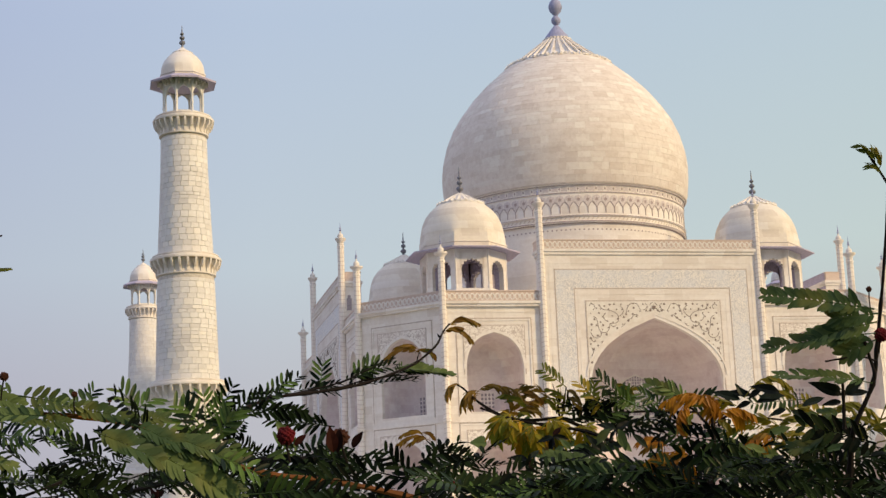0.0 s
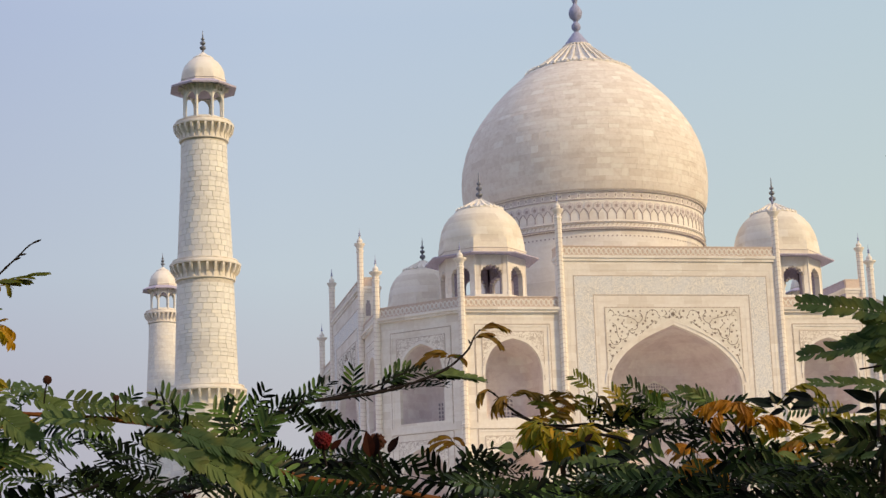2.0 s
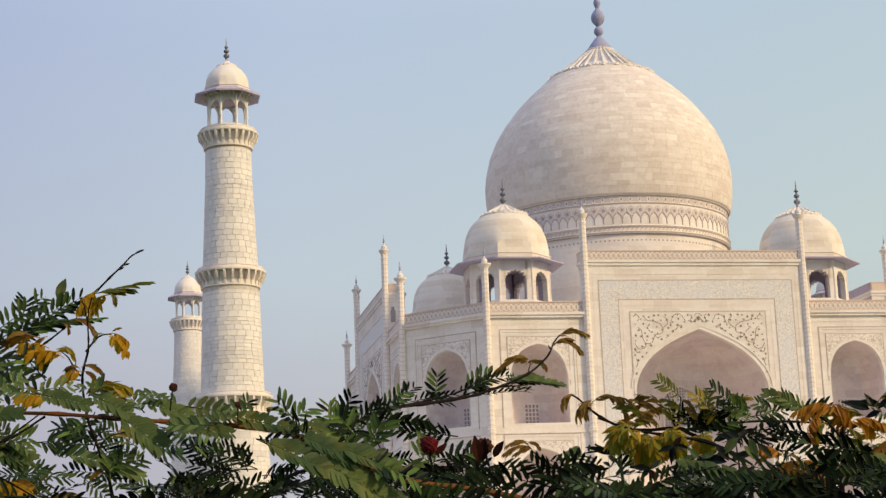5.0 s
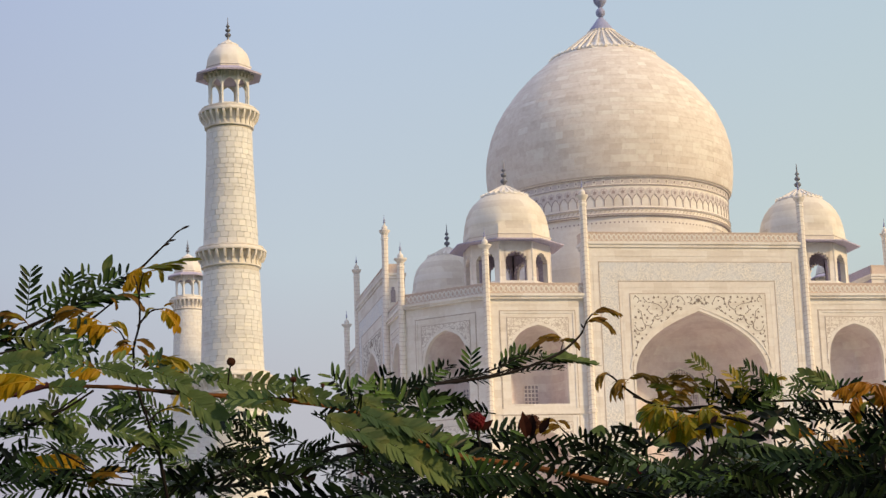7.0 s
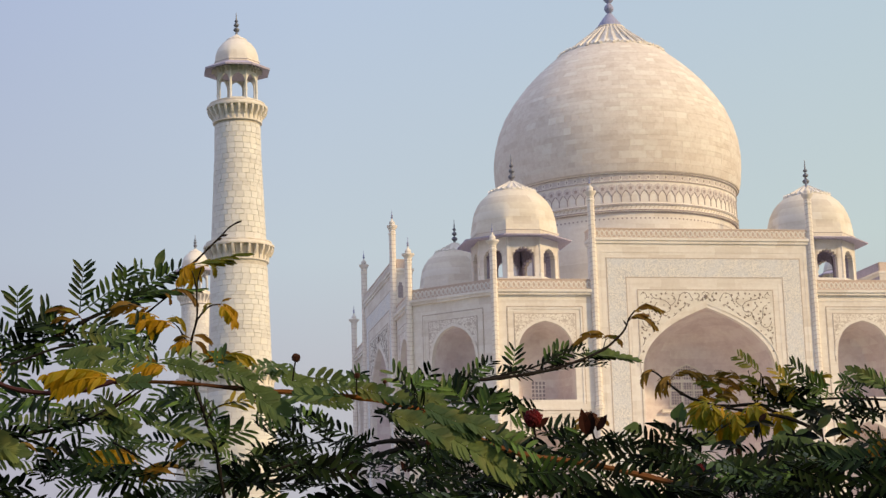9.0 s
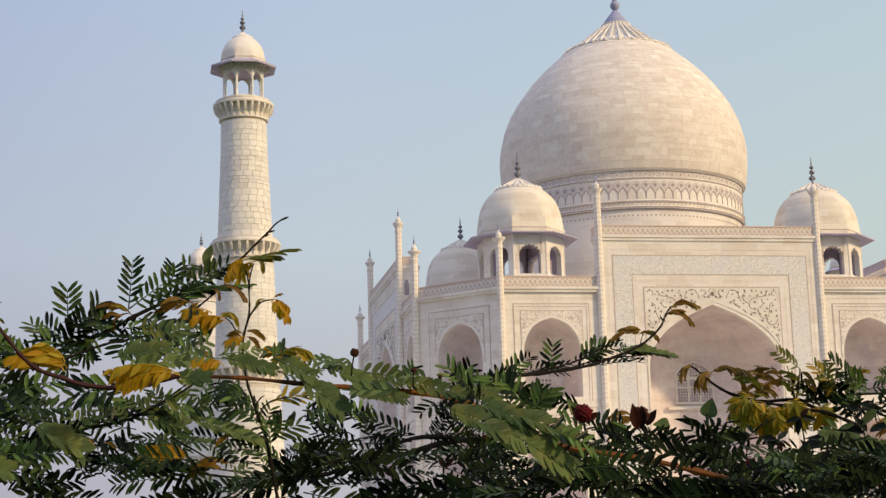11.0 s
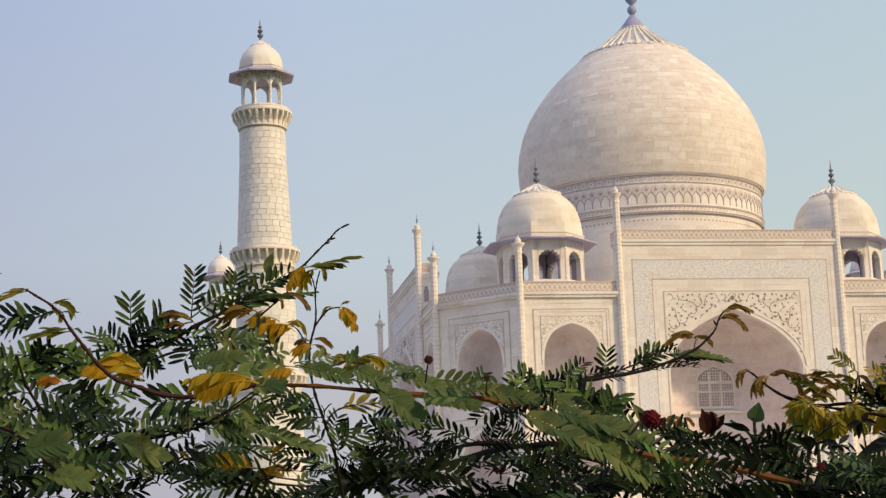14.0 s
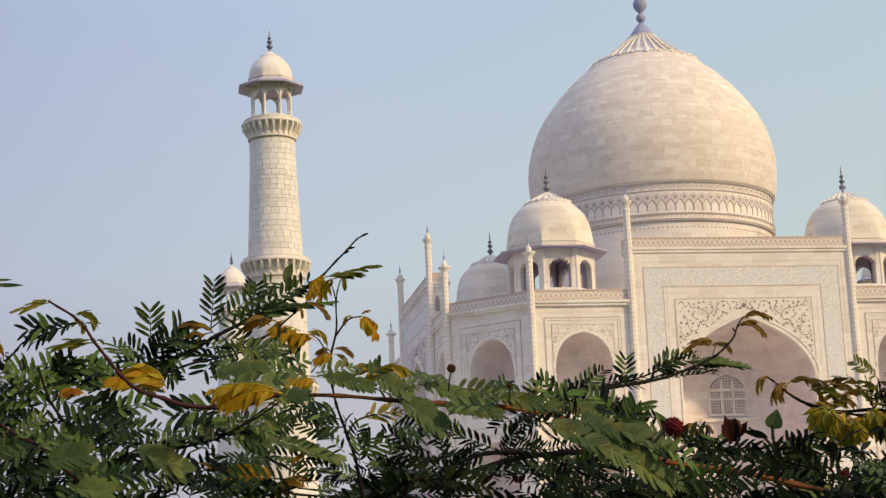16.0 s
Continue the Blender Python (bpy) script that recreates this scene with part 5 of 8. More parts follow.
twig(0.0009, 0.003, BARK, (-55.620, -184.840, 4.459), (-55.624, -184.832, 4.444), (-55.626, -184.825, 4.425), (-55.625, -184.817, 4.401), (-55.626, -184.809, 4.384), (-55.632, -184.802, 4.361), (-55.634, -184.794, 4.344), (-55.631, -184.786, 4.313), (-55.625, -184.778, 4.285), (-55.616, -184.771, 4.260), (-55.608, -184.763, 4.238), (-55.597, -184.755, 4.207), (-55.590, -184.748, 4.172), (-55.580, -184.740, 4.120))
twig(0.0008, 0.0012, BARK, (-55.634, -184.840, 4.454), (-55.630, -184.840, 4.443), (-55.627, -184.840, 4.426))
twig(0.0016, 0.0009, BARK, (-55.628, -184.840, 4.379), (-55.616, -184.840, 4.395), (-55.606, -184.840, 4.403), (-55.592, -184.840, 4.405))
lone('amber', (-55.597, -184.840, 4.404), (-55.565, -184.840, 4.375), 12)
lone('amber', (-55.592, -184.830, 4.407), (-55.566, -184.830, 4.394), 25)
lone('amber', (-55.596, -184.850, 4.400), (-55.576, -184.850, 4.382), 35)
lone('young', (-55.591, -184.840, 4.407), (-55.580, -184.840, 4.414), 30)
lone('lime', (-55.601, -184.840, 4.404), (-55.618, -184.840, 4.397), 20)
lone('amber', (-55.658, -184.850, 4.368), (-55.717, -184.850, 4.379), 10)
lone('amber', (-55.662, -184.860, 4.373), (-55.711, -184.860, 4.373), 28)
lone('amber', (-55.666, -184.850, 4.379), (-55.694, -184.850, 4.361), 40)
lone('amber', (-55.680, -184.840, 4.384), (-55.720, -184.840, 4.391), 20)
twig(0.0014, 0.0008, BARK, (-55.635, -184.840, 4.344), (-55.645, -184.840, 4.357), (-55.653, -184.840, 4.371), (-55.662, -184.840, 4.379))
lone('lime', (-55.643, -184.840, 4.357), (-55.659, -184.840, 4.387), 50)
lone('young', (-55.635, -184.840, 4.356), (-55.607, -184.840, 4.352), 14)
lone('young', (-55.633, -184.840, 4.350), (-55.612, -184.840, 4.337), 25)
lone('bronze', (-55.635, -184.840, 4.352), (-55.656, -184.840, 4.357), 20)
lone('amber', (-55.633, -184.850, 4.348), (-55.662, -184.850, 4.343), 18)
lone('young', (-55.637, -184.840, 4.351), (-55.656, -184.840, 4.348), 30)
twig(0.0012, 0.0008, BARK, (-55.636, -184.840, 4.338), (-55.652, -184.840, 4.338), (-55.666, -184.840, 4.325))
lone('amber', (-55.562, -185.000, 4.291), (-55.614, -185.000, 4.315), 12)
lone('young', (-55.575, -185.000, 4.302), (-55.616, -185.000, 4.307), 30)
lone('amber', (-55.569, -185.000, 4.296), (-55.602, -185.000, 4.302), 30)
lone('amber', (-55.673, -185.020, 4.285), (-55.711, -185.020, 4.296), 14)
lone('amber', (-55.675, -185.020, 4.291), (-55.706, -185.020, 4.288), 30)
lone('young', (-55.685, -185.000, 4.279), (-55.694, -185.000, 4.306), 40)
twig(0.0014, 0.0009, BARK, (-55.613, -184.800, 4.235), (-55.605, -184.800, 4.251), (-55.592, -184.800, 4.261), (-55.571, -184.800, 4.267))
lone('yfern', (-55.594, -184.800, 4.259), (-55.542, -184.800, 4.277), 30)
lone('fern', (-55.584, -184.800, 4.264), (-55.504, -184.800, 4.273), 12)
twig(0.0012, 0.0006, BARK, (-55.617, -184.800, 4.241), (-55.614, -184.800, 4.257), (-55.618, -184.800, 4.267))
twig(0.0012, 0.0006, BARK, (-55.615, -184.800, 4.257), (-55.608, -184.800, 4.266), (-55.603, -184.800, 4.269))
lone('fern', (-55.602, -184.780, 4.230), (-55.592, -184.780, 4.253), 75)
lone('fern', (-55.595, -184.780, 4.215), (-55.574, -184.780, 4.236), 60)
lone('fern', (-55.593, -184.780, 4.197), (-55.595, -184.780, 4.228), 70)
lone('fern', (-55.595, -184.780, 4.209), (-55.549, -184.780, 4.231), 55)
lone('fern', (-55.629, -184.800, 4.278), (-55.658, -184.800, 4.270), 40)
lone('fern', (-55.621, -184.800, 4.260), (-55.670, -184.800, 4.277), 45)
lone('fern', (-55.617, -184.800, 4.249), (-55.658, -184.800, 4.252), 60)
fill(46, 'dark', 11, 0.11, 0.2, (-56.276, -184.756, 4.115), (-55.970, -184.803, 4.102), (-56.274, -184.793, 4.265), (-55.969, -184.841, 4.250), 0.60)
leaf('amber', (-55.738, -185.301, 4.239), (-55.823, -185.288, 4.247), 8)
leaf('amber', (-55.746, -185.280, 4.247), (-55.818, -185.267, 4.240), 25)
leaf('dark', (-55.828, -184.533, 4.199), (-55.793, -184.546, 4.236), 80)
leaf('dark', (-55.833, -184.528, 4.181), (-55.859, -184.537, 4.244), 80)
fill(9, 'dark', 14, 0.11, 0.2, (-55.962, -184.338, 4.114), (-55.534, -184.405, 4.096), (-55.961, -184.358, 4.208), (-55.533, -184.424, 4.190), 0.70)
fill(4, 'fern', 15, 0.1, 0.2, (-55.788, -184.786, 4.139), (-55.549, -184.823, 4.129), (-55.788, -184.805, 4.234), (-55.548, -184.843, 4.224), 0.30)
twig(0.0012, 0.0034, PURPLE, (-56.005, -185.280, 4.356), (-55.995, -185.275, 4.350), (-55.977, -185.270, 4.339), (-55.964, -185.265, 4.326), (-55.955, -185.260, 4.312), (-55.939, -185.255, 4.291), (-55.923, -185.250, 4.271), (-55.903, -185.245, 4.254), (-55.874, -185.240, 4.244), (-55.848, -185.235, 4.236), (-55.808, -185.230, 4.233), (-55.774, -185.225, 4.238), (-55.738, -185.220, 4.249))
lone('oplume', (-56.003, -185.250, 4.359), (-56.038, -185.250, 4.354), 12)
lone('oplume', (-56.004, -185.250, 4.362), (-56.027, -185.250, 4.358), 35)
lone('oplume', (-55.953, -185.250, 4.310), (-55.993, -185.250, 4.310), 10)
lone('oplume', (-55.955, -185.250, 4.314), (-55.981, -185.250, 4.314), 35)
lone('lime', (-55.978, -185.250, 4.341), (-55.953, -185.250, 4.341), 30)
lone('lime', (-55.977, -185.250, 4.338), (-55.964, -185.250, 4.325), 45)
lone('lime', (-55.974, -185.250, 4.342), (-55.951, -185.250, 4.332), 20)
lone('lime', (-55.979, -185.250, 4.338), (-55.968, -185.250, 4.333), 60)
lone('lime', (-55.965, -185.250, 4.330), (-55.979, -185.250, 4.334), 40)
lone('lime', (-55.953, -185.250, 4.312), (-55.943, -185.250, 4.311), 30)
lone('shoot', (-55.965, -185.250, 4.334), (-55.944, -185.250, 4.334), 60)
lone('long', (-55.977, -185.200, 4.344), (-56.036, -185.200, 4.323), 35)
lone('fern', (-55.994, -185.200, 4.341), (-56.040, -185.200, 4.335), 60)
lone('single', (-56.014, -185.200, 4.336), (-56.021, -185.200, 4.353), 85)
lone('dark', (-55.981, -185.200, 4.343), (-56.027, -185.200, 4.325), 20)
twig(0.0016, 0.001, BARK, (-56.061, -185.200, 4.297), (-56.047, -185.200, 4.311), (-56.035, -185.200, 4.322), (-55.978, -185.200, 4.343))
lone('shoot', (-56.077, -185.200, 4.396), (-56.052, -185.200, 4.397), 70)
lone('shoot', (-56.077, -185.200, 4.390), (-56.039, -185.200, 4.390), 80)
lone('long', (-56.067, -185.200, 4.325), (-56.106, -185.200, 4.332), 50)
lone('young', (-56.063, -185.200, 4.297), (-56.080, -185.200, 4.325), 30)
lone('fern', (-56.046, -184.950, 4.311), (-55.958, -184.950, 4.332), 55)
lone('fern', (-55.987, -184.950, 4.301), (-56.037, -184.950, 4.331), 60)
lone('long', (-55.938, -184.950, 4.306), (-55.979, -184.950, 4.333), 60)
lone('fern', (-56.013, -184.950, 4.294), (-55.945, -184.950, 4.323), 60)
lone('dark', (-55.961, -184.950, 4.306), (-56.025, -184.950, 4.332), 55)
lone('fern', (-56.035, -184.950, 4.302), (-56.079, -184.950, 4.322), 50)
lone('dark', (-56.020, -184.950, 4.311), (-55.994, -184.950, 4.338), 70)
lone('long', (-55.916, -184.950, 4.292), (-55.950, -184.950, 4.319), 50)
lone('fern', (-56.046, -184.950, 4.295), (-56.002, -184.950, 4.320), 70)
lone('long', (-55.957, -184.950, 4.293), (-56.002, -184.950, 4.313), 50)
lone('amber', (-55.873, -185.220, 4.254), (-55.917, -185.220, 4.284), 25)
lone('amber', (-55.877, -185.220, 4.264), (-55.910, -185.220, 4.285), 40)
lone('amber', (-55.873, -185.220, 4.266), (-55.900, -185.220, 4.290), 15)
lone('amber', (-55.906, -185.220, 4.262), (-55.938, -185.220, 4.273), 12)
lone('amber', (-55.870, -185.220, 4.258), (-55.892, -185.220, 4.279), 50)
lone('amber', (-55.901, -185.220, 4.264), (-55.924, -185.220, 4.278), 40)
lone('flame', (-55.971, -185.100, 4.266), (-55.999, -185.100, 4.276), 20)
lone('flame', (-55.979, -185.100, 4.267), (-55.992, -185.100, 4.269), 40)
twig(0.0016, 0.0034, BARK, (-56.033, -185.050, 4.311), (-56.022, -185.033, 4.276), (-56.008, -185.017, 4.251), (-55.991, -185.000, 4.224), (-55.979, -184.983, 4.200), (-55.974, -184.967, 4.171), (-55.963, -184.950, 4.142))
twig(0.0018, 0.0026, PURPLE, (-56.097, -185.150, 4.253), (-56.057, -185.150, 4.218), (-56.030, -185.150, 4.204), (-56.007, -185.150, 4.187), (-55.990, -185.150, 4.169), (-55.970, -185.150, 4.150), (-55.943, -185.150, 4.126))
twig(0.004, 0.0035, BARK, (-56.100, -185.000, 4.341), (-56.082, -185.000, 4.319), (-56.069, -185.000, 4.299), (-56.056, -185.000, 4.278))
lone('long', (-56.009, -185.000, 4.253), (-55.936, -185.020, 4.245), 50)
lone('long', (-55.997, -185.000, 4.234), (-55.942, -185.020, 4.210), 60)
lone('long', (-55.983, -185.000, 4.209), (-55.936, -185.020, 4.194), 50)
lone('long', (-55.975, -185.000, 4.183), (-55.937, -185.020, 4.172), 60)
lone('long', (-56.017, -185.000, 4.267), (-56.080, -185.020, 4.279), 45)
lone('long', (-56.006, -185.000, 4.247), (-56.072, -185.020, 4.241), 55)
lone('long', (-55.991, -185.000, 4.222), (-56.049, -185.020, 4.233), 50)
lone('long', (-56.026, -185.000, 4.286), (-56.069, -185.020, 4.312), 60)
lone('fern', (-56.019, -185.000, 4.277), (-55.969, -185.020, 4.260), 55)
lone('long', (-56.035, -185.000, 4.310), (-56.073, -185.020, 4.323), 60)
lone('fern', (-55.984, -185.000, 4.213), (-56.004, -185.020, 4.183), 60)
lone('fern', (-55.977, -185.000, 4.194), (-55.951, -185.020, 4.158), 60)
lone('long', (-56.042, -185.000, 4.248), (-56.104, -185.020, 4.262), 50)
lone('long', (-56.049, -185.000, 4.207), (-56.111, -185.020, 4.222), 45)
lone('fern', (-56.006, -185.000, 4.250), (-55.965, -185.020, 4.225), 70)
lone('long', (-56.053, -185.000, 4.288), (-56.105, -185.020, 4.309), 55)
lone('long', (-56.031, -185.000, 4.303), (-55.999, -185.020, 4.277), 70)
lone('long', (-56.071, -185.000, 4.267), (-56.033, -185.020, 4.286), 70)
lone('long', (-56.099, -185.000, 4.289), (-56.040, -185.020, 4.264), 60)
lone('long', (-55.973, -185.000, 4.169), (-56.011, -185.020, 4.147), 60)
lone('fern', (-56.027, -185.000, 4.207), (-55.990, -185.020, 4.219), 60)
lone('shade', (-55.986, -184.800, 4.292), (-55.933, -184.800, 4.274), 50)
lone('shade', (-55.990, -184.800, 4.284), (-55.947, -184.800, 4.297), 60)
lone('shade', (-55.975, -184.800, 4.270), (-55.935, -184.800, 4.278), 40)
lone('shade', (-56.057, -184.800, 4.233), (-55.986, -184.800, 4.256), 40)
lone('shade', (-56.095, -184.800, 4.211), (-56.041, -184.800, 4.225), 50)
lone('dark', (-55.953, -184.950, 4.261), (-55.888, -184.950, 4.280), 55)
lone('long', (-55.942, -184.970, 4.261), (-55.891, -184.970, 4.275), 62)
twig(0.001, 0.0006, BARK, (-55.931, -184.950, 4.260), (-55.912, -184.950, 4.267), (-55.896, -184.950, 4.270), (-55.875, -184.950, 4.263))
lone('fern', (-55.803, -185.200, 4.236), (-55.862, -185.200, 4.233), 62)
lone('long', (-55.814, -185.200, 4.236), (-55.872, -185.200, 4.227), 55)
lone('fern', (-55.837, -185.200, 4.237), (-55.814, -185.200, 4.214), 60)
lone('long', (-55.991, -184.700, 4.256), (-55.880, -184.700, 4.273), 42)
lone('fern', (-55.983, -184.700, 4.249), (-55.899, -184.700, 4.270), 55)
twig(0.003, 0.001, BARK, (-56.004, -184.600, 4.199), (-55.953, -184.607, 4.221), (-55.928, -184.613, 4.232), (-55.906, -184.620, 4.237), (-55.868, -184.627, 4.242), (-55.825, -184.633, 4.253), (-55.782, -184.640, 4.261), (-55.755, -184.647, 4.274), (-55.725, -184.653, 4.294), (-55.696, -184.660, 4.315))
twig(0.0014, 0.001, BARK, (-55.952, -184.630, 4.219), (-55.934, -184.630, 4.233), (-55.917, -184.630, 4.238), (-55.889, -184.630, 4.245))
lone('long', (-55.919, -184.630, 4.232), (-55.852, -184.630, 4.268), 68)
lone('long', (-55.851, -184.630, 4.250), (-55.777, -184.630, 4.278), 62)
lone('fern', (-55.842, -184.630, 4.255), (-55.789, -184.630, 4.271), 50)
lone('dark', (-55.829, -184.630, 4.253), (-55.747, -184.630, 4.274), 35)
lone('wide', (-55.783, -184.630, 4.264), (-55.711, -184.630, 4.247), 50)
lone('wide', (-55.773, -184.630, 4.260), (-55.723, -184.630, 4.240), 60)
lone('long', (-55.910, -184.630, 4.237), (-55.948, -184.630, 4.258), 55)
lone('long', (-55.893, -184.630, 4.240), (-55.952, -184.630, 4.269), 45)
lone('fern', (-55.754, -184.630, 4.274), (-55.714, -184.630, 4.279), 60)
lone('fern', (-55.747, -184.630, 4.277), (-55.764, -184.630, 4.298), 70)
lone('broad', (-55.913, -185.200, 4.194), (-55.847, -185.200, 4.162), 60)
lone('broad', (-55.901, -185.200, 4.186), (-55.856, -185.200, 4.167), 50)
lone('long', (-55.992, -185.050, 4.167), (-55.884, -185.050, 4.178), 45)
lone('long', (-55.946, -185.050, 4.164), (-55.888, -185.050, 4.171), 60)
lone('long', (-55.977, -185.000, 4.154), (-55.905, -185.000, 4.148), 50)
lone('dark', (-55.888, -183.800, 4.209), (-55.866, -183.800, 4.266), 75)
lone('dark', (-55.829, -183.800, 4.213), (-55.816, -183.800, 4.276), 75)
lone('dark', (-55.788, -183.800, 4.226), (-55.769, -183.800, 4.286), 70)
lone('dark', (-55.848, -183.800, 4.219), (-55.885, -183.800, 4.256), 65)
lone('dark', (-55.801, -183.800, 4.238), (-55.720, -183.800, 4.258), 60)
lone('dark', (-55.868, -183.800, 4.220), (-55.910, -183.800, 4.243), 60)
lone('dark', (-55.768, -183.800, 4.216), (-55.818, -183.800, 4.252), 60)
lone('fern', (-55.723, -184.500, 4.166), (-55.772, -184.500, 4.197), 75)
lone('fern', (-55.743, -184.500, 4.167), (-55.716, -184.500, 4.193), 70)
lone('fern', (-55.775, -184.500, 4.172), (-55.815, -184.500, 4.193), 70)
lone('dusk', (-55.798, -184.900, 4.180), (-55.814, -184.900, 4.205), 70)
lone('dusk', (-55.828, -184.900, 4.175), (-55.835, -184.900, 4.204), 75)
lone('dusk', (-55.798, -184.900, 4.180), (-55.790, -184.900, 4.200), 70)
lone('young', (-55.840, -185.000, 4.178), (-55.866, -185.000, 4.192), 12)
lone('young', (-55.831, -185.000, 4.185), (-55.815, -185.000, 4.182), 20)
lone('amber', (-55.706, -184.660, 4.187), (-55.782, -184.660, 4.195), 10)
lone('amber', (-55.716, -184.660, 4.198), (-55.777, -184.660, 4.208), 22)
lone('amber', (-55.724, -184.660, 4.201), (-55.750, -184.660, 4.188), 45)
lone('amber', (-55.750, -184.660, 4.204), (-55.780, -184.660, 4.191), 35)
lone('amber', (-55.709, -184.660, 4.191), (-55.739, -184.660, 4.207), 20)
twig(0.0012, 0.002, BARK, (-55.740, -184.660, 4.197), (-55.709, -184.508, 4.198), (-55.679, -184.357, 4.199), (-55.609, -184.205, 4.198), (-55.512, -184.053, 4.202), (-55.404, -183.902, 4.224), (-55.287, -183.750, 4.267))
lone('bronze', (-55.630, -184.500, 4.184), (-55.707, -184.500, 4.186), 20)
lone('bronze', (-55.661, -184.500, 4.181), (-55.705, -184.500, 4.177), 40)
twig(0.0016, 0.001, BARK, (-55.743, -185.000, 4.193), (-55.720, -185.000, 4.180), (-55.687, -185.000, 4.160))
lone('fern', (-55.548, -184.000, 4.321), (-55.614, -184.000, 4.369), 60)
lone('fern', (-55.544, -184.000, 4.304), (-55.632, -184.000, 4.348), 55)
lone('broad', (-55.689, -184.000, 4.312), (-55.588, -184.000, 4.292), 45)
lone('broad', (-55.638, -184.000, 4.298), (-55.534, -184.000, 4.269), 50)
lone('fern', (-55.629, -184.000, 4.391), (-55.656, -184.000, 4.327), 65)
lone('long', (-55.647, -184.000, 4.388), (-55.677, -184.000, 4.353), 60)
lone('fern', (-55.587, -184.000, 4.392), (-55.631, -184.000, 4.363), 60)
lone('long', (-55.655, -184.000, 4.270), (-55.604, -184.000, 4.228), 60)
lone('fern', (-55.546, -184.000, 4.229), (-55.592, -184.000, 4.282), 60)
lone('young', (-55.595, -184.000, 4.277), (-55.636, -184.000, 4.270), 15)
lone('long', (-55.590, -184.000, 4.268), (-55.687, -184.000, 4.287), 50)
lone('long', (-55.548, -184.000, 4.250), (-55.634, -184.000, 4.261), 50)
lone('fern', (-55.505, -184.000, 4.227), (-55.558, -184.000, 4.256), 60)
lone('broad', (-55.502, -184.000, 4.262), (-55.393, -184.000, 4.226), 45)
lone('long', (-55.536, -184.000, 4.282), (-55.573, -184.000, 4.316), 60)
lone('single', (-55.753, -185.150, 4.233), (-55.735, -185.150, 4.211), 80)
lone('dark', (-55.369, -184.000, 4.276), (-55.460, -184.000, 4.326), 55)
lone('dark', (-55.359, -184.000, 4.258), (-55.448, -184.000, 4.291), 50)
lone('dark', (-55.325, -184.000, 4.285), (-55.390, -184.000, 4.324), 60)
lone('dark', (-55.389, -184.000, 4.265), (-55.436, -184.000, 4.310), 70)
lone('dark', (-55.339, -184.000, 4.270), (-55.353, -184.000, 4.319), 60)
lone('dark', (-55.417, -184.000, 4.241), (-55.487, -184.000, 4.265), 55)
lone('dark', (-55.329, -184.000, 4.244), (-55.416, -184.000, 4.263), 50)
fill(3, 'dark', 72, 0.11, 0.2, (-55.566, -184.392, 4.168), (-55.385, -184.430, 4.161), (-55.566, -184.419, 4.295), (-55.385, -184.456, 4.288), 0.40)
fill(12, 'dark', 73, 0.11, 0.2, (-55.158, -184.011, 4.140), (-54.856, -184.058, 4.128), (-55.157, -184.036, 4.263), (-54.855, -184.083, 4.251), 0.60)
fill(8, 'dark', 74, 0.11, 0.2, (-54.686, -184.785, 4.091), (-54.497, -184.820, 4.085), (-54.687, -184.802, 4.177), (-54.497, -184.837, 4.171), 0.50)
fill(7, 'dark', 82, 0.1, 0.2, (-56.185, -184.486, 4.257), (-56.035, -184.510, 4.251), (-56.184, -184.506, 4.353), (-56.034, -184.530, 4.347), 0.40)
fill(9, 'dark', 83, 0.1, 0.2, (-55.768, -184.686, 4.104), (-55.561, -184.724, 4.097), (-55.769, -184.701, 4.178), (-55.561, -184.739, 4.172), 0.30)
fill(10, 'dark', 84, 0.07, 0.2, (-54.429, -183.984, 4.282), (-54.239, -184.023, 4.275), (-54.429, -184.003, 4.377), (-54.240, -184.043, 4.370), 0.30)
fill(6, 'dark', 85, 0.09, 0.2, (-54.781, -184.349, 4.148), (-54.655, -184.376, 4.143), (-54.781, -184.365, 4.226), (-54.655, -184.392, 4.220), 0.40)
spray(0.04, 0.08, 'fern', 0.3, 50, (40, 85), 81, (-55.551, -184.728, 4.259), (-55.486, -184.740, 4.248), (-55.421, -184.750, 4.230))
leaf('broad', (-55.355, -185.139, 4.224), (-55.279, -185.148, 4.191), 50)
leaf('broad', (-55.310, -185.135, 4.210), (-55.223, -185.147, 4.176), 45)
leaf('long', (-55.275, -185.139, 4.192), (-55.188, -185.151, 4.158), 50)
leaf('broad', (-55.351, -185.117, 4.217), (-55.309, -185.121, 4.190), 60)
fill(11, 'dark', 86, 0.1, 0.2, (-55.072, -185.072, 4.079), (-54.863, -185.111, 4.072), (-55.073, -185.088, 4.157), (-54.863, -185.126, 4.150), 0.20)
twig(0.0024, 0.0048, WOOD, (-55.743, -185.159, 4.256), (-55.655, -185.128, 4.256), (-55.586, -185.094, 4.253), (-55.515, -185.060, 4.251), (-55.414, -185.030, 4.246), (-55.333, -184.996, 4.233), (-55.246, -184.958, 4.198), (-55.171, -184.920, 4.176), (-55.062, -184.890, 4.162), (-54.966, -184.857, 4.144), (-54.851, -184.825, 4.114), (-54.766, -184.782, 4.054))
spray(0.041, 0.062, 'leafy', 0.15, 35, (15, 75), 21, (-55.695, -185.090, 4.288), (-55.621, -185.084, 4.282), (-55.532, -185.079, 4.267), (-55.441, -185.074, 4.258))
spray(0.077, 0.1, 'dark', 0.1, 40, (15, 75), 23, (-55.451, -185.121, 4.242), (-55.350, -185.064, 4.220), (-55.259, -185.003, 4.185), (-55.163, -184.942, 4.148))
leaf('broad', (-55.583, -185.143, 4.253), (-55.527, -185.150, 4.212), 66)
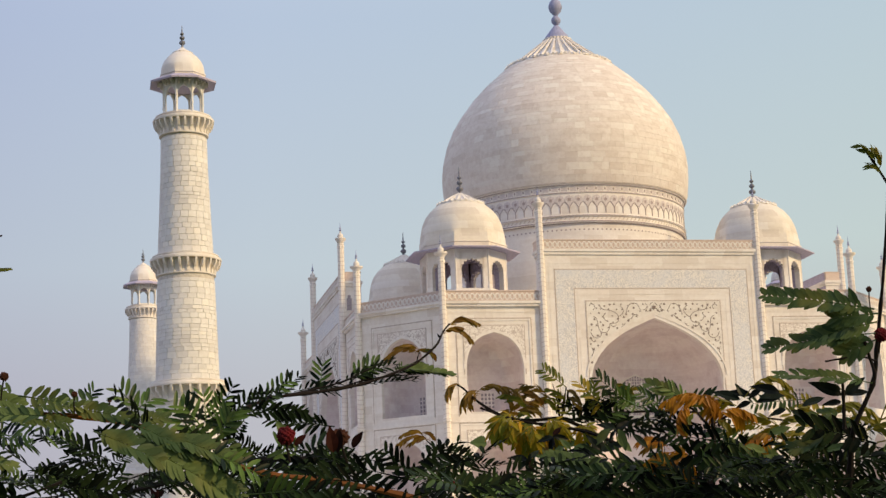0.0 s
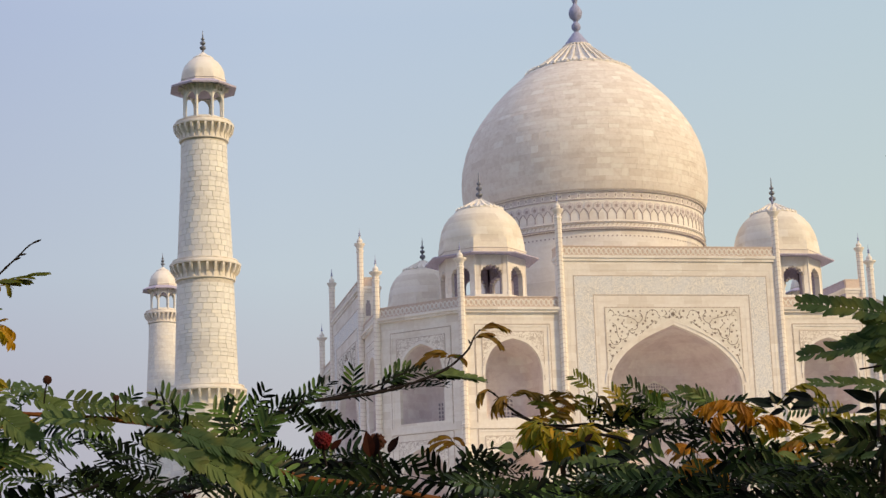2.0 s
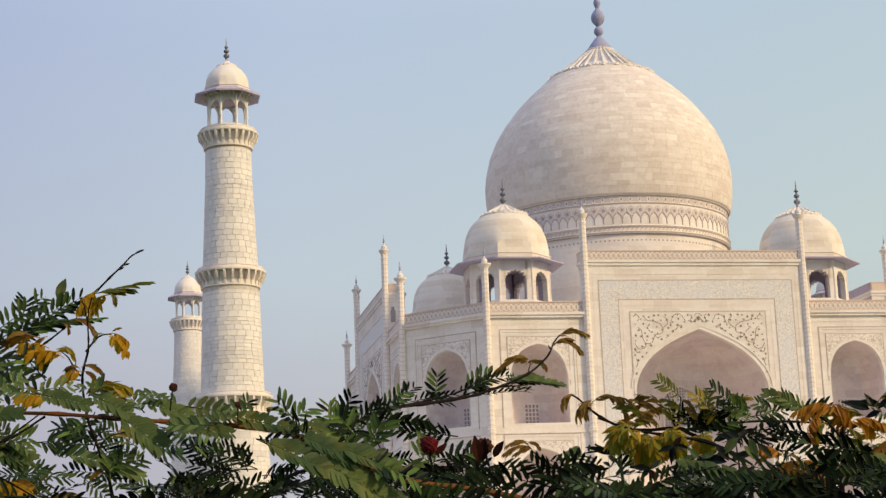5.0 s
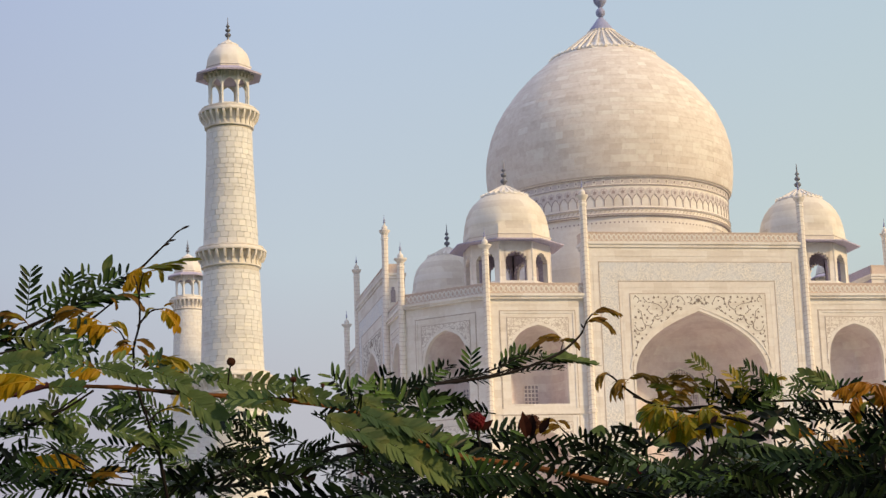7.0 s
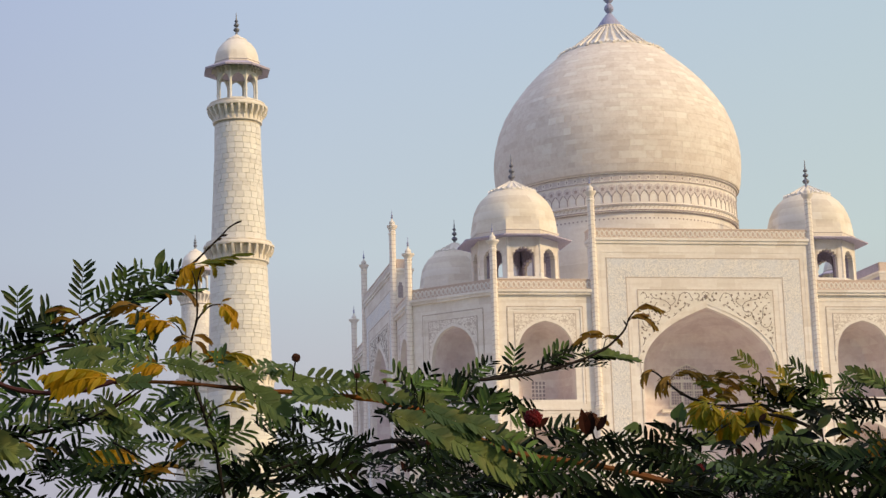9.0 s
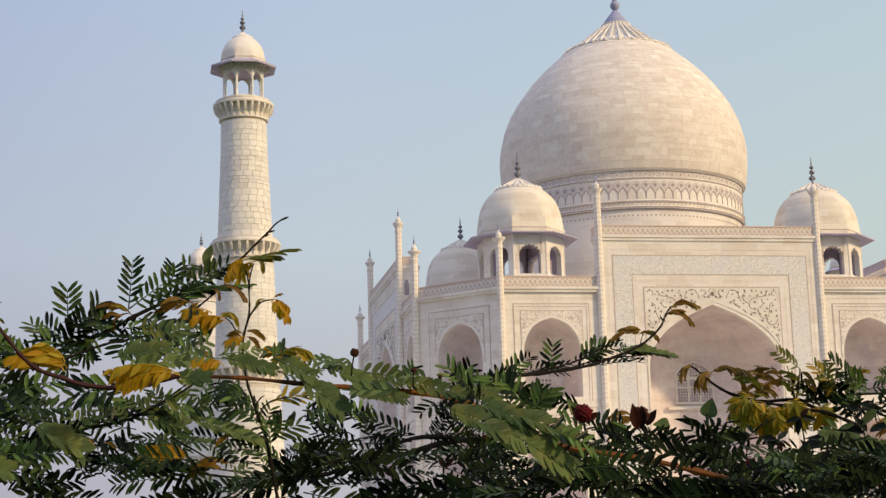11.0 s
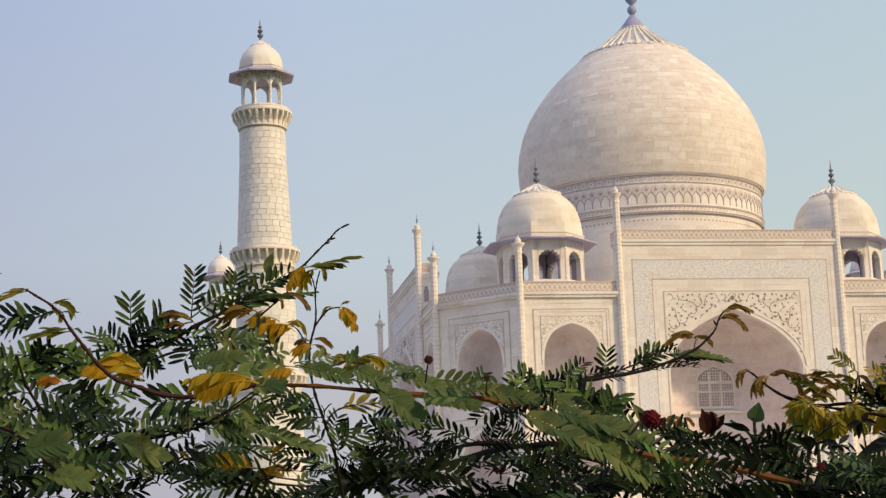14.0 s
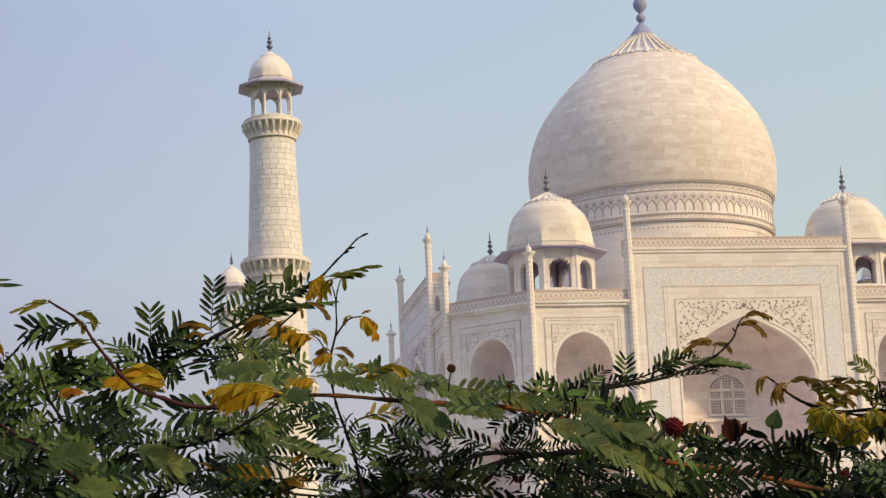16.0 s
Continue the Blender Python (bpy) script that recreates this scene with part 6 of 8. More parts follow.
leaf('broad', (-55.404, -185.175, 4.213), (-55.321, -185.181, 4.178), 55)
leaf('broad', (-55.341, -185.150, 4.196), (-55.228, -185.150, 4.131), 66)
leaf('broad', (-55.308, -185.134, 4.189), (-55.215, -185.138, 4.136), 45)
leaf('slip', (-55.460, -185.169, 4.233), (-55.517, -185.161, 4.239), 50)
leaf('slip', (-55.551, -185.111, 4.271), (-55.487, -185.118, 4.254), 65)
leaf('fern', (-55.273, -184.993, 4.229), (-55.300, -184.995, 4.261), 70)
leaf('fern', (-55.233, -184.948, 4.229), (-55.213, -184.957, 4.259), 75)
leaf('fern', (-55.413, -184.928, 4.275), (-55.401, -184.933, 4.294), 60)
leaf('fern', (-55.262, -184.996, 4.236), (-55.284, -184.998, 4.264), 75)
leaf('single', (-55.221, -184.952, 4.240), (-55.213, -184.957, 4.261), 85)
leaf('single', (-55.217, -184.951, 4.235), (-55.200, -184.956, 4.245), 85)
leaf('fern', (-55.212, -184.899, 4.226), (-55.228, -184.903, 4.258), 60)
leaf('long', (-55.319, -184.936, 4.240), (-55.233, -184.944, 4.214), 50)
leaf('long', (-55.280, -184.942, 4.239), (-55.194, -184.947, 4.196), 60)
bud((-55.512, -185.141, 4.286), 0.0058, (-55.516, -185.134, 4.257), 1)
bud((-55.427, -185.089, 4.269), 0.0044, (-55.427, -185.084, 4.245), 1)
bud((-55.574, -185.108, 4.275), 0.0037, (-55.571, -185.105, 4.261), 0)
bud((-55.382, -185.034, 4.267), 0.0032, (-55.382, -185.030, 4.247), 0)
bud((-55.332, -185.076, 4.181), 0.0038, (-55.332, -185.072, 4.159), 0)
bud((-55.125, -184.812, 4.237), 0.0144, (-55.119, -184.805, 4.199), 2)
leaf('single', (-55.111, -184.741, 4.235), (-55.132, -184.745, 4.267), 80)
leaf('fern', (-55.076, -184.683, 4.226), (-55.041, -184.691, 4.238), 60)
leaf('fern', (-55.089, -184.679, 4.218), (-55.124, -184.678, 4.237), 60)
bud((-55.054, -184.873, 4.227), 0.0133, (-55.044, -184.868, 4.191), 3)
leaf('sepal', (-55.068, -184.897, 4.204), (-55.073, -184.904, 4.241), 80)
leaf('sepal', (-55.062, -184.898, 4.204), (-55.061, -184.905, 4.237), 75)
leaf('sepal', (-55.114, -184.760, 4.227), (-55.129, -184.763, 4.253), 75)
leaf('sepal', (-55.106, -184.761, 4.227), (-55.090, -184.767, 4.244), 70)
leaf('sepal', (-55.027, -184.813, 4.217), (-55.014, -184.821, 4.241), 70)
leaf('sepal', (-55.047, -184.810, 4.218), (-55.049, -184.814, 4.238), 60)
spray(0.05, 0.075, 'dark', 0.3, 55, (40, 85), 24, (-55.092, -184.656, 4.207), (-55.022, -184.667, 4.204), (-54.951, -184.677, 4.197))
bud((-54.893, -184.885, 4.154), 0.0070, (-54.897, -184.879, 4.129), 2)
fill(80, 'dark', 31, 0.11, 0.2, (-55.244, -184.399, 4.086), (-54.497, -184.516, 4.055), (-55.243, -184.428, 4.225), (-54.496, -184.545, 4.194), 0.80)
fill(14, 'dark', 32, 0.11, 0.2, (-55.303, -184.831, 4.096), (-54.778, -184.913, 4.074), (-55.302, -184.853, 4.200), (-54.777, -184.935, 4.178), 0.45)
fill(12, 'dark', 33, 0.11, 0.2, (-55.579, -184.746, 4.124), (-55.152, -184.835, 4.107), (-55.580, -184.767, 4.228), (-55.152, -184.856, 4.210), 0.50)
twig(0.004, 0.007, BARK, (-55.537, -183.345, 4.225), (-55.379, -183.436, 4.237), (-55.251, -183.523, 4.260), (-55.139, -183.610, 4.288), (-55.031, -183.691, 4.294), (-54.880, -183.776, 4.284))
spray(0.075, 0.13, 'dark', 0.1, 65, (50, 90), 34, (-55.435, -183.366, 4.246), (-55.282, -183.395, 4.265), (-55.155, -183.423, 4.298), (-55.027, -183.448, 4.318), (-54.849, -183.476, 4.310))
twig(0.004, 0.006, BARK, (-55.346, -183.274, 4.230), (-55.231, -183.410, 4.294), (-55.123, -183.535, 4.312), (-54.902, -183.664, 4.258))
spray(0.094, 0.13, 'dark', 0.2, 60, (40, 90), 35, (-55.424, -183.274, 4.291), (-55.293, -183.302, 4.325), (-55.136, -183.332, 4.344), (-54.953, -183.364, 4.349))
fill(8, 'dark', 36, 0.12, 0.2, (-55.411, -183.771, 4.184), (-54.783, -183.869, 4.158), (-55.410, -183.802, 4.331), (-54.782, -183.900, 4.305), 1.00)
fill(3, 'dark', 37, 0.1, 0.2, (-55.547, -184.352, 4.098), (-55.225, -184.402, 4.085), (-55.546, -184.375, 4.211), (-55.224, -184.425, 4.198), 0.80)
fill(40, 'dark', 38, 0.12, 0.2, (-54.616, -184.736, 4.078), (-53.999, -184.864, 4.053), (-54.616, -184.764, 4.215), (-53.999, -184.893, 4.190), 0.50)
fill(40, 'dark', 39, 0.12, 0.2, (-54.730, -184.820, 4.048), (-54.350, -184.889, 4.036), (-54.731, -184.845, 4.174), (-54.351, -184.914, 4.162), 0.60)
twig(0.0045, 0.0016, BARK, (-55.176, -183.980, 4.336), (-55.131, -183.967, 4.360), (-55.096, -183.953, 4.376), (-55.050, -183.940, 4.395), (-54.981, -183.927, 4.404), (-54.910, -183.913, 4.415), (-54.862, -183.900, 4.425), (-54.800, -183.887, 4.445), (-54.744, -183.873, 4.470), (-54.708, -183.860, 4.497), (-54.688, -183.847, 4.517), (-54.674, -183.833, 4.541), (-54.657, -183.820, 4.560))
twig(0.0022, 0.001, BARK, (-55.017, -183.900, 4.405), (-54.954, -183.900, 4.417), (-54.896, -183.900, 4.432), (-54.849, -183.900, 4.454), (-54.790, -183.900, 4.478))
twig(0.0022, 0.001, BARK, (-54.905, -183.880, 4.419), (-54.858, -183.880, 4.434), (-54.811, -183.880, 4.442), (-54.746, -183.880, 4.446))
lone('long', (-55.082, -183.920, 4.385), (-55.004, -183.940, 4.440), 70)
lone('long', (-55.105, -183.930, 4.375), (-55.028, -183.950, 4.412), 62)
lone('dark', (-55.034, -183.900, 4.403), (-54.988, -183.900, 4.448), 55)
lone('fern', (-54.944, -183.880, 4.417), (-54.939, -183.890, 4.471), 82)
lone('dark', (-54.977, -183.900, 4.406), (-54.908, -183.900, 4.435), 25)
lone('dark', (-54.905, -183.880, 4.428), (-54.784, -183.880, 4.480), 35)
lone('fern', (-54.877, -183.870, 4.443), (-54.829, -183.870, 4.475), 65)
lone('dark', (-54.874, -183.870, 4.439), (-54.814, -183.870, 4.466), 60)
lone('dark', (-54.997, -183.880, 4.414), (-54.916, -183.880, 4.433), 40)
lone('dark', (-54.974, -183.880, 4.416), (-54.905, -183.880, 4.417), 30)
lone('single', (-54.825, -183.860, 4.470), (-54.815, -183.860, 4.493), 85)
lone('dark', (-54.905, -183.880, 4.417), (-54.834, -183.880, 4.441), 20)
lone('dark', (-54.870, -183.880, 4.423), (-54.746, -183.880, 4.445), 6)
lone('dark', (-54.823, -183.880, 4.441), (-54.740, -183.880, 4.445), 14)
lone('dark', (-55.085, -183.950, 4.377), (-54.942, -183.950, 4.354), 8)
lone('dark', (-55.063, -183.950, 4.375), (-54.979, -183.950, 4.367), 25)
lone('dark', (-55.124, -183.950, 4.361), (-55.063, -183.950, 4.372), 40)
lone('long', (-55.107, -183.970, 4.348), (-55.122, -183.970, 4.370), 70)
lone('wide', (-54.780, -183.830, 4.464), (-54.650, -183.830, 4.460), 20)
lone('wide', (-54.770, -183.830, 4.468), (-54.669, -183.830, 4.461), 32)
lone('plume', (-54.782, -183.820, 4.468), (-54.692, -183.820, 4.463), 40)
lone('fern', (-54.776, -183.820, 4.458), (-54.761, -183.820, 4.472), 60)
twig(0.0014, 0.0009, BARK, (-54.733, -183.830, 4.476), (-54.730, -183.830, 4.487), (-54.726, -183.830, 4.499))
lone('young', (-54.724, -183.830, 4.496), (-54.801, -183.830, 4.485), 8)
lone('young', (-54.726, -183.830, 4.501), (-54.776, -183.830, 4.509), 20)
lone('lime', (-54.726, -183.830, 4.496), (-54.695, -183.830, 4.496), 25)
lone('young', (-54.728, -183.830, 4.501), (-54.690, -183.830, 4.491), 16)
lone('young', (-54.735, -183.830, 4.497), (-54.714, -183.830, 4.506), 40)
lone('young', (-54.662, -183.810, 4.552), (-54.589, -183.810, 4.561), 8)
lone('young', (-54.649, -183.810, 4.564), (-54.614, -183.810, 4.572), 30)
lone('young', (-54.662, -183.810, 4.545), (-54.606, -183.810, 4.525), 10)
lone('young', (-54.659, -183.810, 4.547), (-54.623, -183.810, 4.544), 25)
lone('young', (-54.670, -183.820, 4.538), (-54.633, -183.820, 4.552), 30)
lone('bud', (-54.680, -183.830, 4.527), (-54.686, -183.830, 4.539), 80)
spray(0.043, 0.085, 'dark', 0.2, 60, (30, 90), 41, (-55.157, -183.899, 4.349), (-55.101, -183.915, 4.380), (-55.033, -183.930, 4.400))
leaf('dark', (-55.112, -184.111, 4.349), (-54.987, -184.135, 4.339), 35)
leaf('dark', (-55.122, -184.110, 4.354), (-55.008, -184.133, 4.347), 60)
leaf('fern', (-55.196, -184.191, 4.321), (-55.201, -184.201, 4.376), 85)
leaf('fern', (-55.193, -184.244, 4.320), (-55.170, -184.257, 4.359), 75)
leaf('dark', (-55.153, -184.100, 4.340), (-55.091, -184.124, 4.389), 60)

lone('slip', (-55.818, -185.170, 4.277), (-55.747, -185.170, 4.293), 62)
lone('slip', (-55.804, -185.180, 4.266), (-55.723, -185.180, 4.275), 66)
lone('leafy', (-55.738, -185.160, 4.279), (-55.697, -185.160, 4.301), 60)
lone('slip', (-55.746, -185.170, 4.251), (-55.697, -185.170, 4.254), 62)
lone('slip', (-55.682, -185.160, 4.279), (-55.615, -185.170, 4.262), 64)
lone('slip', (-55.617, -185.160, 4.277), (-55.567, -185.160, 4.254), 66)
lone('leafy', (-55.685, -185.140, 4.284), (-55.638, -185.140, 4.292), 55)
lone('fern', (-55.619, -185.120, 4.279), (-55.593, -185.120, 4.297), 50)
lone('lime', (-55.607, -185.130, 4.282), (-55.568, -185.130, 4.288), 40)
lone('leafy', (-55.789, -185.140, 4.320), (-55.736, -185.140, 4.316), 60)
lone('leafy', (-55.750, -185.140, 4.301), (-55.727, -185.140, 4.323), 60)
lone('slip', (-55.520, -185.070, 4.247), (-55.430, -185.070, 4.236), 66)
lone('slip', (-55.444, -185.060, 4.258), (-55.345, -185.060, 4.241), 68)
lone('slip', (-55.349, -185.060, 4.238), (-55.306, -185.060, 4.242), 62)
lone('leafy', (-55.547, -185.040, 4.266), (-55.569, -185.040, 4.292), 55)
lone('leafy', (-55.397, -185.040, 4.265), (-55.439, -185.040, 4.267), 55)
lone('fern', (-55.347, -185.010, 4.258), (-55.369, -185.010, 4.286), 55)
lone('fern', (-55.350, -185.010, 4.255), (-55.323, -185.010, 4.274), 55)
twig(0.0016, 0.0026, BARK, (-55.694, -184.630, 4.311), (-55.742, -184.630, 4.280), (-55.792, -184.630, 4.255), (-55.849, -184.630, 4.242), (-55.895, -184.630, 4.234), (-55.937, -184.630, 4.228))
lone('leafy', (-55.767, -184.640, 4.265), (-55.796, -184.640, 4.282), 60)
lone('leafy', (-55.778, -184.640, 4.259), (-55.758, -184.640, 4.288), 60)
lone('leafy', (-55.799, -184.640, 4.252), (-55.824, -184.640, 4.273), 65)
lone('leafy', (-55.821, -184.640, 4.247), (-55.849, -184.640, 4.271), 65)
lone('leafy', (-55.842, -184.640, 4.243), (-55.870, -184.640, 4.262), 65)
lone('leafy', (-55.859, -184.640, 4.239), (-55.888, -184.640, 4.259), 65)
lone('leafy', (-55.789, -184.640, 4.255), (-55.717, -184.640, 4.242), 62)
lone('leafy', (-55.746, -184.640, 4.276), (-55.717, -184.640, 4.260), 55)
twig(0.0014, 0.0026, BARK, (-55.740, -184.500, 4.202), (-55.717, -184.500, 4.188), (-55.664, -184.500, 4.173), (-55.572, -184.500, 4.167), (-55.522, -184.500, 4.175), (-55.448, -184.500, 4.200))
lone('leafy', (-55.664, -184.510, 4.173), (-55.694, -184.510, 4.158), 55)
lone('leafy', (-55.619, -184.510, 4.168), (-55.642, -184.510, 4.149), 55)
lone('leafy', (-55.581, -184.510, 4.167), (-55.542, -184.510, 4.151), 50)
lone('leafy', (-55.634, -184.510, 4.169), (-55.607, -184.510, 4.187), 50)
lone('leafy', (-55.565, -184.510, 4.167), (-55.531, -184.510, 4.185), 55)
lone('leafy', (-55.694, -184.510, 4.181), (-55.664, -184.510, 4.194), 50)
lone('amber', (-55.717, -184.520, 4.207), (-55.784, -184.520, 4.205), 35)
lone('young', (-55.649, -184.520, 4.178), (-55.695, -184.520, 4.188), 30)
lone('bronze', (-55.710, -184.500, 4.205), (-55.755, -184.500, 4.221), 30)
lone('sepal', (-55.269, -183.750, 4.214), (-55.278, -183.750, 4.238), 70)
lone('sepal', (-55.266, -183.750, 4.214), (-55.252, -183.750, 4.234), 70)
lone('sepal', (-55.151, -183.750, 4.228), (-55.160, -183.750, 4.254), 70)
lone('sepal', (-55.147, -183.750, 4.228), (-55.132, -183.750, 4.250), 70)
lone('sepal', (-55.268, -183.750, 4.213), (-55.265, -183.750, 4.235), 70)
lone('leafy', (-56.051, -185.170, 4.208), (-56.018, -185.170, 4.235), 60)
lone('leafy', (-56.034, -185.170, 4.198), (-56.064, -185.170, 4.181), 60)
lone('leafy', (-56.018, -185.170, 4.190), (-55.981, -185.170, 4.196), 65)
lone('leafy', (-56.001, -185.170, 4.176), (-56.024, -185.170, 4.157), 60)
lone('leafy', (-55.984, -185.170, 4.164), (-55.947, -185.170, 4.168), 65)
lone('leafy', (-55.964, -185.170, 4.147), (-55.997, -185.170, 4.136), 60)
lone('leafy', (-56.024, -185.170, 4.197), (-55.991, -185.170, 4.217), 55)
lone('leafy', (-56.058, -185.170, 4.219), (-56.084, -185.170, 4.199), 60)
lone('wide', (-56.015, -185.200, 4.178), (-55.963, -185.200, 4.186), 66)
lone('wide', (-55.983, -185.200, 4.147), (-55.936, -185.200, 4.139), 66)
lone('amber', (-55.597, -184.560, 4.515), (-55.645, -184.560, 4.487), 35)
lone('amber', (-55.604, -184.570, 4.507), (-55.633, -184.570, 4.474), 30)
fill(7, 'fern', 81, 0.09, 0.15, (-55.831, -184.300, 4.213), (-55.674, -184.300, 4.209), (-55.835, -184.300, 4.327), (-55.676, -184.300, 4.325), 0.1)
use(bronze_shrub)
twig(0.0014, 0.0042, BARK, (-54.695, -184.030, 4.406), (-54.683, -184.043, 4.396), (-54.666, -184.056, 4.375), (-54.643, -184.069, 4.354), (-54.615, -184.081, 4.337), (-54.568, -184.094, 4.325), (-54.508, -184.107, 4.326), (-54.456, -184.120, 4.303))
lone('bronze', (-54.690, -184.050, 4.402), (-54.723, -184.050, 4.381), 10)
lone('bronze', (-54.693, -184.050, 4.404), (-54.712, -184.050, 4.393), 25)
lone('bronze', (-54.651, -184.050, 4.383), (-54.694, -184.050, 4.357), 18)
lone('bronze', (-54.653, -184.050, 4.388), (-54.688, -184.050, 4.373), 35)
lone('bronze', (-54.656, -184.050, 4.381), (-54.677, -184.050, 4.357), 45)
lone('bronze', (-54.660, -184.050, 4.383), (-54.588, -184.050, 4.387), 14)
lone('bronze', (-54.637, -184.050, 4.390), (-54.554, -184.050, 4.359), 22)
lone('bronze', (-54.616, -184.050, 4.383), (-54.581, -184.050, 4.355), 40)
lone('bronze', (-54.535, -184.050, 4.363), (-54.579, -184.050, 4.393), 8)
lone('bronze', (-54.539, -184.050, 4.370), (-54.565, -184.050, 4.380), 25)
lone('bronze', (-54.595, -184.050, 4.341), (-54.531, -184.050, 4.362), 18)
lone('bronze', (-54.603, -184.100, 4.330), (-54.540, -184.100, 4.340), 25)
twig(0.0016, 0.0008, BARK, (-54.510, -184.120, 4.321), (-54.513, -184.120, 4.354), (-54.522, -184.120, 4.393))
twig(0.002, 0.004, BARK, (-54.676, -184.152, 4.345), (-54.621, -184.172, 4.321), (-54.567, -184.194, 4.307), (-54.487, -184.220, 4.289), (-54.428, -184.240, 4.259))
twig(0.0018, 0.003, BARK, (-54.602, -184.210, 4.297), (-54.594, -184.201, 4.245), (-54.589, -184.187, 4.172), (-54.583, -184.171, 4.089))
lone('young', (-54.632, -183.450, 4.346), (-54.711, -183.450, 4.340), 8)
lone('young', (-54.644, -183.450, 4.359), (-54.705, -183.450, 4.358), 22)
lone('young', (-54.653, -183.450, 4.365), (-54.621, -183.450, 4.356), 20)
lone('young', (-54.639, -183.450, 4.349), (-54.685, -183.450, 4.339), 40)
lone('young', (-54.650, -183.450, 4.362), (-54.676, -183.450, 4.373), 30)
twig(0.0012, 0.0022, BARK, (-54.653, -183.450, 4.365), (-54.634, -183.450, 4.342), (-54.596, -183.450, 4.314), (-54.544, -183.450, 4.287), (-54.478, -183.450, 4.265))
lone('dark', (-54.611, -183.450, 4.327), (-54.516, -183.450, 4.304), 55)
lone('dark', (-54.583, -183.450, 4.306), (-54.476, -183.450, 4.291), 50)
lone('dark', (-54.596, -183.450, 4.314), (-54.629, -183.450, 4.323), 50)
lone('dark', (-54.557, -183.450, 4.295), (-54.623, -183.450, 4.307), 30)
twig(0.003, 0.002, BARK, (-54.490, -184.083, 4.324), (-54.400, -184.092, 4.335), (-54.303, -184.101, 4.338), (-54.151, -184.118, 4.326), (-54.037, -184.127, 4.311))
spray(0.046, 0.08, 'shade', 0.15, 60, (30, 85), 51, (-54.490, -184.087, 4.341), (-54.425, -184.097, 4.322), (-54.371, -184.106, 4.309), (-54.306, -184.118, 4.301))
spray(0.064, 0.07, 'fern', 0.15, 50, (30, 85), 52, (-54.411, -184.055, 4.356), (-54.345, -184.069, 4.357), (-54.279, -184.083, 4.354), (-54.235, -184.093, 4.356))
leaf('lime', (-54.345, -184.071, 4.362), (-54.367, -184.073, 4.396), 40)
leaf('lime', (-54.356, -184.071, 4.374), (-54.334, -184.079, 4.390), 40)
fill(32, 'dark', 53, 0.11, 0.2, (-54.688, -184.208, 4.122), (-53.731, -184.407, 4.083), (-54.688, -184.232, 4.239), (-53.731, -184.431, 4.201), 0.90)
fill(24, 'dark', 54, 0.09, 0.2, (-54.301, -184.309, 4.208), (-53.975, -184.377, 4.195), (-54.301, -184.333, 4.326), (-53.976, -184.401, 4.313), 0.70)
fill(14, 'lime', 55, 0.09, 0.2, (-54.381, -184.555, 4.220), (-54.090, -184.616, 4.208), (-54.381, -184.570, 4.290), (-54.090, -184.630, 4.278), 0.60)
twig(0.0016, 0.0045, BARK, (-54.466, -184.780, 4.288), (-54.455, -184.780, 4.275), (-54.451, -184.780, 4.239), (-54.453, -184.780, 4.204), (-54.463, -184.780, 4.151))
twig(0.0012, 0.0022, BARK, (-54.504, -184.780, 4.280), (-54.482, -184.780, 4.268), (-54.456, -184.780, 4.239))
twig(0.0012, 0.0018, BARK, (-54.452, -184.780, 4.243), (-54.431, -184.780, 4.255), (-54.416, -184.780, 4.260))
lone('flame', (-54.451, -184.780, 4.276), (-54.535, -184.780, 4.278), 10)
lone('flame', (-54.466, -184.780, 4.282), (-54.519, -184.780, 4.275), 30)
lone('flame', (-54.492, -184.780, 4.277), (-54.511, -184.780, 4.229), 50)
lone('flame', (-54.487, -184.780, 4.275), (-54.500, -184.780, 4.243), 60)
lone('flame', (-54.478, -184.780, 4.286), (-54.433, -184.780, 4.258), 8)
lone('flame', (-54.472, -184.780, 4.289), (-54.436, -184.780, 4.274), 25)
lone('flame', (-54.466, -184.780, 4.288), (-54.447, -184.780, 4.252), 40)
lone('flame', (-54.443, -184.780, 4.258), (-54.377, -184.780, 4.254), 10)
lone('flame', (-54.435, -184.780, 4.260), (-54.396, -184.780, 4.247), 30)
lone('flame', (-54.471, -184.780, 4.282), (-54.491, -184.780, 4.295), 20)
lone('lime', (-54.450, -184.780, 4.250), (-54.420, -184.780, 4.231), 40)
lone('lime', (-54.477, -184.780, 4.262), (-54.501, -184.780, 4.235), 50)
lone('flame', (-54.463, -184.700, 4.197), (-54.541, -184.700, 4.174), 12)
lone('flame', (-54.473, -184.700, 4.202), (-54.455, -184.700, 4.162), 40)
lone('flame', (-54.489, -184.700, 4.204), (-54.544, -184.700, 4.189), 25)
lone('flame', (-54.475, -184.700, 4.200), (-54.516, -184.700, 4.166), 40)
lone('flame', (-54.465, -184.700, 4.200), (-54.493, -184.700, 4.209), 20)
lone('flame', (-54.458, -184.700, 4.192), (-54.482, -184.700, 4.168), 60)
lone('flame', (-54.321, -184.200, 4.254), (-54.387, -184.200, 4.268), 12)
lone('flame', (-54.335, -184.200, 4.250), (-54.344, -184.200, 4.276), 35)
lone('young', (-54.327, -184.200, 4.260), (-54.378, -184.200, 4.250), 30)
lone('young', (-54.313, -184.200, 4.262), (-54.291, -184.200, 4.251), 20)
lone('flame', (-54.339, -184.200, 4.268), (-54.367, -184.200, 4.279), 20)
lone('flame', (-54.284, -184.650, 4.232), (-54.364, -184.650, 4.206), 14)
lone('flame', (-54.304, -184.650, 4.229), (-54.321, -184.650, 4.199), 45)
lone('young', (-54.299, -184.650, 4.235), (-54.345, -184.650, 4.224), 30)
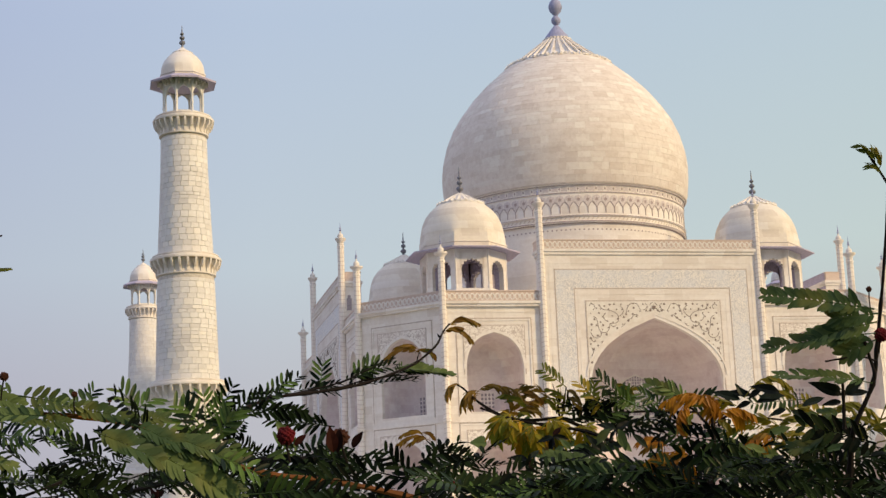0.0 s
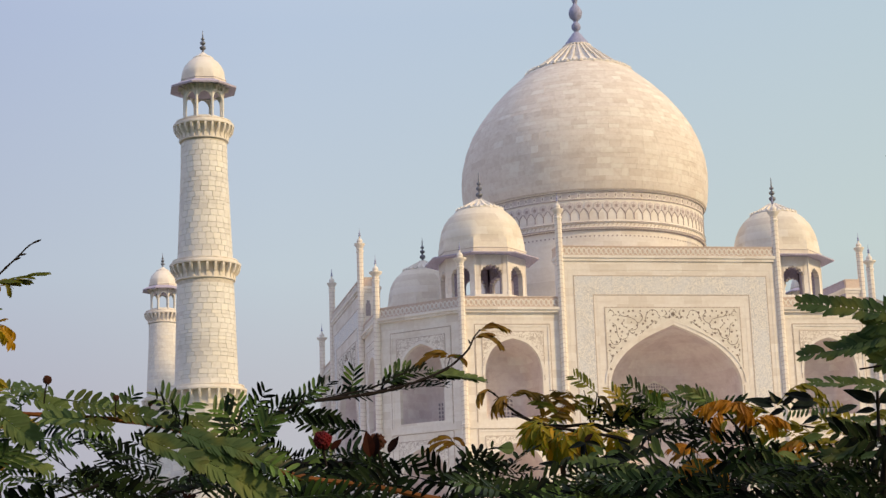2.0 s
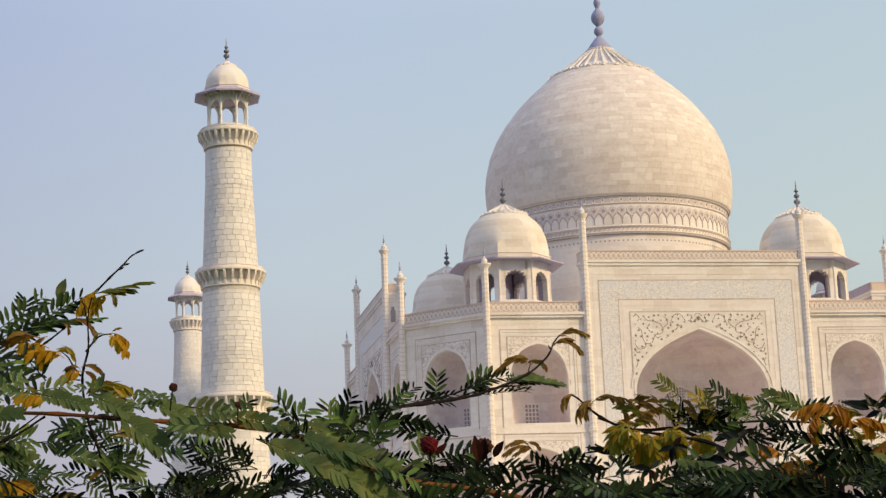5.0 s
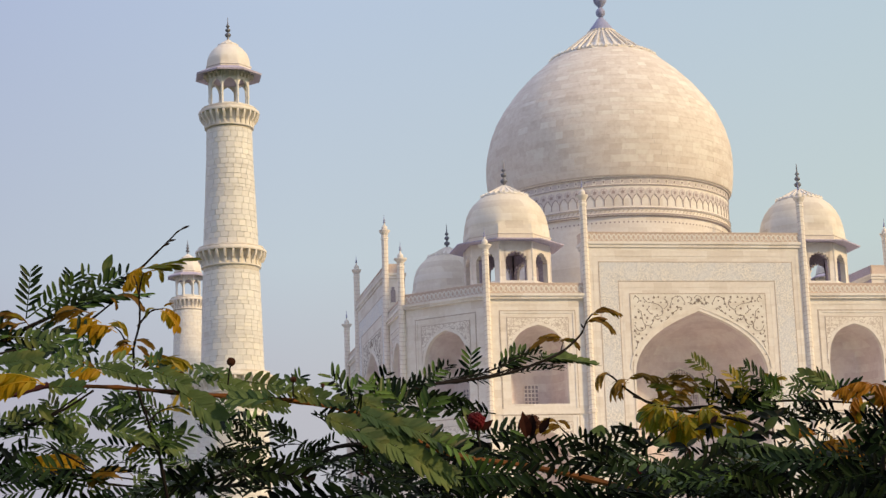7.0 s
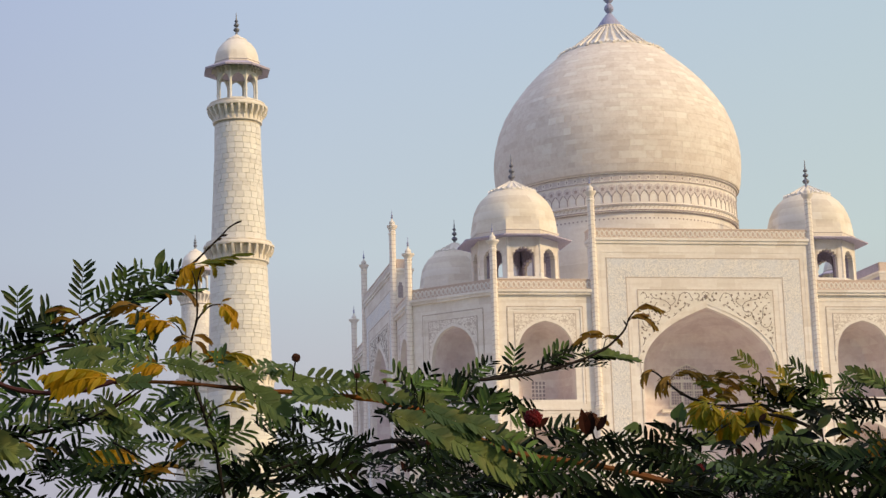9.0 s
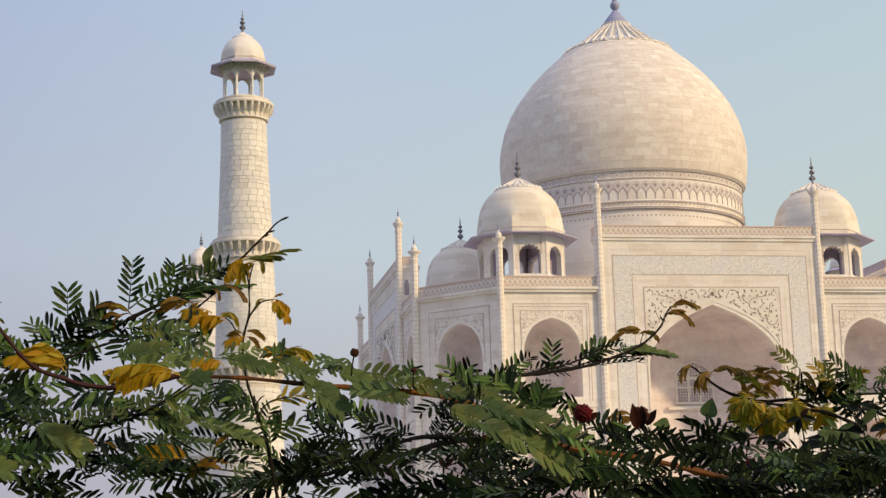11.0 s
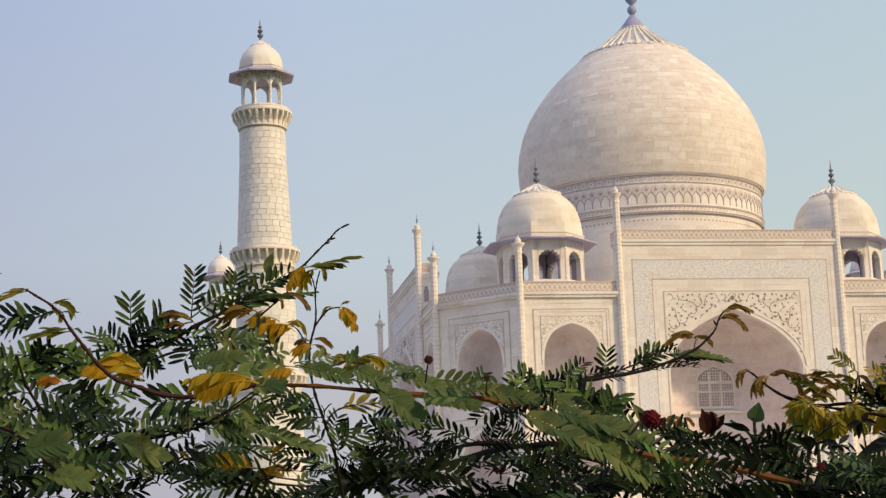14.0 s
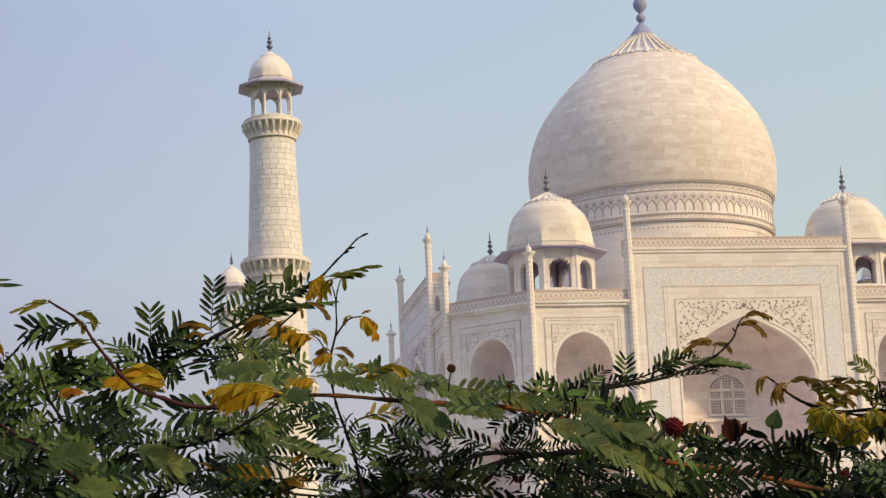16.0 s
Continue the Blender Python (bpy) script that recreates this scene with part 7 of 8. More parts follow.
lone('young', (-54.292, -184.650, 4.234), (-54.274, -184.650, 4.226), 20)
lone('yfern', (-54.067, -184.300, 4.281), (-54.114, -184.300, 4.314), 40)
lone('lime', (-54.069, -184.300, 4.302), (-54.107, -184.300, 4.322), 20)
lone('yfern', (-54.041, -184.300, 4.291), (-54.084, -184.300, 4.329), 60)
lone('wide', (-54.314, -184.300, 4.335), (-54.389, -184.300, 4.372), 60)
lone('fern', (-54.310, -184.300, 4.332), (-54.363, -184.300, 4.368), 60)
lone('fern', (-54.366, -184.300, 4.328), (-54.408, -184.300, 4.354), 50)
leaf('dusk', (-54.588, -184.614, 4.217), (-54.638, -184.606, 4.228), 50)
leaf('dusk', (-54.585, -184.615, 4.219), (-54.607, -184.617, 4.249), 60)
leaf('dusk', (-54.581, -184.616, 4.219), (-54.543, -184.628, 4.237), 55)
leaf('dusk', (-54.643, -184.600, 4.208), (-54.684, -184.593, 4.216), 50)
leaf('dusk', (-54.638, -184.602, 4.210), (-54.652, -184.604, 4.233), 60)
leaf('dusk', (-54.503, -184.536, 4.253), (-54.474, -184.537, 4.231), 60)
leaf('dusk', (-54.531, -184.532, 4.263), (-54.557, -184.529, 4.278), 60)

lone('yfern', (-54.495, -184.120, 4.386), (-54.541, -184.120, 4.425), 62)
lone('yfern', (-54.435, -184.140, 4.349), (-54.477, -184.140, 4.399), 55)
lone('fern', (-54.380, -184.120, 4.361), (-54.433, -184.120, 4.408), 60)
lone('yfern', (-54.452, -184.120, 4.333), (-54.447, -184.140, 4.393), 50)
lone('lime', (-54.498, -184.120, 4.353), (-54.535, -184.120, 4.384), 50)
lone('bronze', (-54.530, -184.120, 4.357), (-54.586, -184.120, 4.392), 40)
lone('young', (-54.542, -184.120, 4.343), (-54.574, -184.120, 4.380), 30)
lone('lime', (-54.517, -184.120, 4.334), (-54.540, -184.120, 4.368), 60)
lone('yfern', (-54.491, -184.120, 4.330), (-54.514, -184.120, 4.371), 50)
lone('bronze', (-54.474, -184.120, 4.326), (-54.479, -184.120, 4.379), 40)
lone('lime', (-54.449, -184.120, 4.321), (-54.415, -184.120, 4.358), 55)
lone('dark', (-54.518, -184.120, 4.322), (-54.476, -184.120, 4.354), 60)
lone('bronze', (-54.544, -184.120, 4.327), (-54.576, -184.120, 4.350), 45)
lone('dark', (-54.492, -184.120, 4.318), (-54.439, -184.120, 4.337), 55)
lone('fern', (-54.431, -184.120, 4.321), (-54.395, -184.120, 4.341), 60)
lone('dark', (-54.525, -184.120, 4.343), (-54.488, -184.120, 4.367), 70)
lone('lime', (-54.577, -184.120, 4.339), (-54.626, -184.120, 4.373), 40)
lone('young', (-54.576, -184.120, 4.347), (-54.541, -184.120, 4.363), 40)
lone('lime', (-54.615, -184.150, 4.332), (-54.658, -184.150, 4.293), 20)
lone('yellow', (-54.615, -184.150, 4.332), (-54.648, -184.160, 4.281), 81)
lone('lime', (-54.615, -184.150, 4.332), (-54.630, -184.170, 4.284), 54)
lone('lime', (-54.615, -184.150, 4.332), (-54.602, -184.150, 4.298), 71)
lone('yellow', (-54.615, -184.150, 4.332), (-54.658, -184.160, 4.316), 76)
lone('yellow', (-54.580, -184.170, 4.307), (-54.620, -184.170, 4.274), 76)
lone('lime', (-54.580, -184.170, 4.307), (-54.619, -184.180, 4.255), 37)
lone('yellow', (-54.580, -184.170, 4.307), (-54.602, -184.190, 4.256), 86)
lone('flame', (-54.580, -184.170, 4.307), (-54.573, -184.170, 4.255), 71)
lone('yellow', (-54.580, -184.170, 4.307), (-54.563, -184.180, 4.278), 76)
lone('lime', (-54.580, -184.170, 4.307), (-54.608, -184.190, 4.288), 37)
lone('yellow', (-54.543, -184.170, 4.319), (-54.558, -184.170, 4.285), 76)
lone('lime', (-54.543, -184.170, 4.319), (-54.540, -184.180, 4.272), 37)
lone('yellow', (-54.543, -184.170, 4.319), (-54.523, -184.190, 4.268), 86)
lone('yellow', (-54.543, -184.170, 4.319), (-54.504, -184.170, 4.292), 53)
lone('lime', (-54.543, -184.170, 4.319), (-54.525, -184.180, 4.300), 20)
lone('yellow', (-54.473, -184.150, 4.308), (-54.490, -184.150, 4.290), 76)
lone('flame', (-54.473, -184.150, 4.308), (-54.465, -184.160, 4.274), 37)
lone('lime', (-54.473, -184.150, 4.308), (-54.453, -184.170, 4.277), 54)
lone('yellow', (-54.473, -184.150, 4.308), (-54.451, -184.150, 4.297), 53)
lone('bronze', (-54.537, -184.100, 4.308), (-54.557, -184.100, 4.271), 20)
lone('lime', (-54.537, -184.100, 4.308), (-54.522, -184.110, 4.270), 37)
lone('bronze', (-54.537, -184.100, 4.308), (-54.544, -184.120, 4.261), 54)
lone('bronze', (-54.591, -184.120, 4.329), (-54.624, -184.120, 4.342), 35)
lone('lime', (-54.565, -184.120, 4.323), (-54.594, -184.120, 4.337), 40)
twig(0.0012, 0.002, BARK, (-54.495, -184.120, 4.386), (-54.500, -184.120, 4.359), (-54.509, -184.120, 4.322))
twig(0.001, 0.002, BARK, (-54.427, -184.120, 4.352), (-54.439, -184.120, 4.329), (-54.462, -184.120, 4.317))
lone('wide', (-54.659, -184.300, 4.171), (-54.520, -184.300, 4.194), 70)
lone('wide', (-54.629, -184.300, 4.151), (-54.497, -184.300, 4.175), 65)
lone('wide', (-54.693, -184.300, 4.149), (-54.603, -184.300, 4.169), 60)
lone('wide', (-54.582, -184.300, 4.133), (-54.479, -184.300, 4.148), 70)
lone('wide', (-54.765, -184.300, 4.150), (-54.676, -184.300, 4.163), 55)
fill(12, 'dark', 71, 0.1, 0.15, (-54.971, -183.700, 4.153), (-54.529, -183.700, 4.142), (-54.967, -183.700, 4.255), (-54.522, -183.700, 4.246), 0.3)
fill(4, 'fern', 72, 0.09, 0.15, (-55.020, -184.000, 4.150), (-54.637, -184.000, 4.141), (-55.015, -184.000, 4.238), (-54.631, -184.000, 4.231), 0.2)
lone('yellow', (-54.634, -184.200, 4.326), (-54.669, -184.200, 4.283), 52)
lone('yellow', (-54.638, -184.210, 4.325), (-54.659, -184.218, 4.273), 65)
lone('yellow', (-54.634, -184.220, 4.321), (-54.643, -184.236, 4.279), 78)
lone('yellow', (-54.592, -184.200, 4.304), (-54.620, -184.200, 4.259), 57)
lone('yellow', (-54.596, -184.210, 4.303), (-54.605, -184.218, 4.249), 70)
lone('yellow', (-54.594, -184.220, 4.301), (-54.589, -184.236, 4.259), 83)
lone('yellow', (-54.555, -184.200, 4.316), (-54.559, -184.200, 4.272), 62)
lone('yellow', (-54.559, -184.210, 4.315), (-54.544, -184.218, 4.263), 75)
lone('yellow', (-54.559, -184.220, 4.312), (-54.531, -184.236, 4.277), 54)
lone('yellow', (-54.495, -184.200, 4.303), (-54.491, -184.200, 4.269), 67)
lone('yellow', (-54.499, -184.210, 4.302), (-54.475, -184.218, 4.278), 80)
lone('yellow', (-54.610, -184.220, 4.309), (-54.646, -184.236, 4.288), 59)
twig(0.0012, 0.0018, BARK, (-54.582, -184.320, 4.272), (-54.577, -184.320, 4.226), (-54.575, -184.320, 4.167))
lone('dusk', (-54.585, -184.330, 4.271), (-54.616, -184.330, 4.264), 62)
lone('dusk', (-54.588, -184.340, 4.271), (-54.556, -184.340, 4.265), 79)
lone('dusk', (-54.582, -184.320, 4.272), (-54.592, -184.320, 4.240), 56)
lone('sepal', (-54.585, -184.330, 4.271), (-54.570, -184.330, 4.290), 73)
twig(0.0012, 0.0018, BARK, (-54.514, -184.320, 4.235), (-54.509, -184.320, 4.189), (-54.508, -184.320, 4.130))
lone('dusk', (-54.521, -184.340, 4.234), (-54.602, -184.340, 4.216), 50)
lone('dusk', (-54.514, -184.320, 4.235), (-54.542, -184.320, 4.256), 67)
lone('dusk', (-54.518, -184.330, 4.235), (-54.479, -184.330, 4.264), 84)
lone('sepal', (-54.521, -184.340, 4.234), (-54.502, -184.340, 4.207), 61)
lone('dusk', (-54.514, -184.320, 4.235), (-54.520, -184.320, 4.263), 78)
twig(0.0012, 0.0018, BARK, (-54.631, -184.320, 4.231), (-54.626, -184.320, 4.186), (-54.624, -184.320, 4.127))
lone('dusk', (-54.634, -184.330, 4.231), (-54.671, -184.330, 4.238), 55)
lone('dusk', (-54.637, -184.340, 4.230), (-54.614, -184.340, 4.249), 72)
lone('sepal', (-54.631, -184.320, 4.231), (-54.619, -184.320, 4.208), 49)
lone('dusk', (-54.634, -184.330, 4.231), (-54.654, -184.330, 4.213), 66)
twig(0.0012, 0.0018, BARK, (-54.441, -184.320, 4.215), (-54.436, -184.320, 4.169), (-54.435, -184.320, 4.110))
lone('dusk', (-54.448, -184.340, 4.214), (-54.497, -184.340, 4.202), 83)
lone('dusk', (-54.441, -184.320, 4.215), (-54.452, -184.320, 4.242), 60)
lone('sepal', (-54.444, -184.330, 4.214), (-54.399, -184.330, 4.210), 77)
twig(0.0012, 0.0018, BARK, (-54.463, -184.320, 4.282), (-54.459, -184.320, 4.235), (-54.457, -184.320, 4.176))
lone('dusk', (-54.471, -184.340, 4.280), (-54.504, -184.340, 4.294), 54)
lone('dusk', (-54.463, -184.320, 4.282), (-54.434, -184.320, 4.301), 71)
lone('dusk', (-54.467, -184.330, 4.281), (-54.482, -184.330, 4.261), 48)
lone('wide', (-54.286, -184.620, 4.175), (-54.364, -184.620, 4.225), 66)
lone('wide', (-54.264, -184.620, 4.187), (-54.326, -184.620, 4.218), 66)
lone('wide', (-54.317, -184.620, 4.170), (-54.386, -184.620, 4.190), 62)
lone('wide', (-54.483, -184.620, 4.177), (-54.563, -184.620, 4.197), 64)
lone('wide', (-54.439, -184.620, 4.173), (-54.500, -184.620, 4.204), 66)
use(dark_shrub)
twig(0.0016, 0.0048, BARK, (-54.265, -185.066, 4.551), (-54.263, -185.032, 4.457), (-54.262, -185.005, 4.394), (-54.261, -184.977, 4.331), (-54.260, -184.952, 4.283), (-54.281, -184.920, 4.219), (-54.280, -184.893, 4.162), (-54.278, -184.856, 4.054))
twig(0.0012, 0.002, BARK, (-54.321, -185.108, 4.609), (-54.305, -185.107, 4.587), (-54.281, -185.104, 4.550))
leaf('lime', (-54.302, -185.107, 4.583), (-54.326, -185.107, 4.611), 50)
leaf('lime', (-54.296, -185.106, 4.575), (-54.301, -185.111, 4.605), 50)
leaf('lime', (-54.293, -185.105, 4.567), (-54.313, -185.104, 4.583), 50)
leaf('wide', (-54.302, -185.064, 4.378), (-54.459, -185.037, 4.411), 62)
leaf('wide', (-54.289, -185.043, 4.363), (-54.387, -185.018, 4.346), 58)
leaf('wide', (-54.291, -185.039, 4.347), (-54.450, -185.004, 4.340), 50)
leaf('wide', (-54.280, -185.020, 4.341), (-54.330, -185.005, 4.321), 70)
leaf('wide', (-54.295, -185.024, 4.276), (-54.432, -185.000, 4.304), 35)
leaf('wide', (-54.291, -185.055, 4.373), (-54.359, -185.040, 4.372), 70)
leaf('single', (-54.332, -185.069, 4.383), (-54.343, -185.072, 4.409), 85)
bud((-54.292, -185.032, 4.413), 0.0045, (-54.290, -185.027, 4.386), 0)
bud((-54.274, -185.022, 4.347), 0.0110, (-54.277, -185.016, 4.321), 2)
twig(0.0012, 0.002, BARK, (-54.354, -184.997, 4.312), (-54.306, -185.009, 4.317), (-54.280, -185.013, 4.309))
twig(0.002, 0.0028, BARK, (-54.298, -185.015, 4.338), (-54.283, -185.009, 4.293))
twig(0.0018, 0.003, BARK, (-54.330, -184.999, 4.295), (-54.328, -184.993, 4.262), (-54.326, -184.983, 4.214))
leaf('dusk', (-54.330, -184.993, 4.263), (-54.375, -184.987, 4.285), 70)
leaf('dusk', (-54.326, -184.993, 4.262), (-54.298, -185.005, 4.290), 70)
leaf('dusk', (-54.379, -184.881, 4.281), (-54.421, -184.875, 4.295), 60)
leaf('wide', (-54.261, -184.898, 4.238), (-54.345, -184.873, 4.204), 50)
leaf('wide', (-54.286, -184.895, 4.248), (-54.345, -184.881, 4.242), 40)
leaf('wide', (-54.295, -184.884, 4.206), (-54.362, -184.868, 4.200), 50)
fill(32, 'dark', 61, 0.12, 0.2, (-54.301, -184.702, 4.087), (-53.901, -184.785, 4.071), (-54.301, -184.731, 4.230), (-53.901, -184.814, 4.214), 0.50)
leaf('wide', (-54.583, -184.712, 4.179), (-54.697, -184.695, 4.214), 45)
leaf('long', (-54.734, -184.880, 4.141), (-54.863, -184.856, 4.159), 45)
leaf('long', (-54.742, -184.877, 4.133), (-54.855, -184.855, 4.146), 45)
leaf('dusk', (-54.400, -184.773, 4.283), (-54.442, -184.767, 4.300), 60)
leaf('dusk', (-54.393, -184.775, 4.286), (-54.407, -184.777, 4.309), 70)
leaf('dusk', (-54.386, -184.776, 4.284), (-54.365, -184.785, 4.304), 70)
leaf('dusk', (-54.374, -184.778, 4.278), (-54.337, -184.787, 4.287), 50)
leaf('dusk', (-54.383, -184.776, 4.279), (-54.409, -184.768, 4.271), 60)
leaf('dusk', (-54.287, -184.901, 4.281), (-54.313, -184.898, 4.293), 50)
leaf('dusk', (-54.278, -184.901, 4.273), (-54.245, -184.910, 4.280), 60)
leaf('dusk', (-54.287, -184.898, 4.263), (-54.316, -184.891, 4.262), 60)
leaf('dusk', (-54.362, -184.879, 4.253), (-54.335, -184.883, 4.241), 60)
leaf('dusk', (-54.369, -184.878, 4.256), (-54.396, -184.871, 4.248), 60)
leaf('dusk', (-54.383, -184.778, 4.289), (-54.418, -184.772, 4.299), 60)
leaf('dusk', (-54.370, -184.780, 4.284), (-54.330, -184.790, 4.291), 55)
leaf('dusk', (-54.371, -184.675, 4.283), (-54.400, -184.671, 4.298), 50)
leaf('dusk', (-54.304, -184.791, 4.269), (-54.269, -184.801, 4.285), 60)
leaf('single', (-54.328, -184.881, 4.224), (-54.295, -184.892, 4.244), 60)
leaf('single', (-54.426, -184.758, 4.238), (-54.461, -184.748, 4.227), 55)
leaf('single', (-54.356, -184.771, 4.227), (-54.321, -184.781, 4.239), 60)
leaf('single', (-54.570, -184.626, 4.255), (-54.598, -184.614, 4.229), 60)
leaf('single', (-54.561, -184.625, 4.241), (-54.534, -184.626, 4.217), 60)
leaf('single', (-54.643, -184.605, 4.230), (-54.665, -184.598, 4.218), 60)
leaf('single', (-54.634, -184.606, 4.225), (-54.652, -184.606, 4.244), 60)
leaf('single', (-54.629, -184.607, 4.225), (-54.607, -184.614, 4.233), 60)
leaf('single', (-54.269, -184.783, 4.197), (-54.234, -184.793, 4.209), 50)
leaf('single', (-54.330, -184.767, 4.182), (-54.365, -184.763, 4.197), 50)
leaf('single', (-54.513, -184.738, 4.233), (-54.483, -184.746, 4.241), 50)
leaf('single', (-54.588, -184.724, 4.245), (-54.575, -184.720, 4.210), 60)
leaf('single', (-54.353, -184.665, 4.219), (-54.317, -184.671, 4.208), 50)

use(sprout)
twig(0.004, 0.006, GREEN_STEM, (-54.244, -182.814, 4.426), (-54.242, -182.807, 4.391), (-54.237, -182.800, 4.353), (-54.225, -182.783, 4.262), (-54.219, -182.753, 4.111))
twig(0.003, 0.005, GREEN_STEM, (-54.308, -182.802, 4.421), (-54.270, -182.803, 4.397), (-54.240, -182.801, 4.361))
leaf('heart', (-54.242, -182.811, 4.414), (-54.231, -182.824, 4.468), 80)
leaf('slim', (-54.256, -182.810, 4.391), (-54.333, -182.810, 4.417), 60)
leaf('slim', (-54.237, -182.810, 4.360), (-54.213, -182.810, 4.400), 70)
leaf('slim', (-54.234, -182.810, 4.354), (-54.186, -182.810, 4.385), 60)
leaf('single', (-54.217, -182.810, 4.360), (-54.114, -182.810, 4.370), 65)
leaf('slim', (-54.122, -182.890, 4.394), (-54.196, -182.890, 4.380), 50)
leaf('heart', (-54.118, -182.889, 4.388), (-54.155, -182.880, 4.377), 50)
twig(0.004, 0.006, GREEN_STEM, (-54.116, -182.889, 4.391), (-54.096, -182.883, 4.342), (-54.082, -182.854, 4.193))
leaf('heart', (-54.333, -182.752, 4.399), (-54.379, -182.746, 4.406), 60)
finish()

# ---- drum ornament ----
for z, r, thick in ((47.16, 13.68, 0.05), (46.33, 13.58, 0.05), (43.76, 13.66, 0.035), (43.1, 13.66, 0.06), (42.94, 13.5, 0.05)):
    ring = lathed("inlay_ring", [(r - 0.3, z - thick), (r + 0.02, z - thick), (r + 0.02, z + thick), (r - 0.3, z + thick)], M_DRUM, tomb, 96)
    ring.matrix_basis = SHIFT


def outline_plate(points, material, front=-0.03):
    """A thin inlaid plate with the given outline, on a wall at y=0."""
    def made():
        bm = bmesh.new()
        a = [bm.verts.new((x, front, z)) for x, z in points]
        b = [bm.verts.new((x, 0.02, z)) for x, z in points]
        bm.faces.new(a)
        for i in range(len(a)):
            j = (i + 1) % len(a)
            bm.faces.new((a[i], b[i], b[j], a[j]))
        return bm, material, False
    return made


def drum_arch():
    bm = bmesh.new()
    arch_band(bm, arch_curve(0.42, 44.66, 45.26, 6, 0.7), 0.085, -0.03, 0.02)
    box(bm, -0.555, -0.445, -0.03, 0.02, 44.04, 44.72)
    return bm, M_DRUM, False


def mirrored(half):
    """A closed outline from its right half, bottom to top."""
    return half + [(-x, z) for x, z in half[::-1] if x > 0]


M_CUP = plain("inlay_lilac", (0.715, 0.655, 0.64), 0.7)
drum_cup = outline_plate(mirrored([(0.0, 44.86), (0.10, 44.98), (0.30, 45.16), (0.45, 45.38), (0.46, 45.72), (0.34, 45.92), (0.16, 45.98), (0.0, 46.1)]), M_CUP, -0.014)
drum_flower = outline_plate(mirrored([(0.0, 45.30), (0.07, 45.42), (0.20, 45.40), (0.14, 45.55), (0.22, 45.70), (0.08, 45.68), (0.0, 45.84)]), M_DRUM)
drum_lozenge = outline_plate([(-0.10, 46.75), (0, 46.58), (0.10, 46.75), (0, 46.92)], M_DRUM)
drum_tile = outline_plate([(-0.33, 46.48), (0.33, 46.48), (0.33, 47.02), (-0.33, 47.02)], M_CUP, -0.012)
drum_stud = outline_plate([(-0.08, 42.16), (0.08, 42.16), (0.08, 42.32), (-0.08, 42.32)], M_DRUM, -0.02)
drum_rope = outline_plate([(-0.16, 43.3), (-0.05, 43.3), (0.17, 43.58), (0.06, 43.58)], M_LINE, -0.03)
for i in range(84):
    turn = pose(0, 0, 0, 0, 0, 360 * i / 84)
    place("drum_arch", shared("drum_arch", drum_arch), drum, m=turn @ pose(0, -13.5, 0))
    place("drum_cup", shared("drum_cup", drum_cup), drum, m=turn @ pose(-0.5, -13.5, 0))
    place("drum_flower", shared("drum_flower", drum_flower), drum, m=turn @ pose(-0.5, -13.5, 0))
    place("drum_tile", shared("drum_tile", drum_tile), drum, m=turn @ pose(0, -13.52, 0))
    place("drum_lozenge", shared("drum_lozenge", drum_lozenge), drum, m=turn @ pose(-0.5, -13.52, 0))
    for step in (0, 2.143):
        side = turn @ pose(0, 0, 0, 0, 0, step)
        place("drum_stud", shared("drum_stud", drum_stud), drum, m=side @ pose(0, -13.3, 0))
        place("drum_rope", shared("drum_rope", drum_rope), drum, m=side @ pose(0, -13.48, 0))


# ---- stone courses ----
def curved_block(bm, prof, z0, z1, a0, a1, gap, proud, cols, rows=1):
    """A slab on a round body, between two heights and two angles. prof(z): the body's radius."""
    inner, outer = [], []
    za, zb = z0 + gap, z1 - gap
    for i in range(rows + 1):
        z = za + (zb - za) * i / rows
        r = prof(z)
        g = gap / r
        ring_i, ring_o = [], []
        for k in range(cols + 1):
            a = a0 + g + (a1 - a0 - 2 * g) * k / cols
            ring_o.append(bm.verts.new(((r + proud) * math.cos(a), (r + proud) * math.sin(a), z)))
            if i in (0, rows) or k in (0, cols):
                ring_i.append(bm.verts.new(((r - 0.03) * math.cos(a), (r - 0.03) * math.sin(a), z)))
            else:
                ring_i.append(None)
        outer.append(ring_o)
        inner.append(ring_i)
    for i in range(rows):
        for k in range(cols):
            bm.faces.new((outer[i][k], outer[i][k + 1], outer[i + 1][k + 1], outer[i + 1][k]))
    for k in range(cols):
        bm.faces.new((inner[0][k], inner[0][k + 1], outer[0][k + 1], outer[0][k]))
        bm.faces.new((outer[rows][k], outer[rows][k + 1], inner[rows][k + 1], inner[rows][k]))
    for i in range(rows):
        bm.faces.new((outer[i][0], outer[i + 1][0], inner[i + 1][0], inner[i][0]))
        bm.faces.new((inner[i][cols], inner[i + 1][cols], outer[i + 1][cols], outer[i][cols]))


def radius_of(rows):
    zs, rs = [z for r, z in rows], [r for r, z in rows]
    return lambda z: float(np.interp(z, zs, rs))


def block_mesh(name, bm, material):
    mesh = bpy.data.meshes.new(name)
    bmesh.ops.recalc_face_normals(bm, faces=bm.faces)
    bm.to_mesh(mesh)
    bm.free()
    mesh.materials.append(material)
    mesh.shade_smooth()
    mesh.set_sharp_from_angle(angle=radians(30))
    return mesh


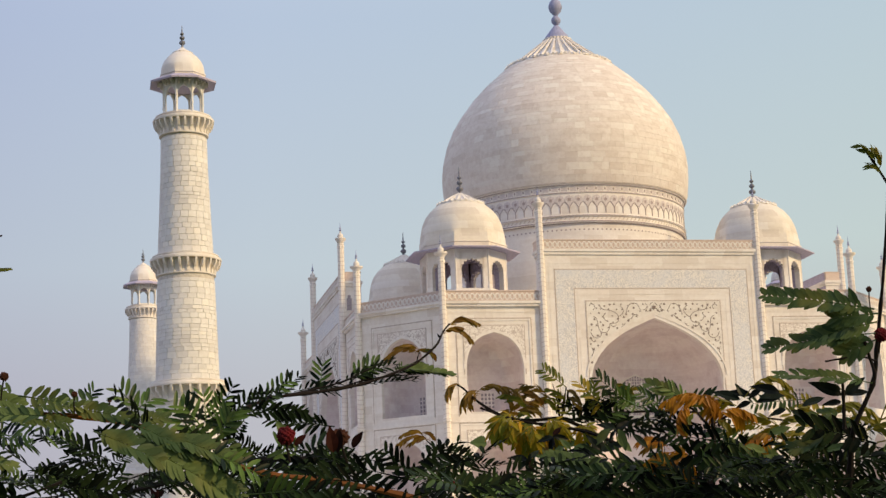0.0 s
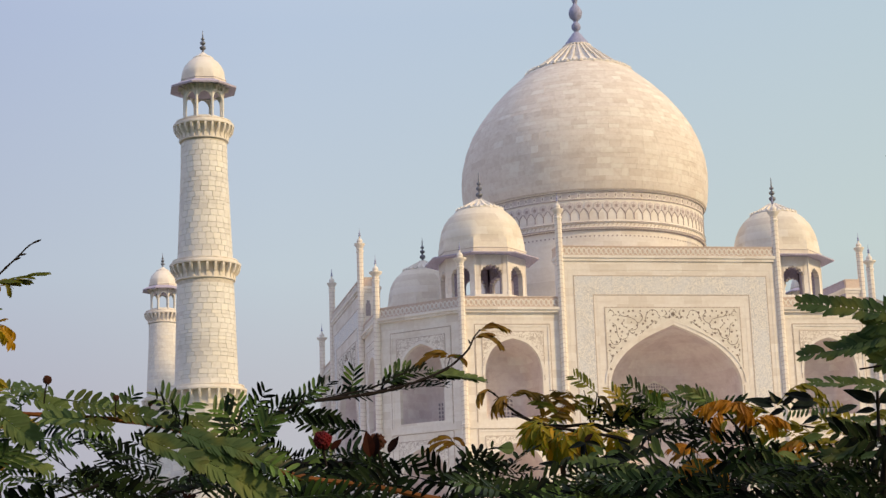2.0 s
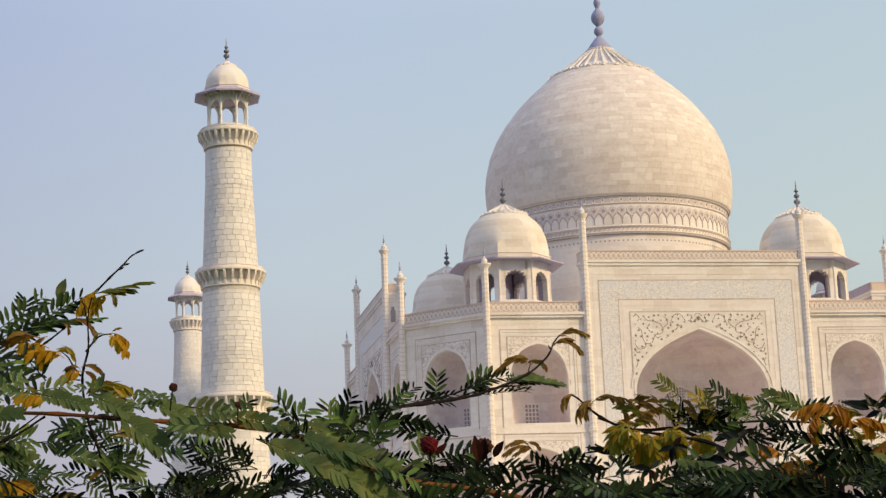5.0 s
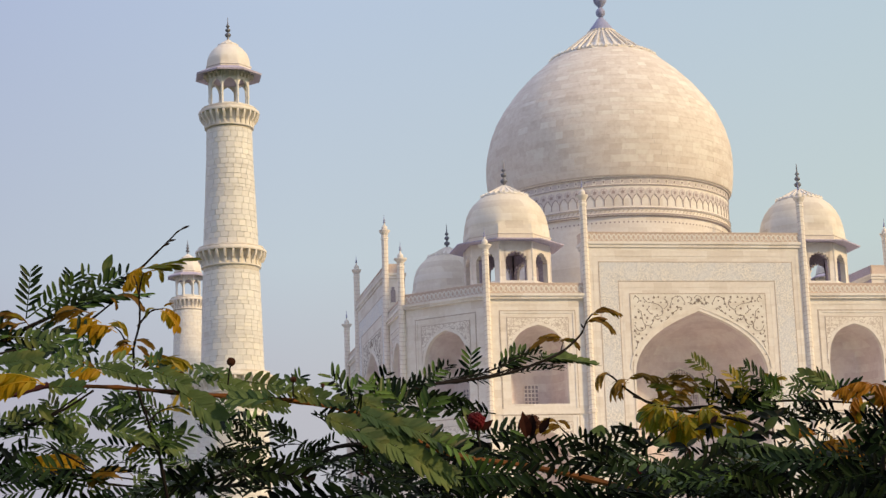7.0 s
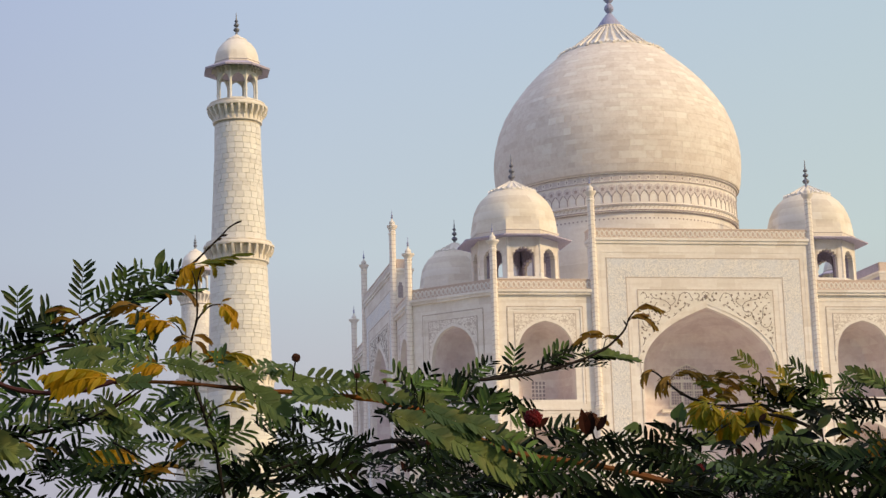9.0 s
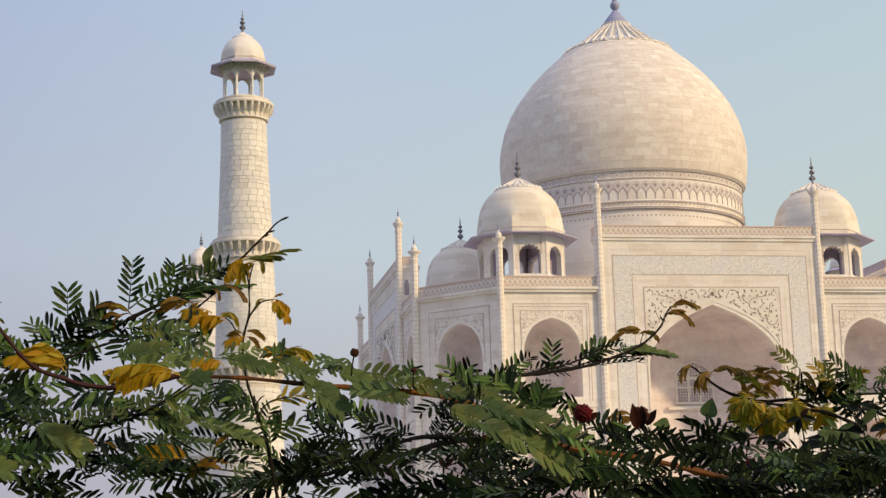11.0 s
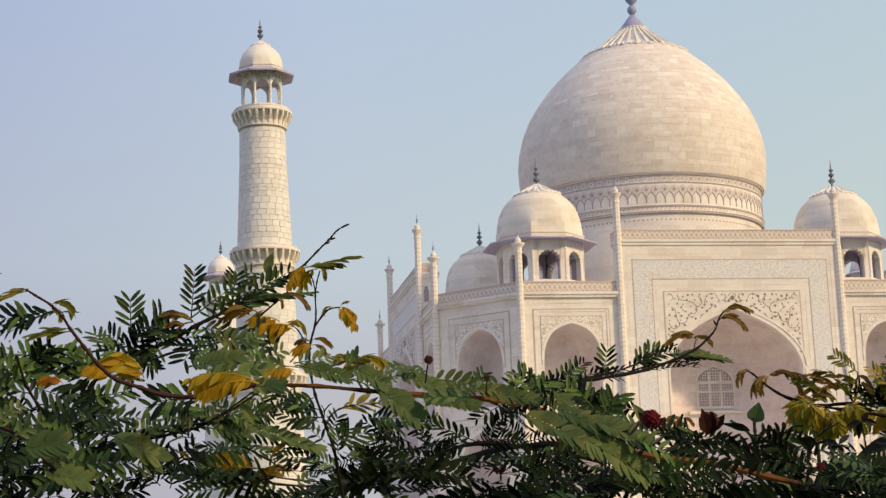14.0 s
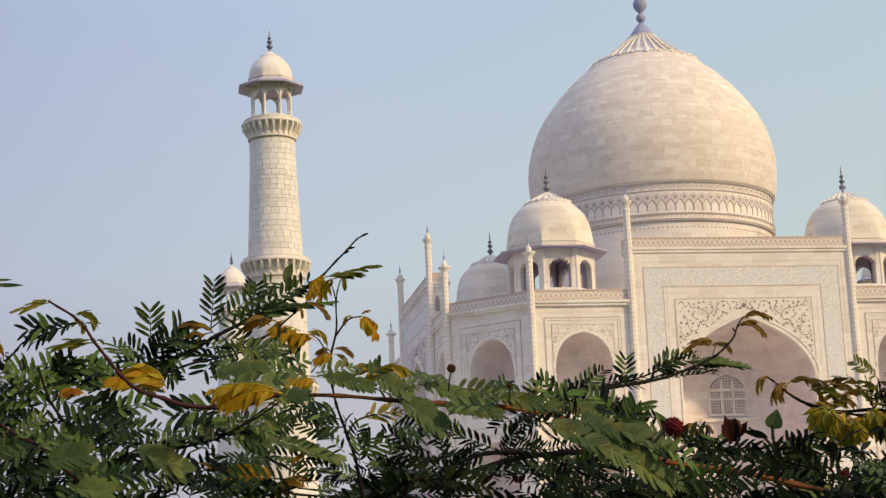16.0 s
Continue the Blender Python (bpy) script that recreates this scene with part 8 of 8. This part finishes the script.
def minaret_courses(root, near, seed):
    """Ashlar courses of a minaret; the nearer one's middle stretch block by block."""
    r = random.Random(seed)
    prof = radius_of([(rad, z - FLOOR) for rad, z in SHAFT])
    rest = bmesh.new()
    z, singles = 0.15, 0
    while z < 32.0:
        h = r.uniform(0.40, 0.56) if r.random() < 0.75 else r.uniform(0.28, 0.36)
        bands = [b - FLOOR for b in (20.4, 30.9, 42.9)]
        if any(z + h > b - 0.4 and z < b + 1.35 for b in bands):
            z += 0.1
            continue
        count = r.choice((18, 20, 22))
        turn = r.uniform(0, 1)
        proto = None
        for i in range(count):
            a0 = 2 * math.pi * (i + turn) / count
            facing = math.cos(a0 + math.pi / count - radians(-95))
            if near and z > 14.2 and facing > 0.35 and singles < 295:
                if proto is None:
                    one = bmesh.new()
                    curved_block(one, prof, z, z + h, -math.pi / count, math.pi / count, 0.013, 0.0, 2)
                    proto = block_mesh("block", one, M_BLOCK)
                place("block", proto, root, m=pose(0, 0, 0, 0, 0, math.degrees(a0 + math.pi / count)))
                singles += 1
            else:
                curved_block(rest, prof, z, z + h, a0, a0 + 2 * math.pi / count, 0.013, 0.0, 2)
        z += h
    tagged(place("block_course", block_mesh("block_course", rest, M_BLOCK), root), "courses of pale marble blocks", kind="stuff")


minaret_courses(minarets[0], True, 5)
minaret_courses(minarets[1], False, 6)

prof = radius_of(DOME)
slab_rng = random.Random(9)
rest, z, singles = bmesh.new(), 47.42, 0
while z < 64.2:
    slope = abs(prof(z + 0.3) - prof(z))
    h = slab_rng.choice((0.52, 0.6, 0.7, 0.82)) * 0.3 / math.hypot(0.3, slope)
    rad = prof(z + h / 2)
    a = slab_rng.uniform(0, 0.1)
    end = a + 2 * math.pi
    while a < end - 1e-6:
        w = slab_rng.uniform(0.8, 1.8) / rad
        b = end if end - a - w < 0.6 / rad else a + w
        mid_a = (a + b) / 2
        if math.cos(mid_a + radians(107)) > 0.42 and singles < 295:
            one = bmesh.new()
            curved_block(one, prof, z, min(z + h, 64.5), a, b, 0.006, slab_rng.uniform(-0.006, 0.006), 3, 2)
            place("slab", block_mesh("slab", one, M_DOME), dome)
            singles += 1
        else:
            curved_block(rest, prof, z, min(z + h, 64.5), a, b, 0.006, slab_rng.uniform(-0.006, 0.006), 3, 2)
        a = b
    z += h
tagged(place("slab_course", block_mesh("slab_course", rest, M_DOME), dome), "courses of warm marble slabs", kind="stuff")
